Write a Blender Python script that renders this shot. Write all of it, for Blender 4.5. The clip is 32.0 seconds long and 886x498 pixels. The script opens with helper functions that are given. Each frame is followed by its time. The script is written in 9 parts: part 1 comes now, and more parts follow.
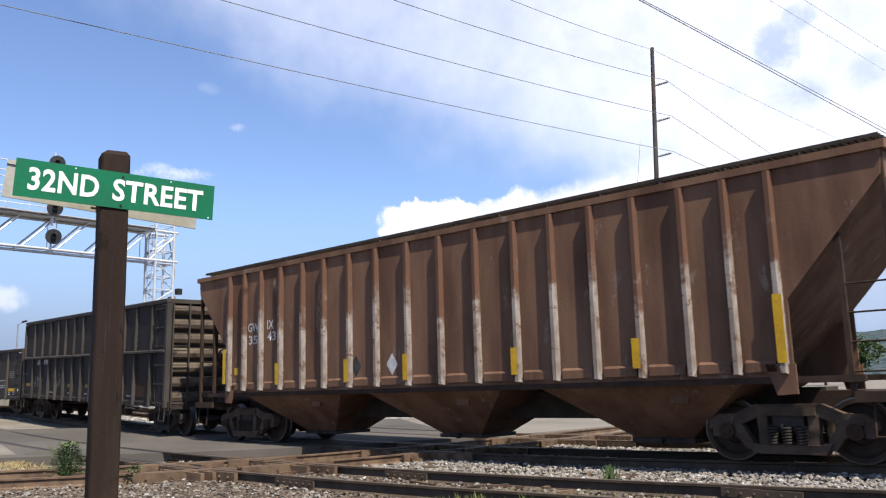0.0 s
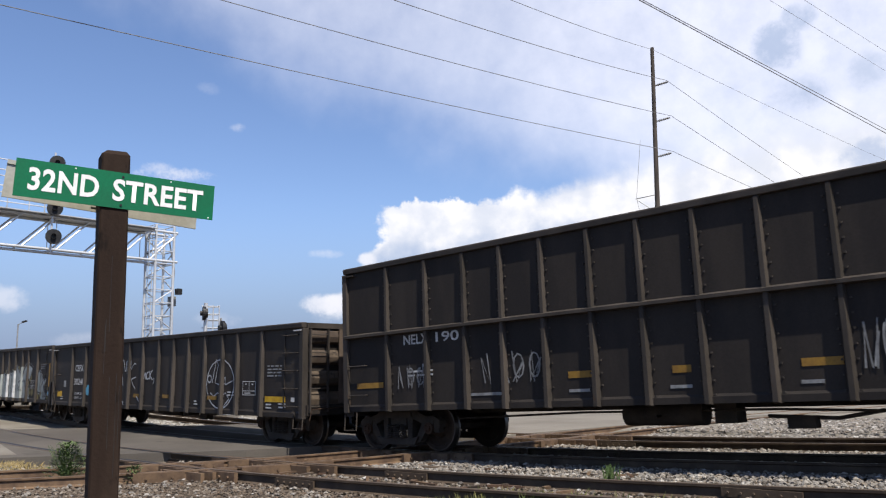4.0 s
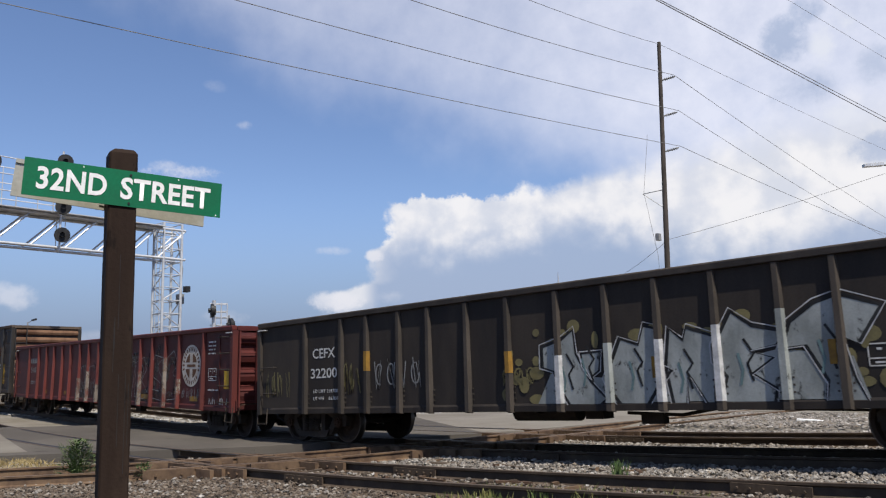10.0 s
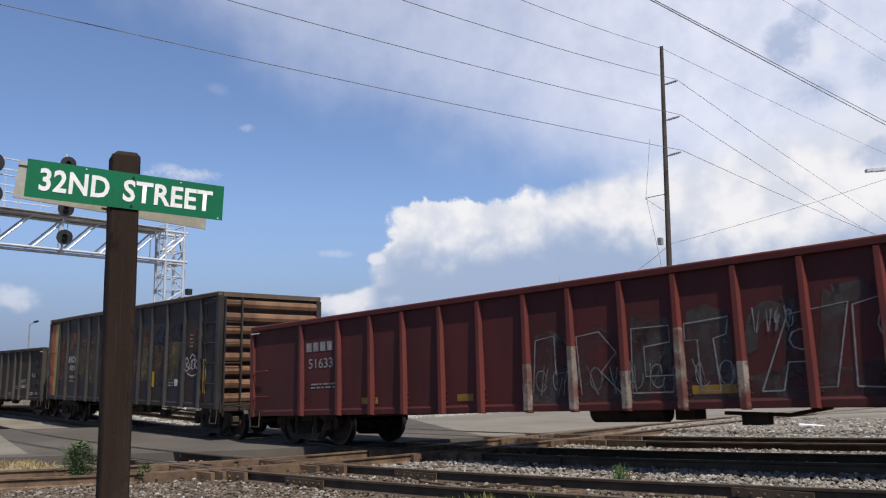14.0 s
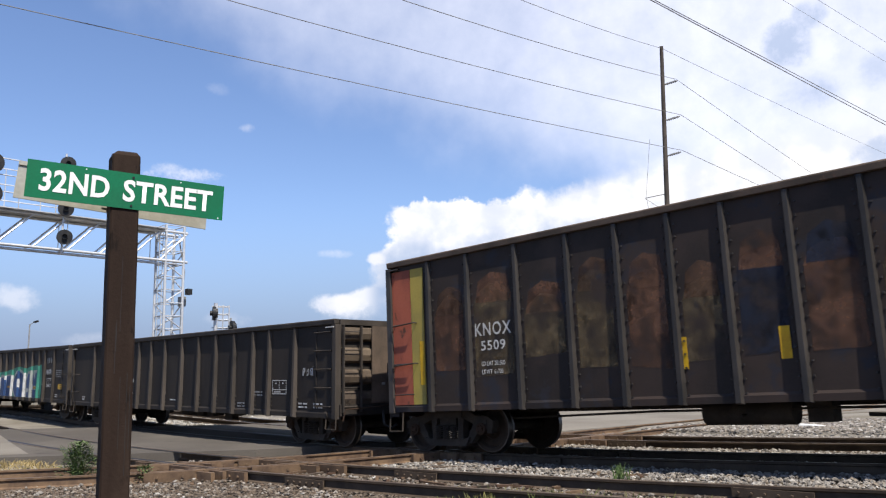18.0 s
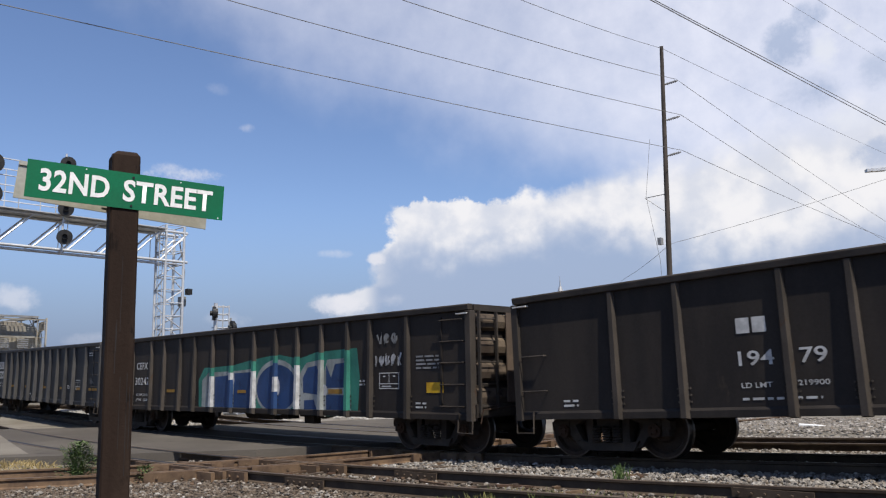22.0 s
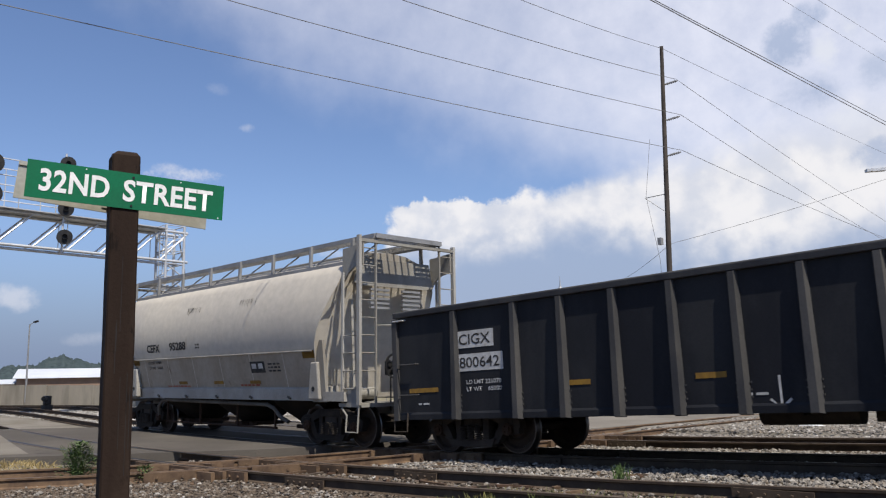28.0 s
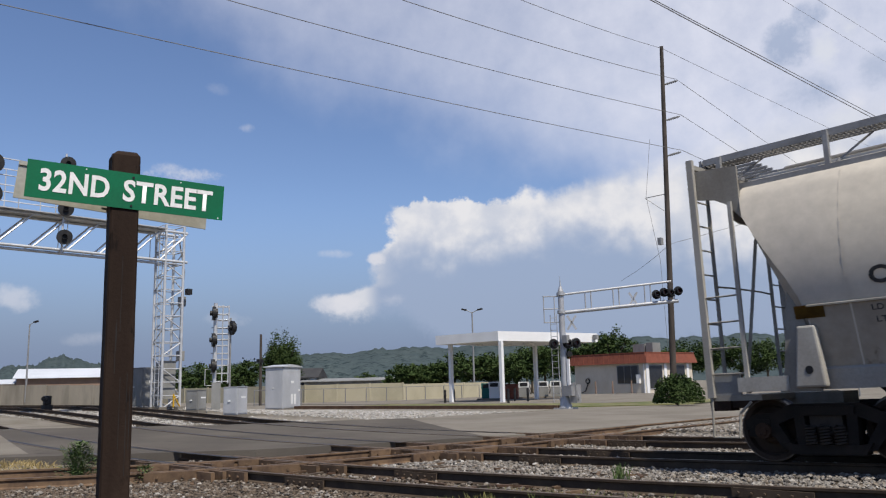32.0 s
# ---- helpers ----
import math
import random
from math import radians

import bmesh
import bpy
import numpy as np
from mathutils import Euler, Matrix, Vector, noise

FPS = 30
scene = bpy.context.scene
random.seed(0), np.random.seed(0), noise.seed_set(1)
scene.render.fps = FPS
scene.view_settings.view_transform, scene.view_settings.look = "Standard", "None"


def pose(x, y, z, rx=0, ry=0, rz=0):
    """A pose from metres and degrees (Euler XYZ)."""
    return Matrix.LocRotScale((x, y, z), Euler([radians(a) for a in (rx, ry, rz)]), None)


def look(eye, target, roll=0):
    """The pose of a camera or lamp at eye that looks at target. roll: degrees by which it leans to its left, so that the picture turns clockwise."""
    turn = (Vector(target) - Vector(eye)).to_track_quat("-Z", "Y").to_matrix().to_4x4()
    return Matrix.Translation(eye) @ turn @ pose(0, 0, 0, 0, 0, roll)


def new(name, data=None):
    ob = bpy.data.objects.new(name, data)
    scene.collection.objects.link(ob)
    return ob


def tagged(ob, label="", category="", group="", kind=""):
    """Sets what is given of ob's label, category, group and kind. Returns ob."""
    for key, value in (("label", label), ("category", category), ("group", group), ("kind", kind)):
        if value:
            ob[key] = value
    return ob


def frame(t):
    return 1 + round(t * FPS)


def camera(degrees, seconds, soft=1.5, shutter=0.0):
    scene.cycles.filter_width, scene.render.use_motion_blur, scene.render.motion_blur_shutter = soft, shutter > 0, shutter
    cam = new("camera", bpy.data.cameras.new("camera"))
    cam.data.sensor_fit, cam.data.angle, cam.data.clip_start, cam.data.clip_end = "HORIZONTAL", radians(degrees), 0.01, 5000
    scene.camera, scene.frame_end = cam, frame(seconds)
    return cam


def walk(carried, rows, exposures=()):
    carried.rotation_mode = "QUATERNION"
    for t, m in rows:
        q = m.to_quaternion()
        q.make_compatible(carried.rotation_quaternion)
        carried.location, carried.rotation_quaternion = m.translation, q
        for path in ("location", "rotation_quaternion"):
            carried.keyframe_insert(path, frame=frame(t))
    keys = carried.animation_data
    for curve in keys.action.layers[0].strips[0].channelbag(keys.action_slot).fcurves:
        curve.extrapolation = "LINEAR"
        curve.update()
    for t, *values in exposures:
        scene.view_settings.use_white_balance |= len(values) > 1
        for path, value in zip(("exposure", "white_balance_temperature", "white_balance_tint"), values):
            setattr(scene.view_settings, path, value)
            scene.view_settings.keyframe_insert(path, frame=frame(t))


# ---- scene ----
# ---------- the line of the train, and its run ----------
EYE = (0.0, -12.2516, 1.3098)


def clamp_u(s):
    return np.clip((np.asarray(s, float) + 10) / 10, -3.6, 1.2)


def heading(s):
    u = clamp_u(s)
    return 0.01959 * u - 0.05613 * u ** 2 - 0.01723 * u ** 3


def rise(s):
    """Height of the rails, s metres along the line."""
    u = clamp_u(s)
    return 0.07429 * u + 0.13686 * u ** 2 + 0.0182 * u ** 3


LINE_S = np.arange(-220.0, 220.01, 0.2)
_h = heading(LINE_S)
_mid = (_h[1:] + _h[:-1]) / 2
LINE_X = np.concatenate([[0], np.cumsum(np.cos(_mid) * 0.2)])
LINE_Y = np.concatenate([[0], np.cumsum(np.sin(_mid) * 0.2)])
LINE_X += -10 - np.interp(-10, LINE_S, LINE_X)
LINE_Y -= np.interp(-10, LINE_S, LINE_Y)


def on_line(s, off=0.0, dz=0.0):
    """World point s along the line, off to its far side. Rail height plus dz."""
    h = float(heading(s))
    x, y = float(np.interp(s, LINE_S, LINE_X)), float(np.interp(s, LINE_S, LINE_Y))
    return Vector((x - off * math.sin(h), y + off * math.cos(h), float(rise(x)) + dz))


_clock = np.linspace(0, 32, 641)
_speed = np.interp(_clock, [0, 4, 8, 13, 18, 23, 28, 32], [5.676, 5.219, 5.162, 5.318, 5.254, 5.268, 5.162, 5.002])
_run = np.concatenate([[0], np.cumsum((_speed[1:] + _speed[:-1]) / 2 * 0.05)])


def run(t):
    """How far the train is along its line, against where it is at 16 s."""
    return float(np.interp(t, _clock, _run) - np.interp(16, _clock, _run))


def ground_z(x, y):
    k = min(max((y - 8) / 12, 0), 1)
    return float(rise(x)) * (1 - k * k * (3 - 2 * k))


# ---------- camera ----------
cam = camera(57.0, 32.0, soft=1.2, shutter=0.1)


def aim(dx, dy, roll):
    """The tripod's pose, its head nudged by small turns."""
    turn = math.degrees(1 / 1444.2)
    return pose(*EYE, 90 + 9.4326 + dy * turn, 0, 42.059 + dx * turn) @ pose(0, 0, 0, 0, 0, -1.393 + math.degrees(roll))


NUDGES = [(0, 0, 0, 0), (7.5, 0, 0, 0), (8, 1.0, -2.4, 0.0019), (8.5, 1.8, -9.0, 0.0118), (9, 0, -12.3, 0), (9.5, 7.4, -10.1, -0.0059),
          (10, 13, -6.2, -0.004), (10.5, 15, -2.3, -0.002), (11, 16.2, 0, 0), (11.5, 16.3, 0, 0), (32, 16.3, 0, 0)]
walk(cam, [(t, aim(a, b, c)) for t, a, b, c in NUDGES],
     exposures=[(0, 0.55), (3, 0.5), (4.6, 0.1), (6, 0.02), (15, 0.02), (16.6, 0.38), (19, 0.34), (20.2, 0.06), (28, 0.0), (31, 0.0), (32, -0.14)])

# ---------- sky and sun ----------
SUN_UP, SUN_SIDE = 57.0, 17.0
world = bpy.data.worlds.new("world")
scene.world = world
world.use_nodes = True


def tree_maker(nt):
    """Short calls that add nodes to a tree and join them."""
    def put(kind, **sets):
        n = nt.nodes.new(kind)
        for k, v in sets.items():
            if k == "op":
                n.operation = v
            elif k == "kind":
                n.blend_type = v
        return n

    def plug(v, sock):
        if isinstance(v, (int, float)):
            sock.default_value = v
        elif isinstance(v, (tuple, list)):
            sock.default_value = (*v, 1) if len(v) == 3 and sock.type == "RGBA" else v
        else:
            nt.links.new(v, sock)

    def m(op, a, b=0.0, c=None):
        n = put("ShaderNodeMath", op=op)
        plug(a, n.inputs[0]), plug(b, n.inputs[1])
        if c is not None:
            plug(c, n.inputs[2])
        return n.outputs[0]

    def mix(f, a, b, kind="MIX"):
        n = nt.nodes.new("ShaderNodeMix")
        n.data_type, n.blend_type = "RGBA", kind
        plug(f, n.inputs[0]), plug(a, n.inputs[6]), plug(b, n.inputs[7])
        return n.outputs[2]

    def noise_at(vec, scale, detail=4.0, rough=0.55):
        n = nt.nodes.new("ShaderNodeTexNoise")
        plug(vec, n.inputs["Vector"])
        n.inputs["Scale"].default_value, n.inputs["Detail"].default_value, n.inputs["Roughness"].default_value = scale, detail, rough
        return n.outputs["Fac"]

    def step(v, a, b):
        n = nt.nodes.new("ShaderNodeMapRange")
        n.interpolation_type = "SMOOTHSTEP"
        plug(v, n.inputs[0])
        n.inputs[1].default_value, n.inputs[2].default_value = a, b
        return n.outputs[0]

    return put, plug, m, mix, noise_at, step


def build_sky():
    nt = world.node_tree
    nt.nodes.clear()
    put, plug, m, mix, noise_at, step = tree_maker(nt)
    sky = put("ShaderNodeTexSky")
    sky.sky_type, sky.sun_disc = "NISHITA", False
    sky.sun_elevation, sky.sun_rotation = radians(SUN_UP), radians(90 + SUN_SIDE)
    sky.air_density, sky.dust_density, sky.ozone_density = 1.0, 0.6, 2.2
    way = put("ShaderNodeTexCoord").outputs["Generated"]
    xyz = put("ShaderNodeSeparateXYZ")
    plug(way, xyz.inputs[0])
    x, y, z = xyz.outputs
    az = m("SUBTRACT", m("MULTIPLY", m("ARCTAN2", x, y), 57.2958), -42.5)
    el = m("MULTIPLY", m("ARCSINE", z), 57.2958)
    flat = put("ShaderNodeCombineXYZ")
    plug(az, flat.inputs[0]), plug(el, flat.inputs[1])
    v = flat.outputs[0]
    # billows: broken noise and the round cells of piled cloud
    n1, n2, n4 = noise_at(v, 0.3, 7, 0.62), noise_at(v, 1.3, 6, 0.62), noise_at(v, 3.2, 6, 0.62)
    warp = put("ShaderNodeVectorMath", op="ADD")
    plug(v, warp.inputs[0])
    shake = put("ShaderNodeCombineXYZ")
    plug(m("MULTIPLY", n2, 0.9), shake.inputs[0]), plug(m("MULTIPLY", n1, 1.4), shake.inputs[1])
    plug(shake.outputs[0], warp.inputs[1])

    def cells(scale):
        n = put("ShaderNodeTexVoronoi")
        n.feature = "SMOOTH_F1"
        plug(warp.outputs[0], n.inputs["Vector"])
        n.inputs["Scale"].default_value = scale
        return m("SUBTRACT", 0.45, n.outputs["Distance"])

    heap = m("ADD", m("MULTIPLY", cells(0.42), 1.3), m("MULTIPLY", cells(1.25), 0.5))
    wob = m("ADD", m("ADD", m("MULTIPLY", m("SUBTRACT", n1, 0.5), 1.7), m("MULTIPLY", m("SUBTRACT", n2, 0.5), 1.7)), m("MULTIPLY", m("SUBTRACT", n4, 0.5), 1.3))

    def blob(u0, v0, ru, rv, soft=0.35, lift=1.0):
        d = m("ADD", m("POWER", m("ABSOLUTE", m("DIVIDE", m("SUBTRACT", az, u0), ru)), 2.0), m("POWER", m("ABSOLUTE", m("DIVIDE", m("SUBTRACT", el, v0), rv)), 2.0))
        return step(m("ADD", m("SUBTRACT", 1.0, d), m("MULTIPLY", wob, lift)), 0.0, soft)

    def times(f, *vals):
        for w in vals:
            f = m("MULTIPLY", f, w)
        return f

    def union(vals):
        out = vals[0]
        for w in vals[1:]:
            out = m("MAXIMUM", out, w)
        return out

    # cumulus bank: its crest climbs to one side, its flank steps outwards lower down, its foot sinks into haze
    crest = m("ADD", m("MULTIPLY", m("MAXIMUM", m("SUBTRACT", az, 3.0), 0.0), 0.215), 12.75)
    flank = m("SUBTRACT", m("SUBTRACT", -4.1, m("MULTIPLY", step(m("SUBTRACT", 10.2, el), 0.0, 1.5), 1.9)), m("MULTIPLY", step(m("SUBTRACT", 7.2, el), 0.0, 1.3), 2.9))
    rim = m("ADD", m("MULTIPLY", heap, 0.95), m("MULTIPLY", wob, 0.36))
    spread_out = m("ADD", 0.3, m("MULTIPLY", m("MAXIMUM", m("SUBTRACT", az, 3.0), 0.0), 0.16))
    depth = m("SUBTRACT", crest, el)
    bank = times(step(m("DIVIDE", m("ADD", depth, rim), spread_out), 0.0, 1.0),
                 step(m("DIVIDE", m("ADD", m("SUBTRACT", az, flank), m("MULTIPLY", rim, 1.5)), m("ADD", 0.6, m("MULTIPLY", m("MAXIMUM", m("SUBTRACT", 9.5, el), 0.0), 0.25))), 0.0, 1.0),
                 step(m("SUBTRACT", m("ADD", el, m("MULTIPLY", wob, 0.7)), m("MULTIPLY", step(m("SUBTRACT", 1.0, az), 0.0, 5.0), 2.6)), 1.6, 3.4), step(m("SUBTRACT", 75.0, az), 0.0, 30.0))
    soft_wob = m("ADD", m("ADD", m("MULTIPLY", m("SUBTRACT", n1, 0.5), 3.4), m("MULTIPLY", m("SUBTRACT", n2, 0.5), 1.3)), m("MULTIPLY", heap, 0.45))

    def soft_blob(u0, v0, ru, rv, soft=1.0):
        d = m("ADD", m("POWER", m("ABSOLUTE", m("DIVIDE", m("SUBTRACT", az, u0), ru)), 2.0), m("POWER", m("ABSOLUTE", m("DIVIDE", m("SUBTRACT", el, v0), rv)), 2.0))
        return step(m("ADD", m("SUBTRACT", 1.0, d), soft_wob), 0.0, soft)

    puffs = union([times(soft_blob(-5.0, 8.8, 0.75, 0.5, 0.9), 0.75), times(soft_blob(-7.6, 9.2, 1.6, 0.4, 1.4), 0.45), times(soft_blob(-7.6, 5.7, 2.3, 0.75, 1.2), 0.75), times(soft_blob(-3.9, 5.9, 1.2, 0.6, 1.4), 0.35),
                   times(blob(-18.0, 14.35, 2.9, 0.55, 1.6, 1.0), 0.7), times(blob(-19.2, 14.6, 1.2, 0.6, 1.6, 0.9), 0.55), times(blob(-14.0, 17.7, 0.7, 0.35, 1.5, 0.9), 0.35), times(soft_blob(-16.0, 20.2, 1.0, 0.5, 1.8), 0.2),
                   times(soft_blob(-28.2, 6.0, 1.7, 0.9, 1.4), 0.55), times(soft_blob(-14.9, 4.7, 1.8, 0.6, 1.6), 0.3), times(soft_blob(-24.0, 3.4, 2.4, 0.5, 1.6), 0.25)])
    # towering cloud at the other side: a shaded flank, bright heads beside and under it, grey behind
    tower = times(union([soft_blob(24.1, 20.9, 1.9, 2.1, 1.3), soft_blob(25.0, 17.9, 2.6, 1.7, 1.8), soft_blob(25.6, 22.6, 1.4, 1.0, 1.5)]), 0.85)
    gleam = times(union([soft_blob(26.4, 20.3, 1.0, 1.5, 1.3), soft_blob(27.8, 21.6, 1.1, 1.0, 1.4), soft_blob(27.2, 15.9, 2.2, 0.8, 1.5)]), 0.9)
    second = times(union([soft_blob(28.8, 13.7, 1.9, 1.3, 1.2), soft_blob(29.3, 18.6, 1.7, 1.6, 1.6)]), 0.75)
    # thin veil high up
    edge = m("ADD", m("MULTIPLY", m("ADD", az, 21.0), 0.40), m("SUBTRACT", el, 25.6))
    n3 = noise_at(v, 0.12, 5, 0.55)
    veil = m("MULTIPLY", step(m("ADD", edge, m("MULTIPLY", m("SUBTRACT", n3, 0.5), 10.0)), -3.0, 6.5), m("ADD", 0.5, m("MULTIPLY", n1, 0.7)))
    veil = m("MULTIPLY", veil, m("MULTIPLY", step(m("SUBTRACT", 46.0, el), 0.0, 16.0), step(m("SUBTRACT", 75.0, az), 0.0, 30.0)))
    veil = m("MINIMUM", m("MULTIPLY", veil, m("ADD", 0.62, m("MULTIPLY", step(az, -6.0, 22.0), 0.45))), 1.0)
    haze = m("MULTIPLY", step(m("SUBTRACT", 13.5, el), 0.0, 12.5), 0.93)
    # inside the cumulus: sunlit crests, blue-grey hollows and foot
    mid = noise_at(v, 0.24, 6, 0.55)
    lump = m("ADD", m("MULTIPLY", m("SUBTRACT", mid, 0.5), 5.0), m("MULTIPLY", heap, 0.8))
    sunny = step(m("SUBTRACT", m("ADD", m("ADD", 4.6, m("MULTIPLY", step(az, 8.0, 21.0), 4.6)), lump), depth), -0.8, 2.6)
    side = times(step(m("SUBTRACT", 3.2, m("ADD", m("SUBTRACT", az, flank), m("MULTIPLY", lump, -0.7))), 0.0, 3.2), step(m("SUBTRACT", 11.0, el), 0.0, 2.0), 0.65)
    lit = m("MAXIMUM", m("MULTIPLY", sunny, m("ADD", 0.62, m("MULTIPLY", step(m("ADD", m("MULTIPLY", mid, 1.0), m("MULTIPLY", heap, 0.25)), 0.34, 0.62), 0.38))), side)
    lit = m("MAXIMUM", lit, m("MULTIPLY", step(m("SUBTRACT", -4.5, az), 0.0, 1.5), 0.75))
    body = mix(lit, (0.37, 0.45, 0.62), (0.89, 0.88, 0.90))
    blue = mix(1.0, sky.outputs[0], (0.115, 0.118, 0.136), "MULTIPLY")
    c = mix(haze, blue, (0.202, 0.264, 0.425))
    c = mix(m("MULTIPLY", veil, 0.88), c, (0.83, 0.85, 0.97))
    c = mix(m("MULTIPLY", bank, m("ADD", 0.80, m("MULTIPLY", lit, 0.18))), c, body)
    c = mix(m("MULTIPLY", puffs, 0.95), c, (0.80, 0.80, 0.86))
    c = mix(second, c, mix(n1, (0.32, 0.41, 0.60), (0.50, 0.57, 0.74)))
    c = mix(tower, c, mix(n1, (0.29, 0.38, 0.58), (0.44, 0.52, 0.70)))
    c = mix(gleam, c, (0.76, 0.79, 0.88))
    bg = put("ShaderNodeBackground")
    plug(c, bg.inputs[0])
    bg.inputs[1].default_value = 1.0
    nt.links.new(bg.outputs[0], put("ShaderNodeOutputWorld").inputs[0])


build_sky()
_a, _e = radians(SUN_SIDE), radians(SUN_UP)
sun_way = Vector((math.cos(_e) * math.cos(_a), -math.cos(_e) * math.sin(_a), math.sin(_e)))
sun_data = bpy.data.lights.new("sun", "SUN")
sun_data.energy, sun_data.angle, sun_data.color = 5.8, radians(0.53), (1.0, 0.935, 0.83)
sun = new("sun", sun_data)
sun.matrix_world = look(sun_way * 80, (0, 0, 0))

# ---------- materials ----------
def mat(name, a, b=None, rough=0.75, metal=0.0, scale=2.0, streak=0.0, grain=30.0, bump=0.15, spots=None, spot_at=0.62, vary=0.0, amount=1.0, gloss=0.2):
    """Painted or raw surface. a, b: base colours mixed by large noise; streak: runs down it; spots: a third colour in patches."""
    mt = bpy.data.materials.new(name)
    mt.use_nodes = True
    nt = mt.node_tree
    put, plug, m, mix, noise_at, step = tree_maker(nt)
    bsdf = nt.nodes["Principled BSDF"]
    co = put("ShaderNodeTexCoord").outputs["Object"]
    if vary:
        rnd = put("ShaderNodeObjectInfo").outputs["Random"]
        shift = put("ShaderNodeVectorMath", op="ADD")
        plug(co, shift.inputs[0])
        cx3 = put("ShaderNodeCombineXYZ")
        for i in range(3):
            plug(m("MULTIPLY", rnd, 37.0 + i * 11), cx3.inputs[i])
        plug(cx3.outputs[0], shift.inputs[1])
        co = shift.outputs[0]
    mp = put("ShaderNodeMapping")
    plug(co, mp.inputs[0])
    mp.inputs[3].default_value = (1, 1, 1 - 0.93 * streak)
    big = noise_at(mp.outputs[0], scale, 5, 0.6)
    fine = noise_at(co, grain, 4, 0.6)
    b = b or tuple(c * 0.7 for c in a)
    col = mix(m("MULTIPLY", step(big, 0.35, 0.68), amount), a, b)
    if spots:
        mp2 = put("ShaderNodeMapping")
        plug(co, mp2.inputs[0])
        mp2.inputs[3].default_value = (1, 1, 1 - 0.75 * streak)
        col = mix(step(noise_at(mp2.outputs[0], scale * 2.7, 6, 0.68), spot_at, spot_at + 0.09), col, spots)
    col = mix(0.55, col, mix(fine, tuple(0.42 for _ in a), tuple(1.12 for _ in a)), "MULTIPLY")
    if vary:
        col = mix(vary, col, mix(rnd, (0.5, 0.5, 0.5), (1.5, 1.5, 1.5)), "MULTIPLY")
    plug(col, bsdf.inputs["Base Color"])
    plug(m("ADD", rough - 0.1, m("MULTIPLY", big, 0.2)), bsdf.inputs["Roughness"])
    bsdf.inputs["Metallic"].default_value = metal
    bsdf.inputs["Specular IOR Level"].default_value = gloss
    if bump:
        bp = put("ShaderNodeBump")
        bp.inputs["Strength"].default_value, bp.inputs["Distance"].default_value = bump, 0.01
        plug(fine, bp.inputs["Height"])
        nt.links.new(bp.outputs[0], bsdf.inputs["Normal"])
    return mt


BLACK = mat("weathered_black_paint", (0.0280, 0.0243, 0.0225), (0.0470, 0.0390, 0.0325), 0.62, 0, 1.1, 0.8, spots=(0.0467, 0.0348, 0.0255), spot_at=0.66, vary=0.25, gloss=0.1)
BLACK_RIB = mat("dusty_black_paint", (0.0400, 0.0338, 0.0285), (0.0690, 0.0570, 0.0475), 0.7, 0, 1.6, 0.6, spots=(0.0581, 0.0357, 0.0224), vary=0.35)
DARK_RIB = mat("worn_glossy_black_paint", (0.026, 0.024, 0.023), (0.050, 0.043, 0.038), 0.5, 0, 1.6, 0.6, spots=(0.105, 0.085, 0.062), spot_at=0.64, vary=0.4, gloss=0.3)
NAVY = mat("dark_blue_black_paint", (0.0175, 0.0185, 0.0225), (0.0310, 0.0320, 0.0345), 0.55, 0, 1.1, 0.7, spots=(0.030, 0.028, 0.025), spot_at=0.68, gloss=0.1)
NAVY_RIB = mat("greyed_blue_black_paint", (0.042, 0.042, 0.045), (0.072, 0.069, 0.066), 0.65, 0, 1.6, 0.6, vary=0.35)
GREYBLACK = mat("faded_black_paint", (0.0295, 0.0258, 0.0238), (0.0455, 0.0385, 0.0330), 0.7, 0, 1.1, 0.8, spots=(0.0495, 0.0405, 0.0315), spot_at=0.67, vary=0.25, gloss=0.1)
BROWN = mat("brown_hopper_paint", (0.205, 0.116, 0.071), (0.112, 0.059, 0.037), 0.72, 0, 1.3, 0.85, spots=(0.235, 0.178, 0.135), spot_at=0.60, gloss=0.12)
RED = mat("faded_oxide_red_paint", (0.0860, 0.0205, 0.0185), (0.0590, 0.0175, 0.0165), 0.62, 0, 1.0, 0.7, spots=(0.0638, 0.0450, 0.0382), spot_at=0.67)
RED_RIB = mat("bright_oxide_red_paint", (0.1350, 0.0310, 0.0260), (0.0950, 0.0270, 0.0235), 0.6, 0, 1.8, 0.6, vary=0.2)
CREAM = mat("dusty_white_hopper_paint", (0.60, 0.545, 0.450), (0.53, 0.485, 0.415), 0.55, 0, 0.42, 0.85, 5, 0.03, spots=(0.42, 0.325, 0.20), spot_at=0.66)
# the lower sheet's shade is mixed into this dirty tan-white
CREAM_GRIME_SHADE = mat("dirt_caked_white_paint", (0.40, 0.355, 0.290), (0.31, 0.265, 0.205), 0.7, 0, 0.6, 0.3, 8, 0.05, spots=(0.22, 0.17, 0.12), spot_at=0.60)
SILLWHITE = mat("scuffed_white_sill_paint", (0.40, 0.385, 0.35), (0.30, 0.28, 0.245), 0.6, 0, 1.0, 0.3, spots=(0.20, 0.15, 0.11), spot_at=0.66)
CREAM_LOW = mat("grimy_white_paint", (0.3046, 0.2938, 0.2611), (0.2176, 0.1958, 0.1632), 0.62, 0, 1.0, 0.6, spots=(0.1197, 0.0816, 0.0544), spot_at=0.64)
TRUCK = mat("greasy_cast_steel", (0.0400, 0.0345, 0.0300), (0.0670, 0.0550, 0.0450), 0.75, 0.0, 3.0, 0, spots=(0.075, 0.052, 0.036), spot_at=0.68, gloss=0.1)
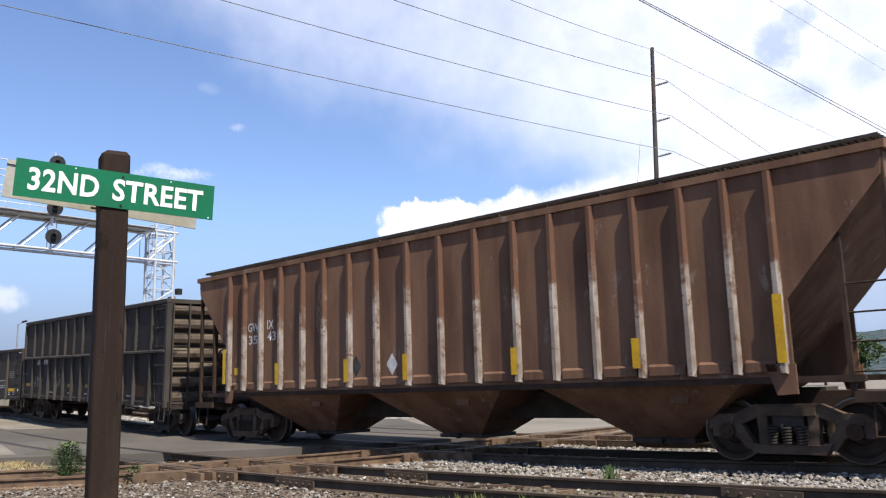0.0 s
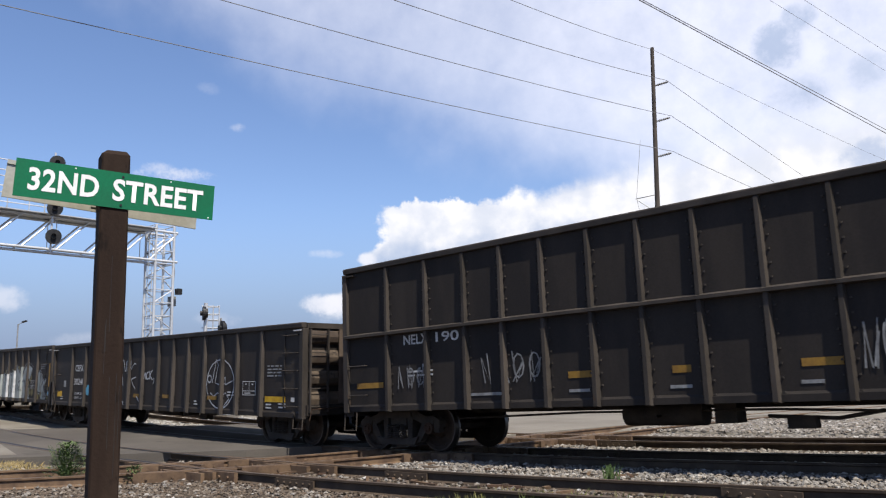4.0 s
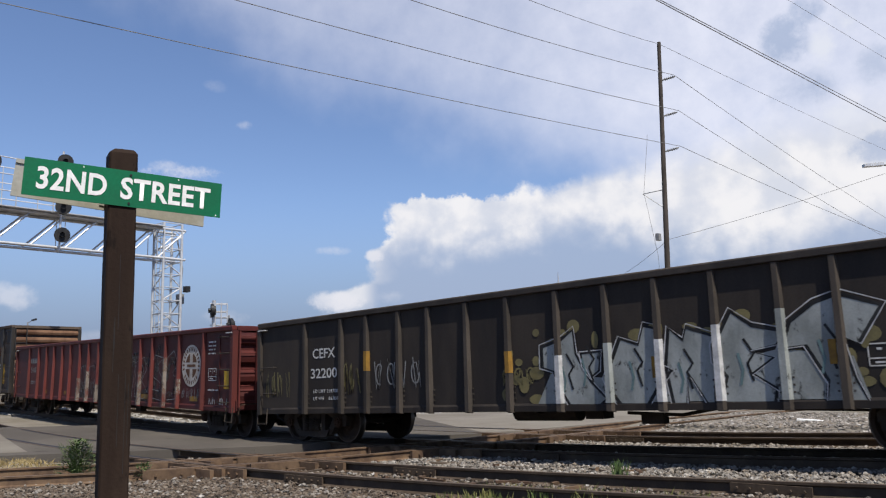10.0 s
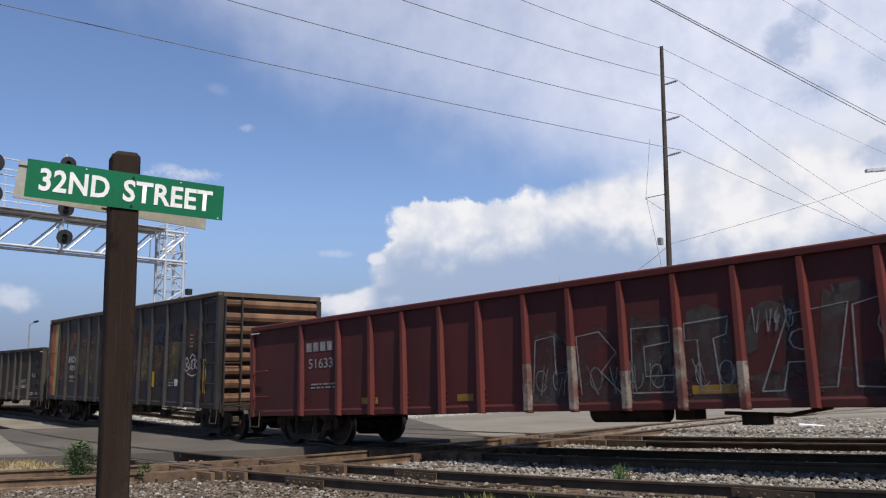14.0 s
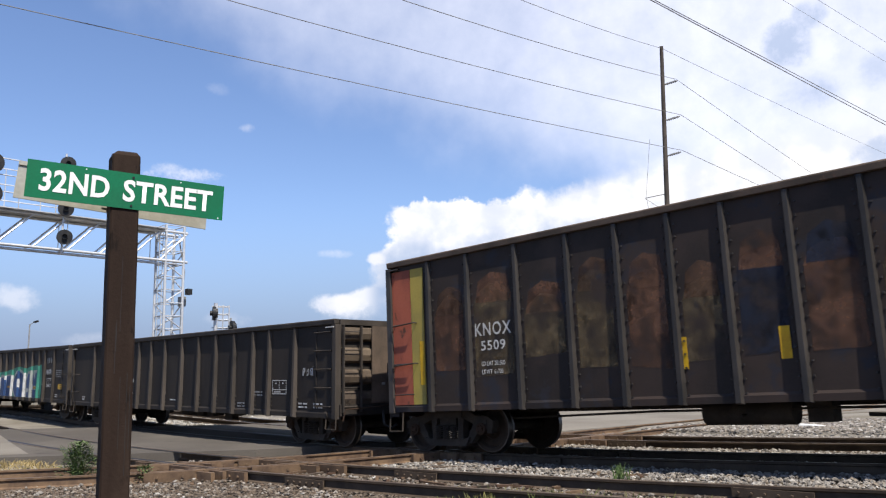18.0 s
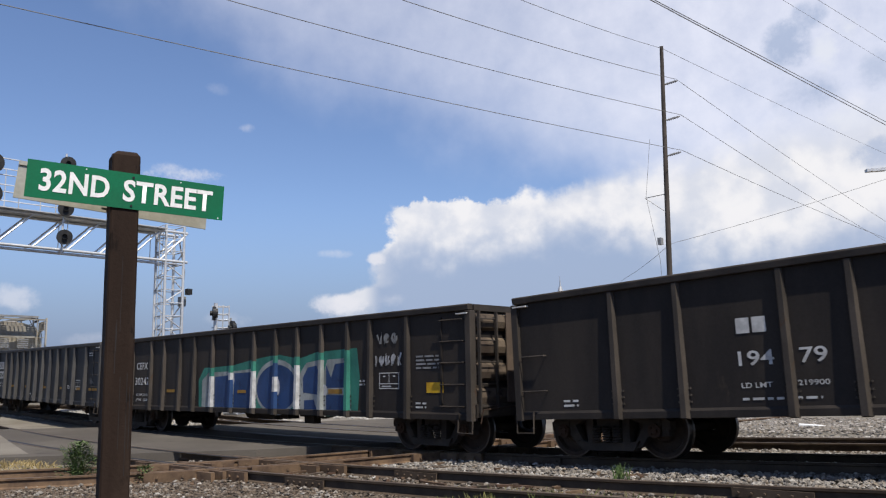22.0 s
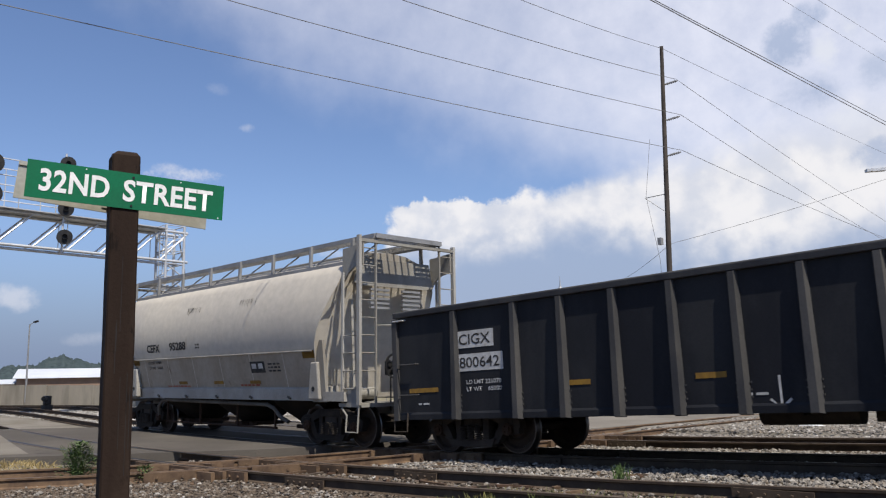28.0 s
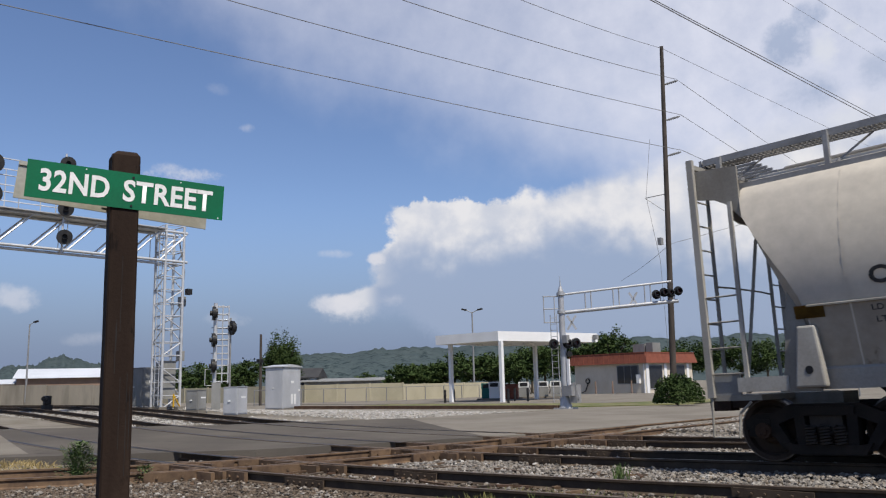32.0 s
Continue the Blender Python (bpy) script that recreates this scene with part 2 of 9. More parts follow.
TRUCK_TAN = mat("dusty_tan_cast_steel", (0.105, 0.076, 0.055), (0.066, 0.047, 0.035), 0.8, 0.0, 3.0, 0, spots=(0.165, 0.105, 0.062), spot_at=0.62, gloss=0.1)
TRUCK_DARK = mat("oily_black_cast_steel", (0.0150, 0.0132, 0.0120), (0.0280, 0.0230, 0.0190), 0.7, 0.0, 3.0, 0, gloss=0.15)
TRUCK_RUST = mat("rusty_cast_steel", (0.040, 0.027, 0.020), (0.065, 0.040, 0.028), 0.8, 0.0, 3.0, 0, spots=(0.028, 0.018, 0.012), gloss=0.1)
WHEEL = mat("brown_wheel_steel", (0.038, 0.028, 0.022), (0.062, 0.044, 0.033), 0.7, 0.0, 4.0, gloss=0.15)
TREAD = mat("polished_tread_steel", (0.1500, 0.1400, 0.1300), (0.1000, 0.0920, 0.0850), 0.35, 0.9, 4.0, bump=0.02)
RAILTOP = mat("worn_rail_head", (0.115, 0.088, 0.068), (0.085, 0.062, 0.047), 0.6, 0.15, 2.0, bump=0.05, gloss=0.3)
RAIL = mat("rusted_rail", (0.085, 0.052, 0.036), (0.13, 0.08, 0.052), 0.8, 0.1, 2.5, bump=0.3)
RAIL_DARK = mat("oily_dark_rail", (0.060, 0.045, 0.034), (0.095, 0.070, 0.050), 0.75, 0.0, 2.5, bump=0.25, gloss=0.1)
FROG = mat("rusty_brown_casting", (0.165, 0.108, 0.066), (0.085, 0.055, 0.038), 0.75, 0.1, 3.5, bump=0.3, vary=0.3)
TIE = mat("creosoted_timber", (0.055, 0.042, 0.033), (0.11, 0.085, 0.065), 0.85, 0, 5.0, bump=0.4, vary=0.4, gloss=0.1)
ASPHALT = mat("old_asphalt", (0.086, 0.077, 0.068), (0.122, 0.109, 0.094), 0.95, 0, 0.22, 0, 45, 0.35, spots=(0.050, 0.046, 0.042), spot_at=0.64, gloss=0.05)
CONCRETE = mat("pale_worn_road", (0.215, 0.195, 0.165), (0.165, 0.148, 0.125), 0.95, 0, 0.4, 0, 40, 0.25, spots=(0.095, 0.085, 0.074), spot_at=0.66, gloss=0.05)
DIRT = mat("gravelly_dirt", (0.2232, 0.2000, 0.1674), (0.1581, 0.1395, 0.1070), 0.95, 0, 0.5, 0, 22, 0.6, spots=(0.0930, 0.0977, 0.0465), spot_at=0.64)
GRASS_GROUND = mat("mown_grass", (0.105, 0.125, 0.042), (0.21, 0.185, 0.095), 0.95, 0, 0.7, 0, 30, 0.6)
GRASSBLADE = mat("grass_blade", (0.0900, 0.1260, 0.0360), (0.2700, 0.2340, 0.0900), 0.8, 0, 3.0, bump=0)
DRYGRASS = mat("dry_straw", (0.42, 0.33, 0.16), (0.32, 0.24, 0.10), 0.9, 0, 3.0, bump=0)
WEED = mat("weed_leaf", (0.085, 0.140, 0.045), (0.135, 0.170, 0.070), 0.8, 0, 6.0, bump=0)
LEAF = mat("tree_leaf", (0.0324, 0.0558, 0.0162), (0.0540, 0.0810, 0.0252), 0.75, 0, 1.2, bump=0, gloss=0.1)
BARK = mat("bark", (0.10, 0.08, 0.06), (0.06, 0.05, 0.04), 0.9, 0, 3.0)
# distance haze is put into the hills' blue-green base colour
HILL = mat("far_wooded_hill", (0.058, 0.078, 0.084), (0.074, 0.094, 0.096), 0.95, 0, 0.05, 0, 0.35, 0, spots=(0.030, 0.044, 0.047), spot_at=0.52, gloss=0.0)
GREEN = mat("sign_green_sheeting", (0.0048, 0.1400, 0.0600), (0.0064, 0.1200, 0.0528), 0.42, 0, 3.0, 0, 60, 0.02)
SIGNWHITE = mat("reflective_white", (0.80, 0.80, 0.78), (0.74, 0.74, 0.72), 0.5, 0, 6.0, bump=0.02)
STENCIL = mat("stencil_white", (0.62, 0.61, 0.58), (0.45, 0.44, 0.42), 0.7, 0, 7.0, bump=0.02)
FADED = mat("faded_stencil", (0.30, 0.30, 0.29), (0.18, 0.18, 0.18), 0.7, 0, 7.0, bump=0.02)
BLACKTEXT = mat("black_stencil", (0.03, 0.03, 0.03), (0.07, 0.065, 0.06), 0.7, 0, 7.0, bump=0.02)
YELLOW = mat("yellow_reflector", (0.62, 0.38, 0.02), (0.50, 0.28, 0.02), 0.5, 0, 6.0, bump=0.02, vary=0.15)
ORANGE = mat("dull_amber_reflector", (0.30, 0.17, 0.03), (0.22, 0.12, 0.03), 0.6, 0, 6.0, bump=0.02, vary=0.3)
SIGNBACK = mat("dull_aluminium_sheet", (0.42, 0.41, 0.36), (0.33, 0.32, 0.27), 0.5, 0.4, 3.0, bump=0.03)
POST = mat("creosoted_post", (0.0225, 0.0139, 0.0101), (0.0375, 0.0248, 0.0180), 0.8, 0, 5.0, 0.95, 40, 0.35, spots=(0.0112, 0.0075, 0.0060), spot_at=0.6, gloss=0.1)
GALV = mat("galvanised_steel", (0.62, 0.63, 0.64), (0.50, 0.51, 0.53), 0.45, 0.35, 3.0, bump=0.03, gloss=0.4)
ALU = mat("silver_paint", (0.4420, 0.4505, 0.4675), (0.3655, 0.3740, 0.3910), 0.5, 0.3, 2.0, bump=0.03, gloss=0.4)
GREYPOST = mat("grey_mast_paint", (0.30, 0.30, 0.30), (0.22, 0.22, 0.22), 0.5, 0.2, 2.0, bump=0.05)
BLACKMETAL = mat("black_signal_metal", (0.016, 0.016, 0.018), (0.03, 0.03, 0.03), 0.5, 0.1, 3.0, bump=0.03)
LENS = mat("dark_red_lens", (0.10, 0.012, 0.012), (0.06, 0.01, 0.01), 0.15, 0, 3.0, bump=0, gloss=0.5)
POLE = mat("weathered_pole", (0.085, 0.07, 0.06), (0.05, 0.043, 0.038), 0.85, 0, 4.0, 0.9)
WIRE = mat("wire", (0.16, 0.16, 0.17), (0.20, 0.20, 0.20), 0.6, 0.0, 2.0, bump=0)
WHITEPAINT = mat("white_fascia", (0.80, 0.80, 0.80), (0.74, 0.74, 0.74), 0.5, 0, 0.6, bump=0.02)
BEIGE = mat("beige_wall", (0.6250, 0.5625, 0.4625), (0.5500, 0.4875, 0.3875), 0.8, 0, 0.8, 0.3)
TANFENCE = mat("tan_panel_wall", (0.4400, 0.3960, 0.2860), (0.3630, 0.3300, 0.2310), 0.85, 0, 0.5, 0.5, vary=0.12)
GREYFENCE = mat("stained_concrete_wall", (0.29, 0.26, 0.21), (0.20, 0.18, 0.145), 0.9, 0, 0.6, 0.8, vary=0.1)
TERRACOTTA = mat("terracotta_mansard", (0.22, 0.072, 0.045), (0.17, 0.055, 0.036), 0.75, 0, 1.5)
GLASSDARK = mat("dark_shop_glass", (0.02, 0.022, 0.026), (0.03, 0.032, 0.036), 0.12, 0, 1.0, bump=0, gloss=0.5)
CABINET = mat("silver_cabinet", (0.52, 0.53, 0.55), (0.44, 0.45, 0.47), 0.5, 0.25, 1.2, 0.6, bump=0.03, gloss=0.4)
GREYCAB = mat("dull_grey_cabinet", (0.27, 0.27, 0.26), (0.21, 0.21, 0.20), 0.6, 0.1, 1.2, 0.6, bump=0.03)
WAREROOF = mat("white_metal_roof", (0.68, 0.70, 0.73), (0.60, 0.62, 0.65), 0.5, 0.1, 0.15, bump=0)
BRICKWALL = mat("dull_brick", (0.26, 0.18, 0.13), (0.21, 0.145, 0.11), 0.9, 0, 0.6)
DARKROOF = mat("dark_eave", (0.04, 0.04, 0.042), (0.06, 0.06, 0.06), 0.8, 0, 0.6)
TEAL = mat("teal_bin", (0.02, 0.14, 0.12), (0.02, 0.11, 0.10), 0.6, 0, 2.0)
SILVERPAINT = mat("graffiti_silver", (0.345, 0.365, 0.350), (0.200, 0.215, 0.205), 0.6, 0, 2.2, 0.6, spots=(0.04, 0.04, 0.038), spot_at=0.58)
CHALK = mat("graffiti_white", (0.55, 0.55, 0.55), (0.36, 0.36, 0.36), 0.7, 0, 5.0, bump=0.02)
BLUEPAINT = mat("graffiti_blue", (0.026, 0.062, 0.165), (0.020, 0.045, 0.115), 0.55, 0, 1.6, 0.3, spots=(0.016, 0.03, 0.075), spot_at=0.6)
TEALPAINT = mat("graffiti_teal", (0.045, 0.21, 0.155), (0.03, 0.14, 0.11), 0.6, 0, 2.0, 0.4)
SKYPAINT = mat("graffiti_light_blue", (0.13, 0.40, 0.56), (0.10, 0.30, 0.44), 0.6, 0, 2.5)
SKYDULL = mat("graffiti_dull_blue", (0.06, 0.20, 0.29), (0.04, 0.13, 0.19), 0.6, 0, 2.5)
OLIVE = mat("graffiti_olive", (0.20, 0.17, 0.075), (0.14, 0.12, 0.06), 0.65, 0, 3.0)
REDPANEL = mat("faded_orange_red_paint", (0.38, 0.105, 0.06), (0.25, 0.07, 0.045), 0.65, 0, 1.4, 0.5, spots=(0.10, 0.05, 0.035), spot_at=0.6)
MUSTARD = mat("mustard_paint", (0.40, 0.31, 0.07), (0.30, 0.24, 0.07), 0.65, 0, 2.0, 0.5)
EMBLEM = mat("weathered_emblem_white", (0.58, 0.54, 0.47), (0.42, 0.37, 0.32), 0.7, 0, 2.5, 0.3, spots=(0.20, 0.10, 0.08), spot_at=0.66)


def rusted_rib():
    """Side stakes: bleached paint low down, rust above, broken by flakes."""
    mt = mat("bleached_and_rusted_rib", (0.195, 0.150, 0.120), (0.35, 0.31, 0.27), 0.75, 0, 2.4, 0.5, gloss=0.15)
    nt = mt.node_tree
    put, plug, m, mix, noise_at, step = tree_maker(nt)
    bsdf = nt.nodes["Principled BSDF"]
    was = bsdf.inputs["Base Color"].links[0].from_socket
    co = put("ShaderNodeTexCoord").outputs["Object"]
    rnd = put("ShaderNodeObjectInfo").outputs["Random"]
    xyz = put("ShaderNodeSeparateXYZ")
    plug(co, xyz.inputs[0])
    moved = put("ShaderNodeVectorMath", op="ADD")
    plug(co, moved.inputs[0])
    c3 = put("ShaderNodeCombineXYZ")
    plug(m("MULTIPLY", rnd, 31.0), c3.inputs[0]), plug(m("MULTIPLY", rnd, 17.0), c3.inputs[2])
    plug(c3.outputs[0], moved.inputs[1])
    n = noise_at(moved.outputs[0], 2.2, 6, 0.65)
    high = step(m("ADD", m("ADD", xyz.outputs[2], m("MULTIPLY", m("SUBTRACT", n, 0.5), 3.2)), m("MULTIPLY", m("SUBTRACT", rnd, 0.5), 0.9)), 2.5, 3.1)
    flake = step(noise_at(moved.outputs[0], 5.0, 6, 0.7), 0.55, 0.62)
    rust = mix(noise_at(co, 3.0, 4, 0.6), (0.128, 0.060, 0.038), (0.090, 0.054, 0.036))
    plug(mix(m("MAXIMUM", high, m("MULTIPLY", flake, 0.8)), was, rust), bsdf.inputs["Base Color"])
    return mt


BROWN_RIB = rusted_rib()
ENDBROWN = mat("brown_stained_steel", (0.135, 0.100, 0.076), (0.085, 0.066, 0.052), 0.75, 0, 1.6, 0.3, spots=(0.190, 0.110, 0.070), spot_at=0.62, gloss=0.12)
ENDTAN = mat("rust_bleached_end", (0.120, 0.092, 0.066), (0.062, 0.046, 0.036), 0.75, 0, 1.4, 0.0, spots=(0.030, 0.024, 0.020), spot_at=0.56, vary=0.3)
DULLPIPE = mat("dull_grey_pipe", (0.13, 0.12, 0.105), (0.09, 0.08, 0.07), 0.7, 0, 2.0)


def overlay(mt, pick):
    """Lay more colours over a material: pick(helpers, colour) gives the new colour."""
    nt = mt.node_tree
    tools = tree_maker(nt)
    sock = nt.nodes["Principled BSDF"].inputs["Base Color"]
    was = sock.links[0].from_socket
    tools[1](pick(tools, was), sock)
    return mt


def mottle(tools, was):
    """Old coats of paint showing through in soft patches."""
    put, plug, m, mix, noise_at, step = tools
    co = put("ShaderNodeTexCoord").outputs["Object"]
    xyz = put("ShaderNodeSeparateXYZ")
    plug(co, xyz.inputs[0])
    z = xyz.outputs[2]
    a, b, c = noise_at(co, 0.9, 6, 0.6), noise_at(co, 1.7, 6, 0.65), noise_at(co, 0.6, 5, 0.6)
    col = mix(m("MULTIPLY", step(a, 0.45, 0.62), 0.7), was, (0.048, 0.034, 0.028))
    col = mix(m("MULTIPLY", step(c, 0.50, 0.62), step(z, 2.0, 3.2)), col, (0.040, 0.030, 0.026))
    return mix(step(b, 0.54, 0.66), col, (0.028, 0.028, 0.034))


def overcoat(name, colour):
    """A thin worn coat whose edges and middle let the dark paint below show through."""
    mt = mat(name, colour, tuple(c * 0.7 for c in colour), 0.68, 0, 1.6, 0.5, spots=tuple(c * 0.35 for c in colour), spot_at=0.55, gloss=0.12)
    nt = mt.node_tree
    put, plug, m, mix, noise_at, step = tree_maker(nt)
    co = put("ShaderNodeTexCoord").outputs["Object"]
    xyz = put("ShaderNodeSeparateXYZ")
    plug(co, xyz.inputs[0])
    n = m("ADD", m("MULTIPLY", noise_at(co, 1.5, 6, 0.65), 0.7), m("MULTIPLY", noise_at(co, 5.0, 5, 0.65), 0.3))
    plug(m("MULTIPLY", step(n, 0.36, 0.62), 0.85), nt.nodes["Principled BSDF"].inputs["Alpha"])
    return mt


MOTTLED = overlay(mat("patched_brown_and_black_paint", (0.027, 0.022, 0.020), (0.042, 0.032, 0.027), 0.6, 0, 0.8, 0.35, gloss=0.15), mottle)


def trodden(tools, was):
    """Brown cindery dirt where the tracks lie."""
    put, plug, m, mix, noise_at, step = tools
    co = put("ShaderNodeTexCoord").outputs["Object"]
    xyz = put("ShaderNodeSeparateXYZ")
    plug(co, xyz.inputs[0])
    n = m("MULTIPLY", m("SUBTRACT", noise_at(co, 0.5, 5, 0.6), 0.5), 6.0)
    near = m("MULTIPLY", step(m("ADD", xyz.outputs[0], n), -20.0, -14.0), step(m("SUBTRACT", 4.0, m("ADD", xyz.outputs[1], n)), 0.0, 5.0))
    return mix(m("MULTIPLY", near, 0.9), was, mix(noise_at(co, 6.0, 5, 0.6), (0.115, 0.086, 0.060), (0.058, 0.044, 0.033)))


overlay(DIRT, trodden)
TEALDULL = mat("graffiti_dull_teal", (0.16, 0.24, 0.24), (0.11, 0.17, 0.17), 0.6, 0, 2.5)

# ---------- builders ----------
class Shape:
    """Collects faces, each with a material slot."""

    def __init__(self):
        self.v, self.f, self.m = [], [], []

    def add(self, verts, faces, slot=0):
        o = len(self.v)
        self.v += [tuple(p) for p in verts]
        self.f += [tuple(i + o for i in q) for q in faces]
        self.m += [slot] * len(faces)
        return self

    def box(self, x0, x1, y0, y1, z0, z1, slot=0):
        v = [(x, y, z) for x in (x0, x1) for y in (y0, y1) for z in (z0, z1)]
        return self.add(v, [(0, 1, 3, 2), (4, 6, 7, 5), (0, 4, 5, 1), (2, 3, 7, 6), (0, 2, 6, 4), (1, 5, 7, 3)], slot)

    def bar(self, p, q, w, h=None, slot=0):
        """Square bar from p to q."""
        p, q = Vector(p), Vector(q)
        d = (q - p).normalized()
        side = d.cross(Vector((0, 0, 1)))
        side = side.normalized() if side.length > 1e-4 else Vector((1, 0, 0))
        up = side.cross(d)
        h = h or w
        c = [side * (a * w / 2) + up * (b * h / 2) for a, b in ((-1, -1), (1, -1), (1, 1), (-1, 1))]
        return self.add([p + k for k in c] + [q + k for k in c], [(0, 3, 2, 1), (4, 5, 6, 7), (0, 1, 5, 4), (1, 2, 6, 5), (2, 3, 7, 6), (3, 0, 4, 7)], slot)

    def rod(self, p, q, r, n=8, r2=None, slot=0, caps=True):
        p, q = Vector(p), Vector(q)
        d = (q - p).normalized()
        a = d.orthogonal().normalized()
        b = d.cross(a)
        r2 = r if r2 is None else r2
        ring = [a * math.cos(2 * math.pi * i / n) + b * math.sin(2 * math.pi * i / n) for i in range(n)]
        f = [(i, (i + 1) % n, n + (i + 1) % n, n + i) for i in range(n)]
        if caps:
            f += [tuple(range(n - 1, -1, -1)), tuple(range(n, 2 * n))]
        return self.add([p + k * r for k in ring] + [q + k * r2 for k in ring], f, slot)

    def tube(self, pts, r, n=6, slot=0):
        """A bent round bar through the points, in one skin."""
        pts = [Vector(p) for p in pts]
        v, f = [], []
        a = (pts[1] - pts[0]).orthogonal().normalized()
        for i, p in enumerate(pts):
            d = (pts[min(i + 1, len(pts) - 1)] - pts[max(i - 1, 0)]).normalized()
            a = (a - d * a.dot(d))
            a = a.normalized() if a.length > 1e-4 else d.orthogonal().normalized()
            b = d.cross(a)
            v += [p + (a * math.cos(2 * math.pi * k / n) + b * math.sin(2 * math.pi * k / n)) * r for k in range(n)]
        for i in range(len(pts) - 1):
            f += [(i * n + k, i * n + (k + 1) % n, (i + 1) * n + (k + 1) % n, (i + 1) * n + k) for k in range(n)]
        f += [tuple(range(n - 1, -1, -1)), tuple(range((len(pts) - 1) * n, len(pts) * n))]
        return self.add(v, f, slot)

    def prism(self, outline, axis, a, b, slot=0):
        """Outline of (u, w) drawn out along an axis: 'x' (u=y, w=z), 'y' (u=x, w=z), 'z' (u=x, w=y)."""
        put3 = {"x": lambda u, w, k: (k, u, w), "y": lambda u, w, k: (u, k, w), "z": lambda u, w, k: (u, w, k)}[axis]
        n = len(outline)
        v = [put3(u, w, a) for u, w in outline] + [put3(u, w, b) for u, w in outline]
        return self.add(v, [tuple(range(n)), tuple(range(2 * n - 1, n - 1, -1))] + [(i, n + i, n + (i + 1) % n, (i + 1) % n) for i in range(n)], slot)

    def ring(self, c, normal, r0, r1, thick, n=28, slot=0):
        c, d = Vector(c), Vector(normal).normalized()
        a = d.orthogonal().normalized()
        b = d.cross(a)
        v = []
        for k in (0, thick):
            for r in (r0, r1):
                v += [c + d * k + (a * math.cos(2 * math.pi * i / n) + b * math.sin(2 * math.pi * i / n)) * r for i in range(n)]
        f = []
        for i in range(n):
            j = (i + 1) % n
            f += [(i, j, n + j, n + i), (2 * n + i, 3 * n + i, 3 * n + j, 2 * n + j), (i, 2 * n + i, 2 * n + j, j), (n + i, n + j, 3 * n + j, 3 * n + i)]
        return self.add(v, f, slot)

    def lathe(self, c, axis_y, outline, n=28, slot=0):
        """Turned about the y axis through c: outline of (y, r)."""
        v, f = [], []
        for y, r in outline:
            v += [(c[0] + r * math.cos(2 * math.pi * i / n), c[1] + y, c[2] + r * math.sin(2 * math.pi * i / n)) for i in range(n)]
        for k in range(len(outline) - 1):
            f += [(k * n + i, k * n + (i + 1) % n, (k + 1) * n + (i + 1) % n, (k + 1) * n + i) for i in range(n)]
        return self.add(v, f, slot)

    def stroke(self, pts, w, y, slot=0, thick=0.0):
        """A painted line in the x-z plane, at depth y, facing -y."""
        n = len(pts)
        v = []
        for i, (x, z) in enumerate(pts):
            (xa, za), (xb, zb) = pts[max(i - 1, 0)], pts[min(i + 1, n - 1)]
            d = math.hypot(xb - xa, zb - za) or 1
            nx, nz = -(zb - za) / d * w / 2, (xb - xa) / d * w / 2
            v += [(x + nx, y, z + nz), (x - nx, y, z - nz)]
        self.add(v, [(2 * i, 2 * i + 1, 2 * i + 3, 2 * i + 2) for i in range(n - 1)], slot)
        return self

    def patch(self, pts, y, slot=0):
        return self.add([(x, y, z) for x, z in pts], [tuple(range(len(pts)))], slot)

    def mesh(self, name, mats, smooth=None):
        me = bpy.data.meshes.new(name)
        me.from_pydata(self.v, [], self.f)
        for mt in mats if isinstance(mats, (list, tuple)) else [mats]:
            me.materials.append(mt)
        me.polygons.foreach_set("material_index", self.m)
        if smooth is not None:
            me.polygons.foreach_set("use_smooth", [True] * len(self.f))
            me.set_sharp_from_angle(angle=radians(smooth))
        me.update()
        return me


def part(name, shape, material=None, parent=None, label="", at=None, smooth=None, bevel=0.0):
    """One mesh object under a thing or under a part. shape: a Shape or a ready mesh."""
    me = shape.mesh(name, material, smooth) if isinstance(shape, Shape) else shape
    ob = new(name, me)
    if parent is not None:
        ob.parent = parent
    if at is not None:
        ob.matrix_basis = at if isinstance(at, Matrix) else Matrix.Translation(at)
    if bevel:
        md = ob.modifiers.new("edge", "BEVEL")
        md.width, md.segments, md.limit_method = bevel, 2, "ANGLE"
    if label:
        tagged(ob, label)
    return ob


def thing(name, label, category, at=None, group="", kind=""):
    ob = new(name)
    ob.empty_display_size = 0.2
    if at is not None:
        ob.matrix_basis = at if isinstance(at, Matrix) else Matrix.Translation(at)
    return tagged(ob, label, category, group, kind)


def words(txt, height, stretch=1.0, depth=0.0, spacing=1.0, width=None, bold=0.012):
    """Lettering as a flat mesh in the x-z plane, facing -y, its lower left corner at the origin."""
    cu = bpy.data.curves.new("lettering", "FONT")
    cu.body, cu.size, cu.extrude, cu.space_character, cu.resolution_u, cu.offset = txt, 1.0, depth, spacing, 3, bold
    ob = bpy.data.objects.new("lettering", cu)
    scene.collection.objects.link(ob)
    bpy.context.view_layer.update()
    me = bpy.data.meshes.new_from_object(ob.evaluated_get(bpy.context.evaluated_depsgraph_get()))
    bpy.data.objects.remove(ob)
    bpy.data.curves.remove(cu)
    co = np.empty(len(me.vertices) * 3)
    me.vertices.foreach_get("co", co)
    co = co.reshape(-1, 3)
    lo, hi = co.min(0), co.max(0)
    k = height / (hi[1] - lo[1])
    kx = width / (hi[0] - lo[0]) if width else k * stretch
    out = np.stack([(co[:, 0] - lo[0]) * kx, -co[:, 2], (co[:, 1] - lo[1]) * k], 1)
    me.vertices.foreach_set("co", out.ravel())
    me.update()
    return me


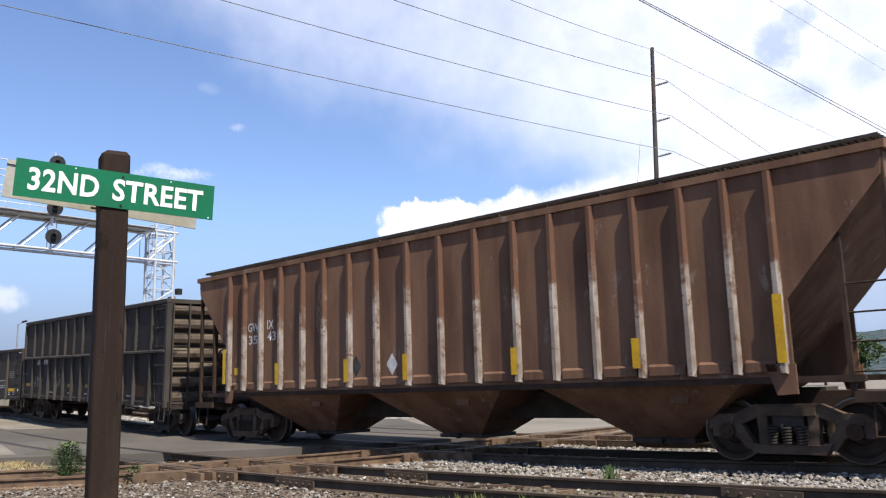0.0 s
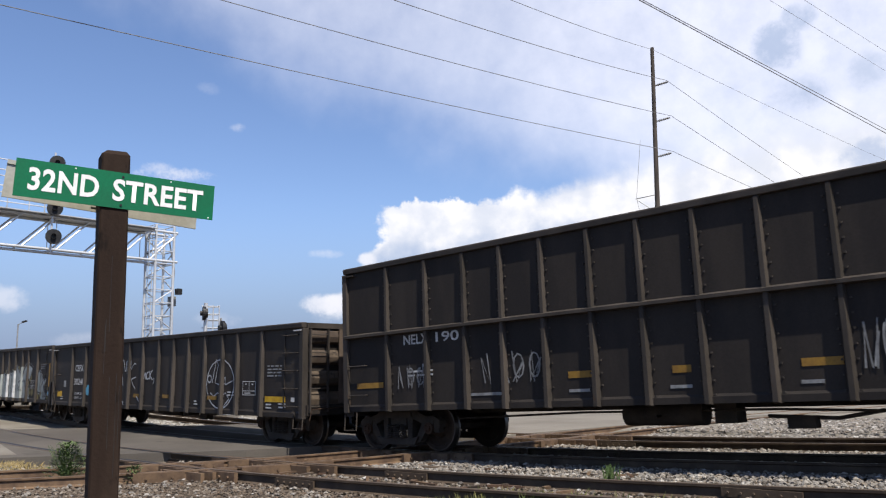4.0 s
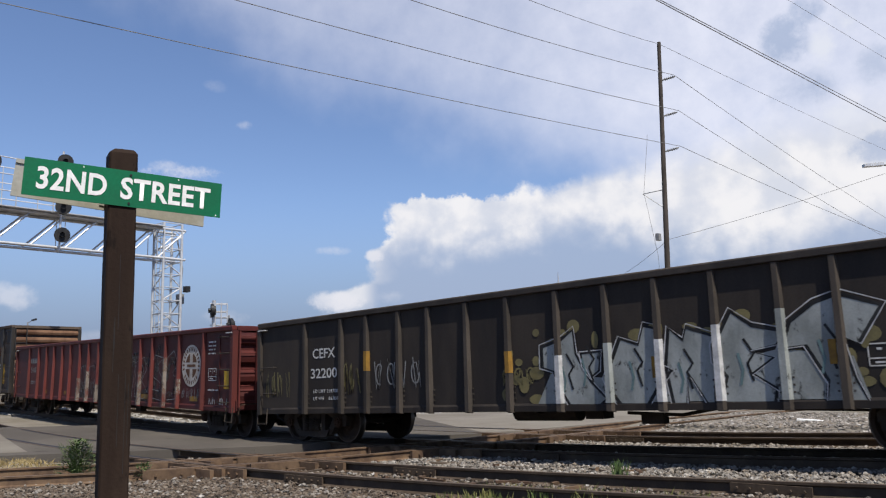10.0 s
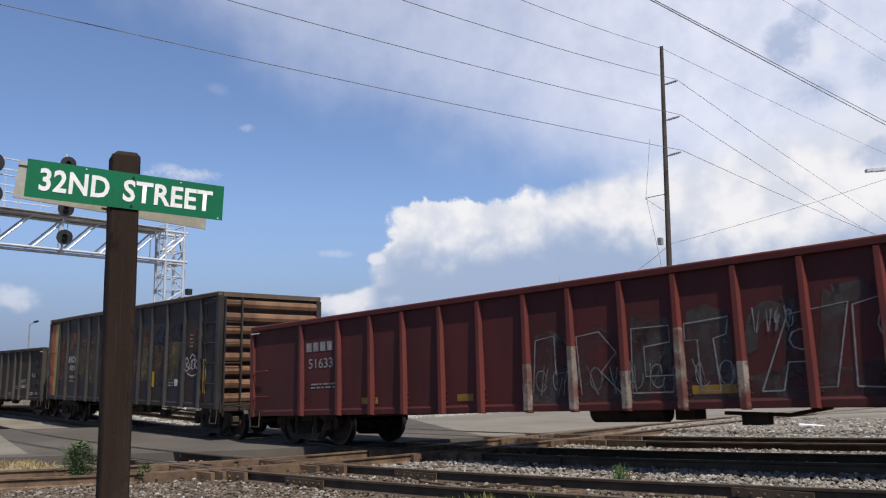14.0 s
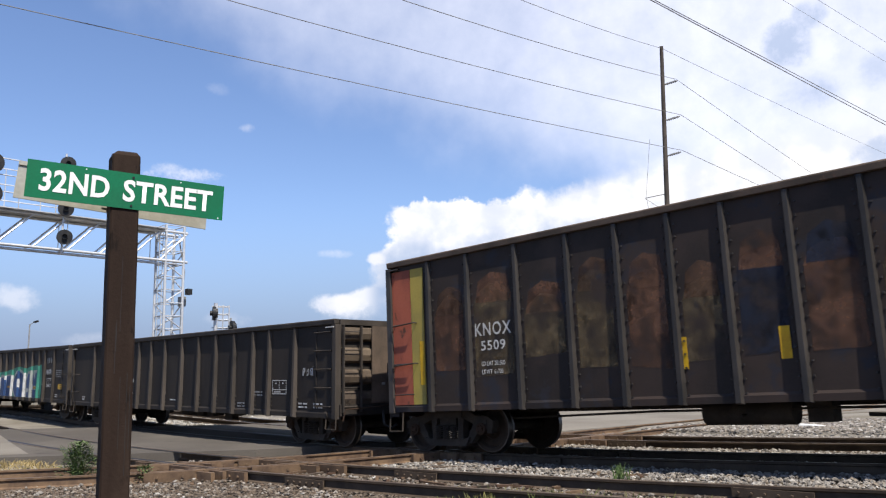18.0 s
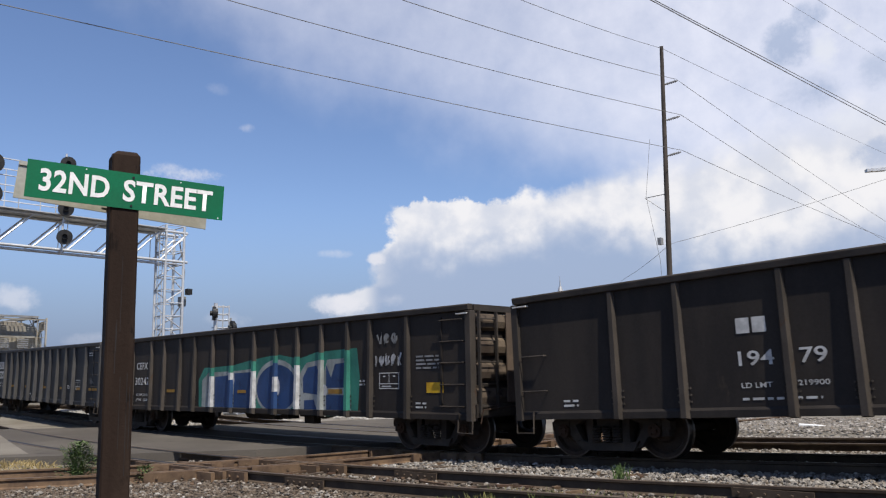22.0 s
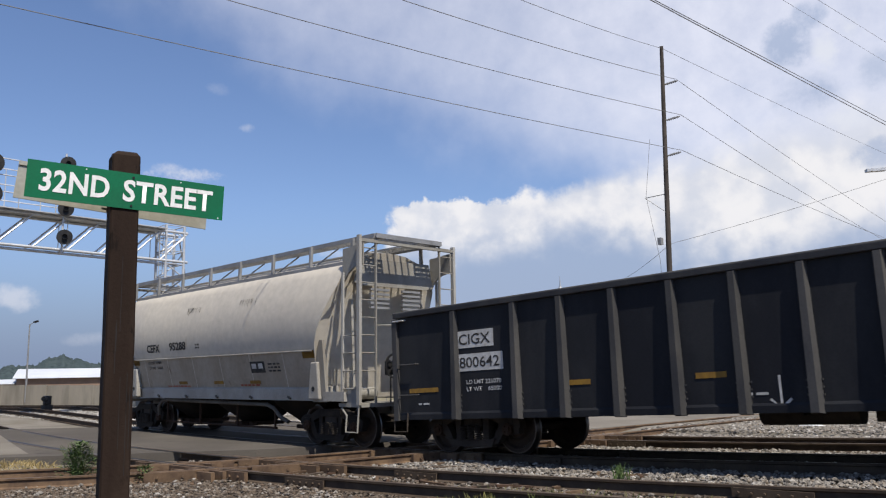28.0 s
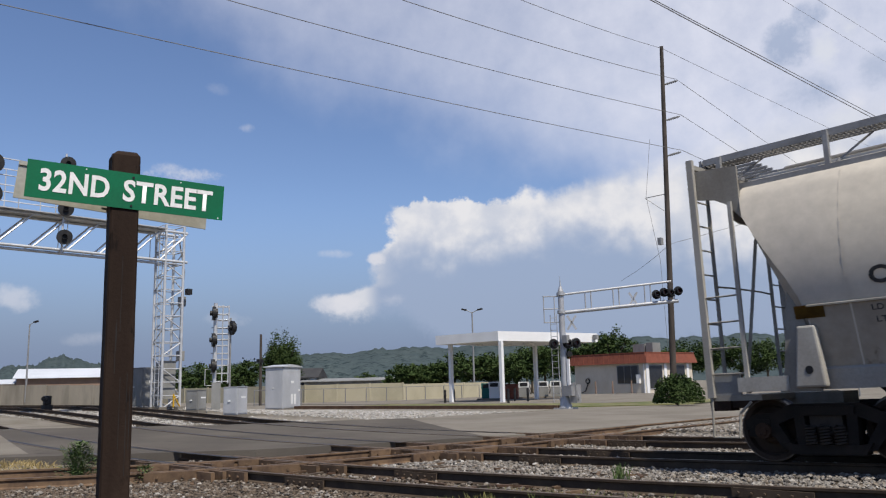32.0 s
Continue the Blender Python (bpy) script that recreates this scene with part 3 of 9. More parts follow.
def lettering(txt, x, y, z, height, material, parent, width=None, stretch=1.0, spacing=1.0, name="lettering", label="", bold=0.012):
    me = words(txt, height, stretch, 0.0, spacing, width, bold)
    me.materials.append(material)
    return part(name, me, None, parent, label, (x, y, z))


# ---------- ground ----------
def road_near(y):
    return -16.2 + 0.17 * (y + 4)


def ground_sheet():
    xs = sorted(set([-3000, -1500, -800, -400, -250, -160] + list(range(-120, 41, 2)) + [60, 100, 200, 400, 900, 3000]))
    ys = sorted(set([-3000, -1200, -500, -200, -100, -60] + list(range(-40, 61, 2)) + [70, 90, 120, 200, 400, 900, 3000]))
    v = [(x, y, ground_z(x, y) - (0.2 if -9 < y < 9 else 0.06) - (0.05 if abs(x) > 200 or abs(y) > 200 else 0)) for x in xs for y in ys]
    n = len(ys)
    f = [(i * n + j, (i + 1) * n + j, (i + 1) * n + j + 1, i * n + j + 1) for i in range(len(xs) - 1) for j in range(n - 1)]
    tagged(part("ground", Shape().add(v, f), DIRT, smooth=60), "pale gravelly dirt ground with weedy patches round the tracks", "ground", kind="structure")


def sheet(name, left, right, rows, dz, material, label, category, kind="structure"):
    """A strip of surface between two lines of (x, y), laid on the ground."""
    s = Shape()
    for i in range(len(left) - 1):
        for a in range(6):
            for b in range(rows):
                def at2(u, w):
                    l = [left[i][k] + (left[i + 1][k] - left[i][k]) * u for k in (0, 1)]
                    r = [right[i][k] + (right[i + 1][k] - right[i][k]) * u for k in (0, 1)]
                    x, y = l[0] + (r[0] - l[0]) * w, l[1] + (r[1] - l[1]) * w
                    return (x, y, ground_z(x, y) + dz)
                u0, u1, w0, w1 = a / 6, (a + 1) / 6, b / rows, (b + 1) / rows
                s.add([at2(u0, w0), at2(u0, w1), at2(u1, w1), at2(u1, w0)], [(0, 1, 2, 3)])
    for edge in (left, right):
        for (x0, y0), (x1, y1) in zip(edge, edge[1:]):
            z0, z1 = ground_z(x0, y0) + dz, ground_z(x1, y1) + dz
            s.add([(x0, y0, z0), (x1, y1, z1), (x1, y1, z1 - 0.22), (x0, y0, z0 - 0.22)], [(0, 1, 2, 3)])
    return tagged(part(name, s, material), label, category, kind=kind)


ground_sheet()
ROAD_LEFT = [(-44, -9), (-29.1, -2.2), (-25.1, 3.7), (-22.8, 10.2), (-23.3, 21.5), (-19.3, 27.8), (-4, 52), (40, 118)]
ROAD_RIGHT = [(-30, -16), (-18.9, -5.7), (-15.7, -1.5), (-13.6, 4.0), (-13.0, 9.8), (-12.4, 15), (2, 38), (52, 110)]
sheet("road", ROAD_LEFT[:4], ROAD_RIGHT[:4], 8, -0.012, ASPHALT, "worn dark asphalt street crossing the tracks", "road")
sheet("road_far", ROAD_LEFT[3:], ROAD_RIGHT[3:], 8, -0.02, CONCRETE, "pale worn street beyond the tracks", "road")
sheet("road_near", [(-44, -9), (-34, -4.6), (-26.5, -3.1)], [(-30, -16), (-21.5, -8.5), (-19.2, -5.0)], 4, -0.006, CONCRETE, "pale concrete approach of the street", "road")
sheet("forecourt", [(-60, 30), (-44, 30.5), (-27, 31), (-22, 44)], [(-62, 62), (-50, 62), (-38, 62), (-25, 66)], 5, -0.02, CONCRETE, "pale concrete forecourt of the filling station", "pavement")
sheet("verge", [(-44, 24), (-34, 26), (-25.5, 24.5), (-20.5, 29.5)], [(-44, 29.5), (-34, 30.5), (-27, 31), (-21.8, 42)], 3, -0.015, GRASS_GROUND, "strip of thin mown grass along the street", "grass")

kerb = thing("kerb", "low dark kerb along the far edge of the gravel", "kerb", kind="structure")
for i in range(10):
    x0, x1 = -46 + i * 2.15, -46 + (i + 1) * 2.15 - 0.02
    y0, y1 = 21.5 + 0.05 * (x0 + 46), 21.5 + 0.05 * (x1 + 46)
    part("kerb_stone", Shape().prism([(x0, y0), (x1, y1), (x1, y1 + 0.28), (x0, y0 + 0.28)], "z", -0.3, 0.13), RAIL, kerb)

# ---------- tracks ----------
NEAR_OFF, MAIN_OFF, FAR_OFF = -3.6, 0.85, 4.75


def cross_at(w):
    """Centre of the crossing track, w metres across from the main line."""
    ys = [-30, -12, -7.2, -5, -3, -1.2, 1, 4.5, 9, 14, 40]
    xs = [-29, -18.5, -15.2, -13.75, -12.85, -12.5, -12.15, -11.95, -11.9, -11.6, -9]
    return float(np.interp(w, ys, xs))


RAIL_OUTLINE = [(-0.07, 0), (0.07, 0), (0.07, 0.012), (0.012, 0.035), (0.01, 0.125), (0.036, 0.14), (0.036, 0.168), (0.028, 0.172), (-0.028, 0.172), (-0.036, 0.168), (-0.036, 0.14), (-0.01, 0.125), (-0.012, 0.035), (-0.07, 0.012)]


def rail_shape(pts, dz=-0.172):
    """A rail swept along world points; slot 1 is its running top."""
    s = Shape()
    n = len(RAIL_OUTLINE)
    v = []
    for i, p in enumerate(pts):
        d = (pts[min(i + 1, len(pts) - 1)] - pts[max(i - 1, 0)])
        d.z = 0
        d.normalize()
        side = Vector((d.y, -d.x, 0))
        v += [p + side * u + Vector((0, 0, w + dz)) for u, w in RAIL_OUTLINE]
    f = [(i * n + k, i * n + (k + 1) % n, (i + 1) * n + (k + 1) % n, (i + 1) * n + k) for i in range(len(pts) - 1) for k in range(n)]
    s.add(v, f)
    s.m = [1 if q % n == 7 else 0 for q in range(len(f))]
    s.add([], [])
    return s


def spread(a, b, step):
    k = max(2, int(abs(b - a) / step) + 1)
    return [a + (b - a) * i / (k - 1) for i in range(k)]


def track(name, off, label, s0=-150, s1=60, tone=RAIL_DARK, ties=(-24, 4)):
    t = thing(name, label, "railway track", kind="structure")
    for e in (-0.755, 0.755):
        pts = [on_line(s, off + e) for s in spread(s0, -50, 8)[:-1] + spread(-50, s1, 1.0)]
        part("rail", rail_shape(pts), [tone, RAILTOP], t)
    return t


near_track = track("near_track", NEAR_OFF, "near railway track of dark rusty rails on timber ties")
main_track = track("main_track", MAIN_OFF, "main railway track under the train, dark rails on ties")
far_track = track("far_track", FAR_OFF, "far railway track of dark rusty rails on timber ties")
cross_track = thing("crossing_track", "rusty brown track crossing the other tracks on castings", "railway track", kind="structure")


def cross_point(w, e, dz=0.0):
    d = (cross_at(w + 0.3) - cross_at(w - 0.3)) / 0.6
    k = math.hypot(1, d)
    x, y = cross_at(w) + e / k, w - e * d / k
    yy = y + float(np.interp(x, LINE_X, LINE_Y))
    return Vector((x, yy, float(rise(x)) * (1 if yy < 8 else max(0, 1 - (yy - 8) / 12)) + dz))


for e in (-0.755, 0.755):
    part("rail", rail_shape([cross_point(w, e, 0.004) for w in spread(-28, 40, 0.7)]), [FROG, RAILTOP], cross_track)


def rounded(rng, r):
    """A rough stone: a squashed, jittered octahedron."""
    v = [Vector(p) for p in ((1, 0, 0), (-1, 0, 0), (0, 1, 0), (0, -1, 0), (0, 0, 1), (0, 0, -1), (0.6, 0.6, 0.55), (-0.6, 0.6, 0.5), (0.6, -0.6, 0.5), (-0.6, -0.6, 0.6))]
    return [Vector((p.x * rng.uniform(0.7, 1.3), p.y * rng.uniform(0.7, 1.3), p.z * rng.uniform(0.55, 1.0))) * r for p in v]


STONE_FACES = [(6, 4, 0), (6, 2, 4), (6, 0, 2), (7, 1, 4), (7, 4, 2), (7, 2, 1), (8, 0, 4), (8, 4, 3), (8, 3, 0), (9, 4, 1), (9, 1, 3), (9, 3, 4)]


def road_at(x, y):
    """Whether a place lies on the street."""
    ly = [p[1] for p in ROAD_LEFT]
    l = np.interp(y, ly, [p[0] for p in ROAD_LEFT])
    r = np.interp(y, [p[1] for p in ROAD_RIGHT], [p[0] for p in ROAD_RIGHT])
    return l - 0.2 < x < r + 0.1


def stones(name, count, place, size, label, seed, material=None):
    rng = random.Random(seed)
    kinds = [rounded(rng, 1.0) for _ in range(14)]
    V, F = [], []
    made = 0
    while made < count:
        p = place(rng)
        if p is None:
            continue
        made += 1
        r = size * rng.uniform(0.6, 1.35)
        a = rng.uniform(0, 6.28)
        c, s2 = math.cos(a) * r, math.sin(a) * r
        o = len(V)
        V += [(p[0] + q.x * c - q.y * s2, p[1] + q.x * s2 + q.y * c, p[2] + q.z * r) for q in rng.choice(kinds)]
        F += [(i + o, j + o, k + o) for i, j, k in STONE_FACES]
    me = bpy.data.meshes.new(name)
    me.from_pydata(V, [], F)
    me.materials.append(material or STONE_ISLAND)
    return tagged(new(name, me), label, "ballast", kind="stuff")


def island_stone(colours):
    mt = bpy.data.materials.new("ballast_stone")
    mt.use_nodes = True
    nt = mt.node_tree
    put, plug, m, mix, noise_at, step = tree_maker(nt)
    g = put("ShaderNodeNewGeometry").outputs["Random Per Island"]
    ramp = nt.nodes.new("ShaderNodeValToRGB")
    plug(g, ramp.inputs[0])
    el = ramp.color_ramp.elements
    el[0].color, el[1].color = (*colours[0], 1), (*colours[-1], 1)
    for k, c in enumerate(colours[1:-1]):
        el.new((0.25, 0.5, 0.8)[k]).color = (*c, 1)
    co = put("ShaderNodeTexCoord").outputs["Object"]
    col = mix(0.5, ramp.outputs[0], mix(noise_at(co, 26, 4), (0.5, 0.5, 0.5), (1.25, 1.25, 1.25)), "MULTIPLY")
    plug(col, nt.nodes["Principled BSDF"].inputs["Base Color"])
    nt.nodes["Principled BSDF"].inputs["Roughness"].default_value = 0.9
    return mt


STONE_ISLAND = island_stone(((0.05, 0.043, 0.036), (0.125, 0.110, 0.094), (0.21, 0.195, 0.175), (0.17, 0.138, 0.105), (0.38, 0.36, 0.33)))
STONE_DIRTY = island_stone(((0.032, 0.024, 0.018), (0.070, 0.051, 0.036), (0.12, 0.095, 0.070), (0.100, 0.068, 0.044), (0.24, 0.215, 0.18)))
STONE_PALE = island_stone(((0.17, 0.16, 0.145), (0.26, 0.25, 0.23), (0.33, 0.32, 0.30), (0.27, 0.24, 0.20), (0.44, 0.43, 0.41)))

# ---------- rolling stock ----------
def sideframe():
    """Cast side frame: arched top member, sloping legs, spring seat, jaws over the bearings."""
    s = Shape()
    top = [(-1.16, 0.47), (-1.16, 0.60), (-1.02, 0.69), (-0.76, 0.70), (-0.46, 0.83), (0.46, 0.83), (0.76, 0.70), (1.02, 0.69), (1.16, 0.60), (1.16, 0.47), (1.00, 0.54), (0.72, 0.53), (0.40, 0.66), (-0.40, 0.66), (-0.72, 0.53), (-1.00, 0.54)]
    s.prism(top, "y", -0.09, 0.08)
    s.prism([(-0.60, 0.30), (-0.50, 0.14), (0.50, 0.14), (0.60, 0.30), (0.42, 0.27), (-0.42, 0.27)], "y", -0.14, 0.08)
    s.box(-0.40, 0.40, -0.13, -0.02, 0.67, 0.79)
    for k in (-1, 1):
        s.prism([(k * 0.44, 0.16), (k * 0.62, 0.20), (k * 0.93, 0.60), (k * 0.70, 0.60)][::k], "y", -0.085, 0.07)
        s.prism([(k * 0.27, 0.26), (k * 0.41, 0.26), (k * 0.43, 0.68), (k * 0.29, 0.68)][::k], "y", -0.10, 0.07)
        s.box(min(k * 0.70, k * 0.79), max(k * 0.70, k * 0.79), -0.08, 0.07, 0.37, 0.56)
        s.box(min(k * 1.00, k * 1.12), max(k * 1.00, k * 1.12), -0.08, 0.07, 0.37, 0.56)
        s.box(min(k * 0.78, k * 1.01), max(k * 0.78, k * 1.01), -0.11, 0.07, 0.54, 0.62)
    return s


FRAME_MESH = sideframe().mesh("side_frame", TRUCK)
FRAME_TAN = sideframe().mesh("side_frame", TRUCK_TAN)
FRAME_DARK = sideframe().mesh("side_frame", TRUCK_DARK)
SPRING_MESH = Shape().tube([(0.065 * math.cos(_k * 0.7), 0.065 * math.sin(_k * 0.7), 0.26 + 0.0046 * _k) for _k in range(60)], 0.017, 5).mesh("spring", TRUCK, 60)
_s = Shape()
for _y in (-0.775, 0.775):
    _k = 1 if _y > 0 else -1
    _s.lathe((0, _y, 0), None, [(0.075 * _k, 0.10), (0.075 * _k, 0.17), (0.02 * _k, 0.21), (0.0, 0.34), (0.065 * _k, 0.375), (0.068 * _k, 0.435)], 32, 0)
    _s.lathe((0, _y, 0), None, [(0.068 * _k, 0.435), (0.066 * _k, 0.457), (-0.045 * _k, 0.462), (-0.062 * _k, 0.485), (-0.072 * _k, 0.485)], 32, 1)
    _s.lathe((0, _y, 0), None, [(-0.072 * _k, 0.485), (-0.072 * _k, 0.37), (-0.03 * _k, 0.34), (-0.03 * _k, 0.2), (-0.07 * _k, 0.12)], 32, 0)
_s.rod((0, -1.06, 0), (0, 1.06, 0), 0.075, 12)
WHEELS_MESH = _s.mesh("wheelset", [WHEEL, TREAD], 40)
_s = Shape().box(-0.22, 0.22, -1.08, 1.08, 0.42, 0.66).box(-0.3, 0.3, -0.5, 0.5, 0.62, 0.74)
BOLSTER_MESH = _s.mesh("bolster", TRUCK)
_s = Shape()
_s.rod((0, -0.14, 0), (0, 0.06, 0), 0.115, 14)
_s.rod((0, -0.16, 0), (0, -0.13, 0), 0.07, 10)
for _i in range(3):
    _s.rod((0.055 * math.cos(_i * 2.1), -0.19, 0.055 * math.sin(_i * 2.1)), (0.055 * math.cos(_i * 2.1), -0.15, 0.055 * math.sin(_i * 2.1)), 0.016, 6)
CAP_MESH = _s.mesh("bearing_cap", TRUCK_RUST, 40)
_s = Shape()
_s.box(-0.55, 0.12, -0.10, 0.10, -0.11, 0.11)
_s.prism([(0.08, -0.15), (0.40, -0.17), (0.48, -0.06), (0.46, 0.10), (0.30, 0.16), (0.08, 0.15)], "z", -0.15, 0.15)
COUPLER_MESH = _s.mesh("coupler", TRUCK_RUST)

SPINNING = []   # (wheelset, its place)


def bogie(car, x, frame_mesh=FRAME_MESH):
    """A two-axle truck under a car; its wheelsets turn."""
    b = part("truck", BOLSTER_MESH, None, car, "dark greasy cast steel two-axle truck", (x, 0, 0))
    for y, k in ((-1.0, 1), (1.0, -1)):
        part("side_frame", frame_mesh, None, b, "", pose(0, y, 0, 0, 0, 0 if k > 0 else 180))
        for sx in (-0.2, 0.0, 0.2):
            part("spring", SPRING_MESH, None, b, "", (sx, y - k * 0.135, 0))
        for wx in (-0.889, 0.889):
            part("bearing_cap", CAP_MESH, None, b, "", pose(wx, y, 0.457, 0, 0, 0 if k > 0 else 180))
    for wx in (-0.889, 0.889):
        w = part("wheelset", WHEELS_MESH, None, b, "brown steel wheels with polished treads", (wx, 0, 0.457))
        SPINNING.append((w, (wx, 0, 0.457)))
    return b


def ladder(car, x0, x1, y, z0, z1, rungs, material, on_end=False, name="grab_iron"):
    """Grab irons, one above another: on a side (y fixed) or on an end (x0 fixed, from x1 to y across)."""
    s = Shape()
    if on_end:
        s.tube([(x0 - 0.1, x1, 0), (x0, x1, 0), (x0, y, 0), (x0 - 0.1, y, 0)], 0.013, 6)
    else:
        s.tube([(x0, y + 0.1, 0), (x0, y, 0), (x1, y, 0), (x1, y + 0.1, 0)], 0.013, 6)
    me = s.mesh(name, material)
    for i in range(rungs):
        part(name, me, None, car, "", (0, 0, z0 + (z1 - z0) * i / max(rungs - 1, 1)))


def brake_wheel(car, x, y, z, material):
    s = Shape()
    s.ring((x, y, z), (1, 0, 0), 0.23, 0.27, 0.03, 20)
    for i in range(5):
        a = i * 1.2566
        s.bar((x + 0.015, y, z), (x + 0.015, y + 0.25 * math.cos(a), z + 0.25 * math.sin(a)), 0.025)
    s.rod((x - 0.16, y, z), (x + 0.04, y, z), 0.03, 8)
    s.box(x - 0.18, x - 0.06, y - 0.12, y + 0.12, z - 0.2, z + 0.1)
    s.rod((x - 0.12, y, z - 0.15), (x - 0.12, y, z - 0.95), 0.018, 6)
    return part("brake_wheel", s, material, car, "round spoked brake wheel on its housing")


def underframe(car, L, material=TRUCK, low=0.42):
    s = Shape()
    s.box(-L / 2, L / 2, -0.25, 0.25, 0.72, 0.98)
    for x in np.arange(-L / 2 + 1, L / 2 - 0.5, 1.6):
        s.box(x - 0.05, x + 0.05, -1.42, 1.42, 0.86, 0.98)
    part("centre_sill", s, material, car)
    s = Shape()
    s.rod((-1.0, -0.55, 0.66), (0.4, -0.55, 0.66), 0.20, 14)
    s.box(0.6, 0.95, -0.7, -0.35, 0.5, 0.85)
    s.rod((-0.3, -0.9, low + 0.2), (-0.3, -0.6, low + 0.2), 0.02, 6)
    part("air_reservoir", s, material, car, smooth=40)
    s = Shape()
    s.tube([(-L / 2 + 2.2, -0.7, 0.62), (-1.8, -0.7, 0.70), (1.6, -0.7, 0.70), (L / 2 - 2.2, -0.7, 0.60)], 0.02)
    s.tube([(1.4, -0.62, 0.60), (2.4, -0.62, 0.56), (3.0, -0.62, 0.66)], 0.03)
    s.box(1.7, 2.1, -0.72, -0.52, 0.42, 0.6)
    part("brake_rigging", s, material, car)
    for k in (1, -1):
        part("coupler", COUPLER_MESH, None, car, "rusty knuckle coupler", pose(k * (L / 2 + 0.25), 0, 0.87, 0, 0, 0 if k > 0 else 180))
        s = Shape()
        s.tube([(k * (L / 2 + 0.1), -0.3, 0.8), (k * (L / 2 + 0.18), -0.32, 0.5), (k * (L / 2 + 0.28), -0.2, 0.42), (k * (L / 2 + 0.36), -0.1, 0.5)], 0.03)
        part("air_hose", s, BLACKMETAL, car)


def rib_shape(z0, z1, w=0.13, d0=0.10, d1=0.06, y=-1.5, taper=True):
    """A pressed side stake on the near side, deeper at its foot."""
    k = -1 if y < 0 else 1
    s = Shape()
    w2 = w * 0.8 if taper else w
    v = [(-w / 2, y, z0), (w / 2, y, z0), (w * 0.3, y + k * d0, z0 + 0.02), (-w * 0.3, y + k * d0, z0 + 0.02),
         (-w2 / 2, y, z1), (w2 / 2, y, z1), (w2 * 0.3, y + k * d1, z1 - 0.01), (-w2 * 0.3, y + k * d1, z1 - 0.01)]
    f = [(0, 1, 2, 3), (7, 6, 5, 4), (3, 2, 6, 7), (0, 3, 7, 4), (2, 1, 5, 6), (1, 0, 4, 5)]
    if k > 0:
        f = [q[::-1] for q in f]
    return s.add(v, f)


CAR_RIBS = (-6.3, -5.03, -4.2, -3.22, -2.38, -1.38, -0.4, 0.68, 1.65, 2.56, 3.5, 4.45, 5.22, 6.38)


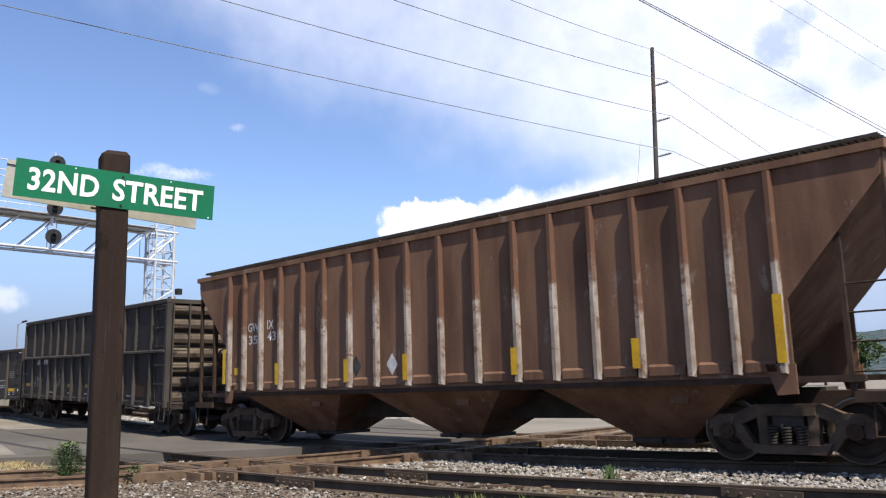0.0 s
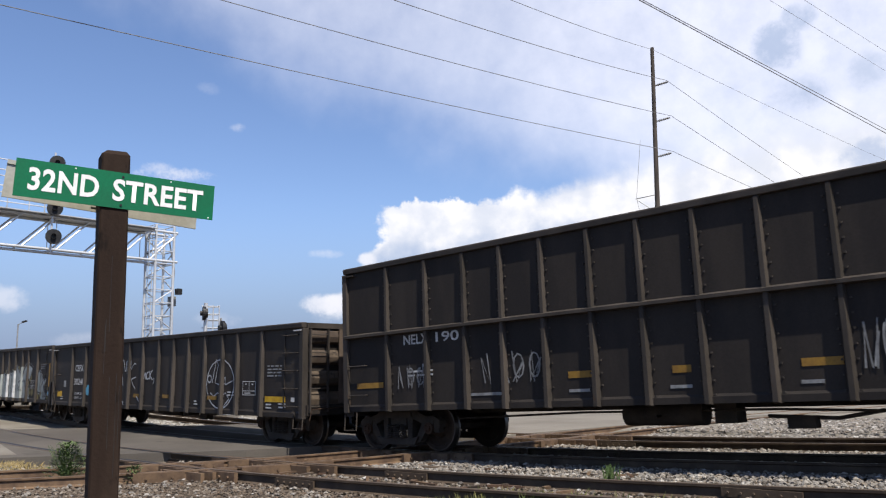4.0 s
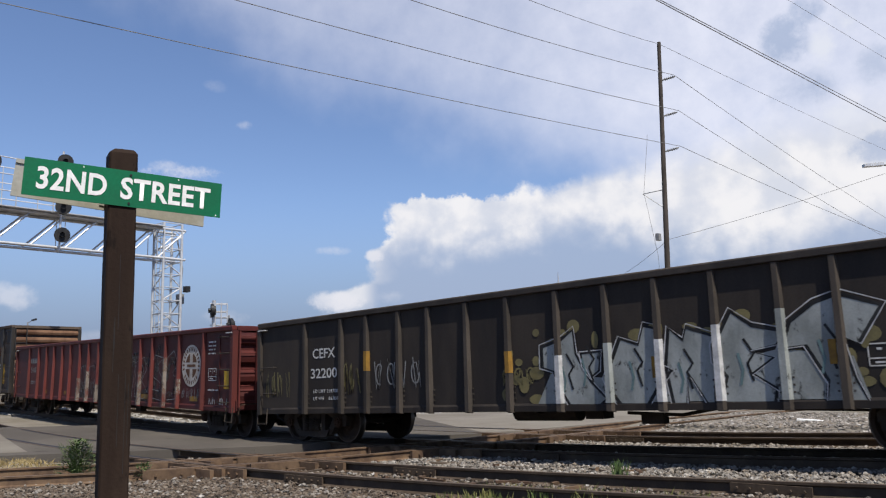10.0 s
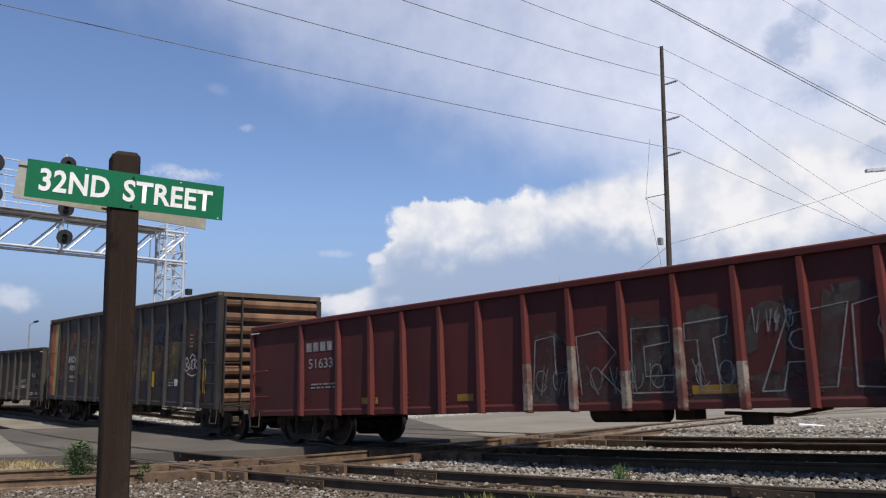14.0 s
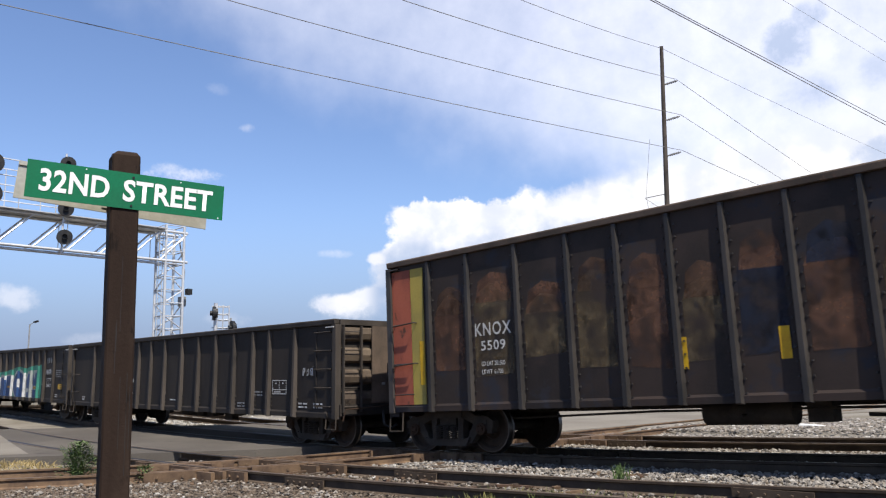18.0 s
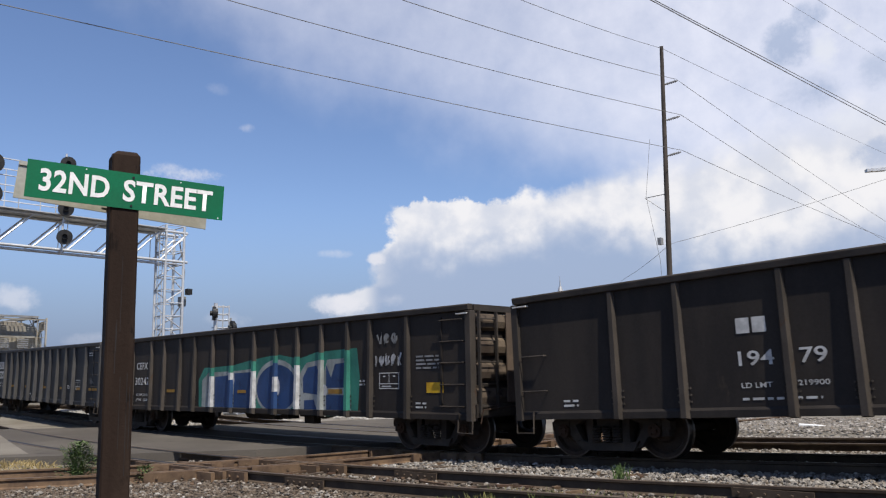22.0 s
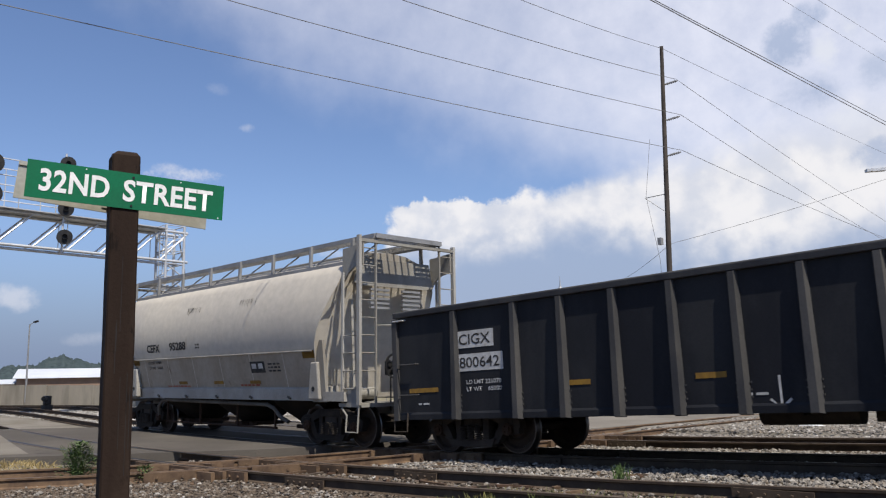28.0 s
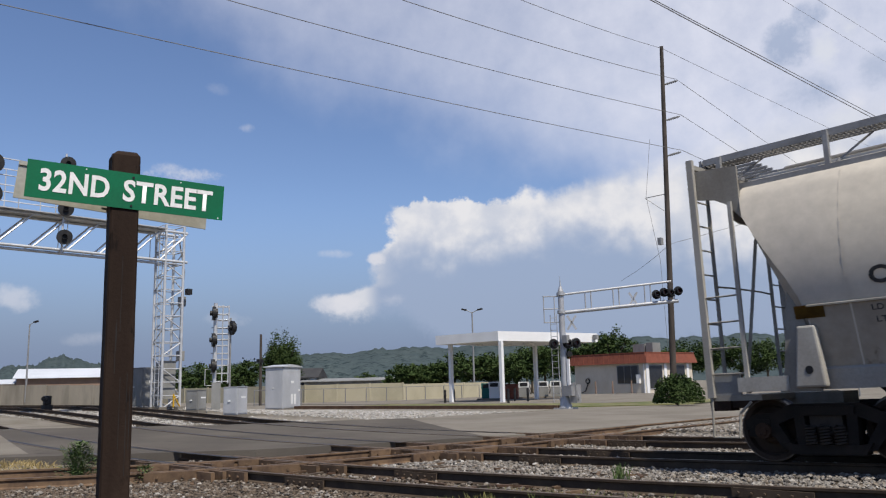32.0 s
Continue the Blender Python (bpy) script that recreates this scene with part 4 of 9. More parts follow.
def gondola(label, L, body, ribm, ribs=CAR_RIBS, top=2.78, low=0.67, chord=None, end_bars=4, rib_w=0.15, mid=None, rib_d=0.10, ends=None, inset=1.5, style="plated"):
    """Open-top car of steel sides with stakes, top chords, ribbed ends, ladders and two trucks. Its front is +x."""
    car = thing("gondola_car", label, "freight car", group="cars of the freight train")
    h, W = L / 2, 1.5
    for k in (-1, 1):
        part("side_sheet", Shape().box(-h, h, k * W - 0.012, k * W + 0.012, low + 0.05, top - 0.06), body, car)
        part("end_sheet", Shape().box(k * (h - 0.03) - 0.02, k * (h - 0.03) + 0.02, -W + 0.014, W - 0.014, 0.98, top - 0.06), body, car)
        part("top_chord", Shape().prism([(k * (W - 0.05), top - 0.12), (k * (W + 0.08), top - 0.12), (k * (W + 0.09), top - 0.02), (k * (W + 0.07), top), (k * (W - 0.05), top)][::k], "x", -h - 0.03, h + 0.03), chord or ribm, car, bevel=0.012)
        part("end_chord", Shape().box(k * (h + 0.02) - 0.05, k * (h + 0.02) + 0.05, -W + 0.05, W - 0.05, top - 0.13, top - 0.01), chord or ribm, car)
        part("side_sill", Shape().prism([(k * (W - 0.02), low), (k * (W + 0.035), low), (k * (W + 0.035), low + 0.10), (k * (W + 0.012), low + 0.14), (k * (W - 0.02), low + 0.14)][::k], "x", -h, h), body, car)
        part("end_sill", Shape().box(k * h - 0.1, k * h + 0.12, -1.48, 1.48, 0.72, 0.96), body, car)
        for y in (-W, W):
            part("corner_post", Shape().box(k * h - 0.07, k * h + 0.07, y - 0.08, y + 0.08, low - 0.02, top - 0.13), ribm, car, bevel=0.01)
        for i in range(end_bars):
            z = 1.08 + (top - 1.4) * i / max(end_bars - 1, 1)
            w2 = 0.36 * (top - 1.4) / max(end_bars - 1, 1)
            part("end_rib", Shape().prism([(k * (h - 0.01), z - w2), (k * (h + 0.07), z - w2 * 0.7), (k * (h + 0.1), z), (k * (h + 0.07), z + w2 * 0.7), (k * (h - 0.01), z + w2)][::-k], "y", -W + 0.09, W - 0.09), ends or ENDTAN, car)
        part("sill_step", Shape().tube([(k * (h + 0.06), -1.54, 0.8), (k * (h + 0.07), -1.57, 0.44), (k * (h - 0.30), -1.57, 0.44), (k * (h - 0.30), -1.54, 0.8)], 0.016), TRUCK, car)
        part("corner_plate", Shape().box(k * (h - 0.14) - 0.15, k * (h - 0.14) + 0.15, -W - 0.10, -W - 0.012, top - 0.19, top - 0.165), STENCIL if top < 3 else ribm, car)
        part("uncoupling_lever", Shape().tube([(k * (h + 0.18), -1.45, 0.62), (k * (h + 0.2), -1.4, 0.86), (k * (h + 0.22), -0.5, 0.9), (k * (h + 0.26), -0.2, 0.95)], 0.014), TRUCK_RUST, car)
    part("floor", Shape().box(-h + 0.06, h - 0.06, -W + 0.014, W - 0.014, 0.98, 1.02), body, car)
    nm = rib_shape(low - 0.02, top - 0.12, rib_w, rib_d, rib_d * 0.6, -W - 0.013).mesh("side_stake", ribm)
    fm = rib_shape(low - 0.02, top - 0.12, rib_w, rib_d, rib_d * 0.6, W + 0.013).mesh("side_stake", ribm)
    for x in ribs:
        part("side_stake", nm, None, car, "", (x, 0, 0))
        part("side_stake", fm, None, car, "", (x, 0, 0))
    bolts = Shape()
    for x in ribs:
        for dx in (-0.1, 0.1):
            for z in ((0.9, 1.0, 1.1) if top < 3 else np.arange(0.95, top - 0.2, 0.2)):
                bolts.box(x + dx - 0.014, x + dx + 0.014, -W - 0.032, -W - 0.012, z - 0.014, z + 0.014)
    tagged(part("rivets", bolts, ribm, car), kind="stuff")
    if mid:
        for k in (-1, 1):
            part("side_rail", Shape().prism([(k * W, mid - 0.06), (k * (W + 0.13), mid - 0.04), (k * (W + 0.13), mid + 0.01), (k * W, mid + 0.05)][::k], "x", -h, h), ribm, car)
    n = 5 if top < 3 else 6
    ladder(car, h - 0.74, h - 0.12, -W - 0.09, 0.92, top - 0.28, n, TRUCK)
    ladder(car, h + 0.15, -1.42, -0.95, 0.92, top - 0.28, n, ribm, True)
    ladder(car, -h + 0.12, -h + 0.62, -W - 0.09, 1.15, 1.75, 2, ribm)
    for y in (-1.43, -0.95):
        part("ladder_rail", Shape().bar((h + 0.16, y, 0.80), (h + 0.16, y, top - 0.15), 0.06, 0.035), ribm, car)
    part("end_strap", Shape().box(h - 0.79, h - 0.74, -W - 0.03, -W - 0.012, 0.86, top - 0.22), body, car)
    if style == "plated":
        # wide plate down the middle of the end, with the brake gear on it
        part("end_cover", Shape().prism([(-0.62, 0.98), (0.66, 0.98), (0.66, 1.55), (0.84, 1.75), (0.84, top - 0.14), (-0.62, top - 0.14)], "x", h + 0.105, h + 0.13), ENDBROWN, car, "brown-stained plate on the car's end")
        part("brake_chain", Shape().tube([(h + 0.2, 0.02, top - 0.5), (h + 0.2, 0.0, 1.9), (h + 0.18, -0.03, 1.3), (h + 0.14, -0.05, 1.0)], 0.02), TRUCK_RUST, car)
        part("brake_bracket", Shape().box(h + 0.13, h + 0.22, -0.14, 0.16, top - 0.62, top - 0.28), TRUCK, car)
        part("brake_lever", Shape().box(h + 0.13, h + 0.17, -0.2, 0.12, 1.45, 1.85), TRUCK, car)
        for y, z in ((0.5, top - 0.5), (0.7, top - 0.7), (0.55, 1.75), (-0.3, 1.4)):
            part("notice", Shape().box(h + 0.1305, h + 0.1345, y - 0.05, y + 0.05, z - 0.03, z + 0.03), FADED, car)
        brake_wheel(car, h + 0.36, 0.30, top - 0.36, TRUCK_RUST)
    else:
        brake_wheel(car, h + 0.30, 0.12, 1.95 if top < 3 else 2.2, RED_RIB if body is RED else TRUCK_RUST)
    if style == "barred":
        for y in (-0.42, 0.42):
            part("end_upright", Shape().box(h + 0.04, h + 0.12, y - 0.07, y + 0.07, 0.98, top - 0.14), ribm, car)
    underframe(car, L)
    for x in (-h + inset, h - inset):
        bogie(car, x)
    car["trucks"] = h - inset
    return car


FACE = -1.516   # just proud of the near side sheet


def tag_plate(car, x, z, w, h, material, name="reflector", y=None):
    y = FACE if y is None else y
    return part(name, Shape().box(x - w / 2, x + w / 2, y - 0.004, y, z - h / 2, z + h / 2), material, car)


def stencil_bars(car, x, z, w, rows, material=STENCIL, gap=0.075, h=0.035, name="stencil_block"):
    """Small writing that cannot be read."""
    rng = random.Random(int(abs(x * 100) + z * 10))
    s = Shape()
    for i in range(rows):
        u = x
        while u < x + w:
            k = min(rng.uniform(0.08, 0.28), x + w - u)
            s.patch([(u, z - i * gap), (u + k, z - i * gap), (u + k, z - i * gap + h), (u, z - i * gap + h)], FACE - 0.002)
            u += k + 0.05
    return tagged(part(name, s, material, car), "small stencilled lines", kind="stuff")


def frame_box(car, x, z, w=0.62, h=0.42, material=STENCIL):
    """The outlined consolidated stencil panel."""
    s = Shape()
    for a, b, c, d in ((x, z, x + w, z + 0.018), (x, z + h - 0.018, x + w, z + h), (x, z, x + 0.018, z + h), (x + w - 0.018, z, x + w, z + h), (x + w * 0.485, z + 0.1, x + w * 0.515, z + h), (x, z + 0.095, x + w, z + 0.113)):
        s.patch([(a, b), (c, b), (c, d), (a, d)], FACE - 0.002)
    for u in (0.25, 0.75):
        s.patch([(x + w * u - 0.03, z + h - 0.09), (x + w * u + 0.03, z + h - 0.09), (x + w * u + 0.03, z + h - 0.06), (x + w * u - 0.03, z + h - 0.06)], FACE - 0.002)
    s.patch([(x + 0.08, z + 0.04), (x + w * 0.6, z + 0.04), (x + w * 0.6, z + 0.065), (x + 0.08, z + 0.065)], FACE - 0.002)
    return part("stencil_panel", s, material, car)


CARS = []   # (car, where its middle is at 16 s)


def settle(car, s16):
    CARS.append((car, s16))
    return car


def arc(x, z, rx, rz, a0, a1, n=20):
    return [(x + rx * math.cos(radians(a0 + (a1 - a0) * i / n)), z + rz * math.sin(radians(a0 + (a1 - a0) * i / n))) for i in range(n + 1)]


def scrawl(car, x0, x1, z0, z1, letters, material, seed, w=0.03):
    """Hand-drawn marks that cannot be read."""
    rng = random.Random(seed)
    d = (x1 - x0) / letters
    for i in range(letters):
        x = x0 + i * d
        pts = [(x + d * rng.uniform(0.05, 0.95), z0 + (z1 - z0) * (0.1 if k % 2 else 0.9) * rng.uniform(0.7, 1.1)) for k in range(4)]
        if rng.random() < 0.6:
            pts += arc(x + d * 0.5, (z0 + z1) / 2, d * 0.32, (z1 - z0) * 0.3, rng.uniform(0, 120), rng.uniform(220, 400), 9)
        part("graffiti", Shape().stroke(pts, w, FACE - 0.010 - 0.0002 * i), material, car, "hand-drawn scrawl")


def rib_paint(car, x, z0, z1, material, w=0.15, d0=0.10, top=2.66, low=0.76):
    """Paint over the face of a stake."""
    f0, f1 = (z0 - low) / (top - low), (z1 - low) / (top - low)
    dd = [d0 + (d0 * 0.6 - d0) * f for f in (f0, f1)]
    ww = [w * (1 - 0.2 * f) for f in (f0, f1)]
    y = -1.513
    s = Shape()
    v = []
    for z, d, k in ((z0, dd[0], ww[0]), (z1, dd[1], ww[1])):
        v += [(x - k * 0.5 - 0.003, y, z), (x - k * 0.3 - 0.003, y - d - 0.004, z), (x + k * 0.3 + 0.003, y - d - 0.004, z), (x + k * 0.5 + 0.003, y, z)]
    s.add(v, [(0, 1, 5, 4), (1, 2, 6, 5), (2, 3, 7, 6)])
    return part("painted_stake", s, material, car)


def stencil_on(car, x, z, w, rows, material, y):
    rng = random.Random(int(abs(x * 90) + z * 7))
    s = Shape()
    for i in range(rows):
        u = x
        while u < x + w:
            k = min(rng.uniform(0.05, 0.2), x + w - u)
            s.patch([(u, z - i * 0.08), (u + k, z - i * 0.08), (u + k, z - i * 0.08 + 0.04), (u, z - i * 0.08 + 0.04)], y)
            u += k + 0.04
    return tagged(part("stencil_block", s, material, car), "small stencilled lines", kind="stuff")


BLACKPAINT = mat("graffiti_black", (0.012, 0.012, 0.013), (0.03, 0.03, 0.03), 0.6, 0, 3.0, bump=0.02)

def covered_hopper_brown(L=16.9):
    """Rib-sided covered hopper with slope sheets, roof walk, four outlets."""
    car = thing("hopper_car", "weathered brown rib-sided covered hopper with yellow reflectors", "freight car", group="cars of the freight train")
    h, top, low, W = L / 2, 4.20, 1.14, 1.46
    hb = h - 1.45
    side = [(-hb, low), (hb, low), (hb, 2.25), (h - 0.1, 3.75), (h - 0.05, top), (-h + 0.05, top), (-h + 0.1, 3.75), (-hb, 2.25)]
    s = Shape()
    for k in (-1, 1):
        s.prism(side[::k], "y", k * W - 0.015, k * W + 0.015)
    for k in (-1, 1):
        pts = [(k * (hb - 1.1), low), (k * hb, 2.25), (k * (h - 0.1), 3.75), (k * (h - 0.05), top)]
        for (x0, z0), (x1, z1) in zip(pts, pts[1:]):
            s.add([(x0, -W, z0), (x0, W, z0), (x1, W, z1), (x1, -W, z1)], [(0, 1, 2, 3)])
    part("body", s, BROWN, car)
    s = Shape().prism([(-W - 0.06, top - 0.12), (-W - 0.06, top - 0.01), (-0.9, top + 0.14), (0.9, top + 0.14), (W + 0.06, top - 0.01), (W + 0.06, top - 0.12)], "x", -h, h)
    part("roof", s, BROWN, car)
    s = Shape()
    for k in (-1, 1):
        s.prism([(k * (W - 0.06), low - 0.02), (k * (W + 0.018), low - 0.02), (k * (W + 0.018), low + 0.07), (k * (W - 0.06), low + 0.07)][::k], "x", -hb - 0.9, hb + 0.9)
    part("side_sill", s, TRUCK_RUST, car)
    for k in (-1, 1):
        for y in (-W - 0.05, W + 0.02):
            part("bolster_gusset", Shape().prism([(k * (hb - 0.38), low + 0.24), (k * (hb + 0.04), low + 0.24), (k * (hb + 0.04), low - 0.16), (k * (hb - 0.24), low - 0.18)][::-k], "y", y, y + 0.03), BROWN, car)
    rm = rib_shape(low + 0.10, top - 0.13, 0.115, 0.11, 0.10, -W - 0.015, False).mesh("side_stake", BROWN_RIB)
    fm = rib_shape(low + 0.05, top - 0.13, 0.17, 0.11, 0.10, W + 0.015, False).mesh("side_stake", BROWN_RIB)
    for x in (-6.85, -6.2, -5.5, -4.71, -3.87, -3.1, -2.24, -1.39, -0.46, 0.44, 1.36, 2.28, 3.09, 3.9, 4.71, 5.53, 6.23, 6.89):
        part("side_stake", rm, None, car, "", (x, 0, 0))
        part("side_stake", fm, None, car, "", (x, 0, 0))
    xs = (-7.0, -6.85, -6.2, -5.5, -4.71, -3.87, -3.1, -2.24, -1.39, -0.46, 0.44, 1.36, 2.28, 3.09, 3.9, 4.71, 5.53, 6.23, 6.89, 7.0)
    for a, b in zip(xs[1:-1], xs[2:-1]):
        for k in (-1, 1):
            y0, y1 = sorted((k * (W + 0.016), k * (W + 0.05)))
            part("panel_foot", Shape().prism([(y0, low + 0.14), (y1, low + 0.14), (y1, low + 0.27), (y0, low + 0.31)] if k > 0 else [(y1, low + 0.14), (y1, low + 0.31), (y0, low + 0.27), (y0, low + 0.14)], "x", a + 0.11, b - 0.11), BROWN, car)
    # two roof walks of grating along the eaves
    for k in (-1, 1):
        s = Shape()
        for y in np.linspace(0.86, 1.32, 6):
            s.box(-h + 0.1, h - 0.1, k * y - 0.012, k * y + 0.012, top + 0.09, top + 0.14)
        for x in np.arange(-h + 0.1, h - 0.1, 0.10):
            s.box(x, x + 0.022, min(k * 0.85, k * 1.33), max(k * 0.85, k * 1.33), top + 0.095, top + 0.135)
        for x in np.arange(-h + 0.3, h, 1.1):
            s.box(x, x + 0.05, min(k * 0.9, k * 1.3), max(k * 0.9, k * 1.3), top - 0.03, top + 0.09)
        part("roof_walk", s, TRUCK, car, "dark steel grating walkway")
    for x in np.linspace(-5.4, 5.4, 4):
        part("hatch", Shape().box(x - 1.1, x + 1.1, -0.5, 0.5, top + 0.145, top + 0.24), BROWN, car, bevel=0.03)
    for x in (-4.45, 0.0, 4.45):
        v = [(x - 1.8, -W + 0.03, low), (x + 1.8, -W + 0.03, low), (x + 1.8, W - 0.03, low), (x - 1.8, W - 0.03, low), (x - 0.52, -0.5, 0.28), (x + 0.52, -0.5, 0.28), (x + 0.52, 0.5, 0.28), (x - 0.52, 0.5, 0.28)]
        bay = part("outlet_hopper", Shape().add(v, [(0, 1, 5, 4), (1, 2, 6, 5), (2, 3, 7, 6), (3, 0, 4, 7), (4, 5, 6, 7)]), BROWN, car)
        part("outlet_gate", Shape().box(x - 0.56, x + 0.56, -0.54, 0.54, 0.20, 0.275).rod((x, -0.66, 0.24), (x, -0.54, 0.24), 0.05, 8), TRUCK, bay)
        part("door_plate", Shape().box(x + 0.55, x + 0.85, -1.36, -1.33, 0.86, 1.04), BROWN, bay, at=(0, 0.12, 0))
    part("shear_plate", Shape().box(-hb, hb, -W + 0.1, W - 0.1, low - 0.02, low + 0.02), TRUCK, car)
    s = Shape().box(-hb, hb, -0.28, 0.28, 0.58, 1.05)
    part("centre_sill", s, TRUCK, car)
    for k in (-1, 1):
        s = Shape().box(k * (h - 0.35) - 0.35, k * (h - 0.35) + 0.45, -1.5, 1.5, 0.86, 1.0).box(k * (hb + 0.6) - 1.2, k * (hb + 0.6) + 1.2, -0.35, 0.35, 0.72, 1.0)
        for y in (-1.4, 1.4):
            s.bar((k * (h - 0.1), y, 0.95), (k * (h - 0.1), y, top), 0.07)
            s.bar((k * (hb + 0.72), y, 0.95), (k * (hb + 0.72), y, 3.15), 0.07)
            for z in np.arange(1.25, 4.0, 0.38):
                s.rod((k * (h - 0.1), y, z), (k * (h - 0.1), y * 0.68, z), 0.013, 6)
                if z < 2.6:
                    s.rod((k * (h - 0.1), y, z), (k * (hb + 0.72), y, z), 0.013, 6)
            s.bar((k * (h - 0.1), y * 0.68, 0.95), (k * (h - 0.1), y * 0.68, top), 0.05)
            s.tube([(k * (h - 0.1), y, 0.9), (k * (h - 0.1), y * 1.05, 0.42), (k * (h - 0.5), y * 1.05, 0.42), (k * (h - 0.5), y, 0.9)], 0.016)
        part("end_platform", s, TRUCK_RUST, car, "rusty end platform with ladders")
        part("coupler", COUPLER_MESH, None, car, "rusty knuckle coupler", pose(k * (h + 0.2), 0, 0.87, 0, 0, 0 if k > 0 else 180))
    brake_wheel(car, h + 0.1, -0.3, 1.9, TRUCK_RUST)
    for x in (-h + 1.75, h - 1.75):
        bogie(car, x, FRAME_TAN)
    car["trucks"] = h - 1.75
    return car


def skin(z):
    """Half width of the curved shell at height z."""
    if z < 2.13:
        return 1.526 - 0.27 * (2.13 - z)
    return 1.60 - 0.5 * (z - 2.7) ** 2 / 2.2


def covered_hopper_white(L=12.5):
    """Smooth curved-side covered hopper."""
    car = thing("hopper_car", "dusty white curved-side covered hopper with open end frames", "freight car", group="cars of the freight train")
    h = L / 2
    zs = (1.06, 1.3, 1.55, 1.75, 2.0, 2.1299, 2.13, 2.25, 2.5, 2.75, 3.0, 3.25, 3.5, 3.75, 3.92)
    sect = [(skin(z), z) for z in zs] + [(1.02, 4.05), (0.92, 4.14), (0.5, 4.27), (0.0, 4.31)]
    ext = [(1.06, h - 1.60), (1.85, h - 1.58), (2.35, h - 1.46), (2.95, h - 1.09), (3.54, h - 0.73), (3.8, h - 0.69), (4.31, h - 0.69)]
    loop = [(-y, z) for y, z in sect] + [(y, z) for y, z in sect[::-1][1:]]
    s = Shape()
    cols = 30
    n = len(loop)
    v = []
    for i in range(cols + 1):
        for y, z in loop:
            e = float(np.interp(z, [q[0] for q in ext], [q[1] for q in ext]))
            v.append((-e + 2 * e * i / cols, y, z))
    s.add(v, [(i * n + j, (i + 1) * n + j, (i + 1) * n + j + 1, i * n + j + 1) for i in range(cols) for j in range(n - 1)])
    s.add(v[:n], [tuple(range(n))])
    s.add(v[-n:], [tuple(range(n - 1, -1, -1))])
    part("body", s, CREAM, car, "dusty white curved steel shell", smooth=38)
    # horizontal seam; lower side sheet darker, with shade and tan dirt in its colour
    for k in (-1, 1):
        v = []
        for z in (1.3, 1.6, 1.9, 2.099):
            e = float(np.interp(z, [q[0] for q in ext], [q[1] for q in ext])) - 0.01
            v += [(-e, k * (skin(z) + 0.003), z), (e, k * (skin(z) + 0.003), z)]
        part("lower_sheet", Shape().add(v, [(2 * i, 2 * i + 1, 2 * i + 3, 2 * i + 2)[::-k] for i in range(3)]), CREAM_GRIME_SHADE, car, "lower side sheet with tan dirt and shade in its colour")
    s = Shape()
    for k in (-1, 1):
        s.prism([(k * 1.50, 2.10), (k * 1.552, 2.10), (k * 1.552, 2.12), (k * 1.51, 2.145)][::k], "x", -h + 1.58, h - 1.58)
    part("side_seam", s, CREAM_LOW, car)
    s = Shape()
    for k in (-1, 1):
        s.prism([(k * 1.0, 1.02), (k * 1.36, 1.02), (k * 1.36, 1.28), (k * 1.30, 1.32), (k * 1.0, 1.35)][::k], "x", -h + 1.3, h - 1.3)
    part("side_sill", s, SILLWHITE, car)
    for x in np.arange(-3.4, 4.4, 1.72):
        part("side_latch", Shape().bar((x, -1.38, 1.10), (x + 0.16, -1.41, 1.06), 0.04), BLACKMETAL, car)
    # eave rail and roof walk
    s = Shape()
    for k in (-1, 1):
        s.bar((-h + 0.6, k * 1.14, 4.0), (h - 0.6, k * 1.14, 4.0), 0.05, 0.10)
    part("eave_rail", s, GREYPOST, car)
    s = Shape()
    for k in (-1, 1):
        for y in np.linspace(0.52, 0.98, 5):
            s.box(-h, h, k * y - 0.012, k * y + 0.012, 4.52, 4.56)
        for x in np.arange(-h, h, 0.07):
            s.box(x, x + 0.026, k * 0.75 - 0.24, k * 0.75 + 0.24, 4.522, 4.558)
        s.box(-h, h, k * 1.0 - 0.015, k * 1.0 + 0.015, 4.48, 4.58)
    for k in (-1, 1):
        for y in np.linspace(-0.9, 0.9, 10):
            s.box(k * (h - 0.25) - 0.3, k * (h - 0.25) + 0.3, y - 0.02, y + 0.02, 4.52, 4.56)
        s.box(k * (h + 0.05) - 0.02, k * (h + 0.05) + 0.02, -1.0, 1.0, 4.48, 4.58)
    part("roof_walk", s, GREYPOST, car, "galvanised grating walkway")
    for x in (-5.96, -4.32, -2.72, -1.03, 0.58, 2.22, 3.89, 5.53):
        for k in (-1, 1):
            s = Shape()
            s.bar((x, k * 1.06, 4.02), (x, k * 1.04, 4.56), 0.07)
            s.bar((x + 0.1, k * 0.98, 4.10), (x + 0.5, k * 0.6, 4.50), 0.03)
            part("walk_bracket", s, GREYPOST, car)
    s = Shape()
    s.box(-h + 1.0, h - 1.0, -0.35, 0.35, 4.30, 4.37)
    part("hatch_cover", s, GREYPOST, car, bevel=0.03)
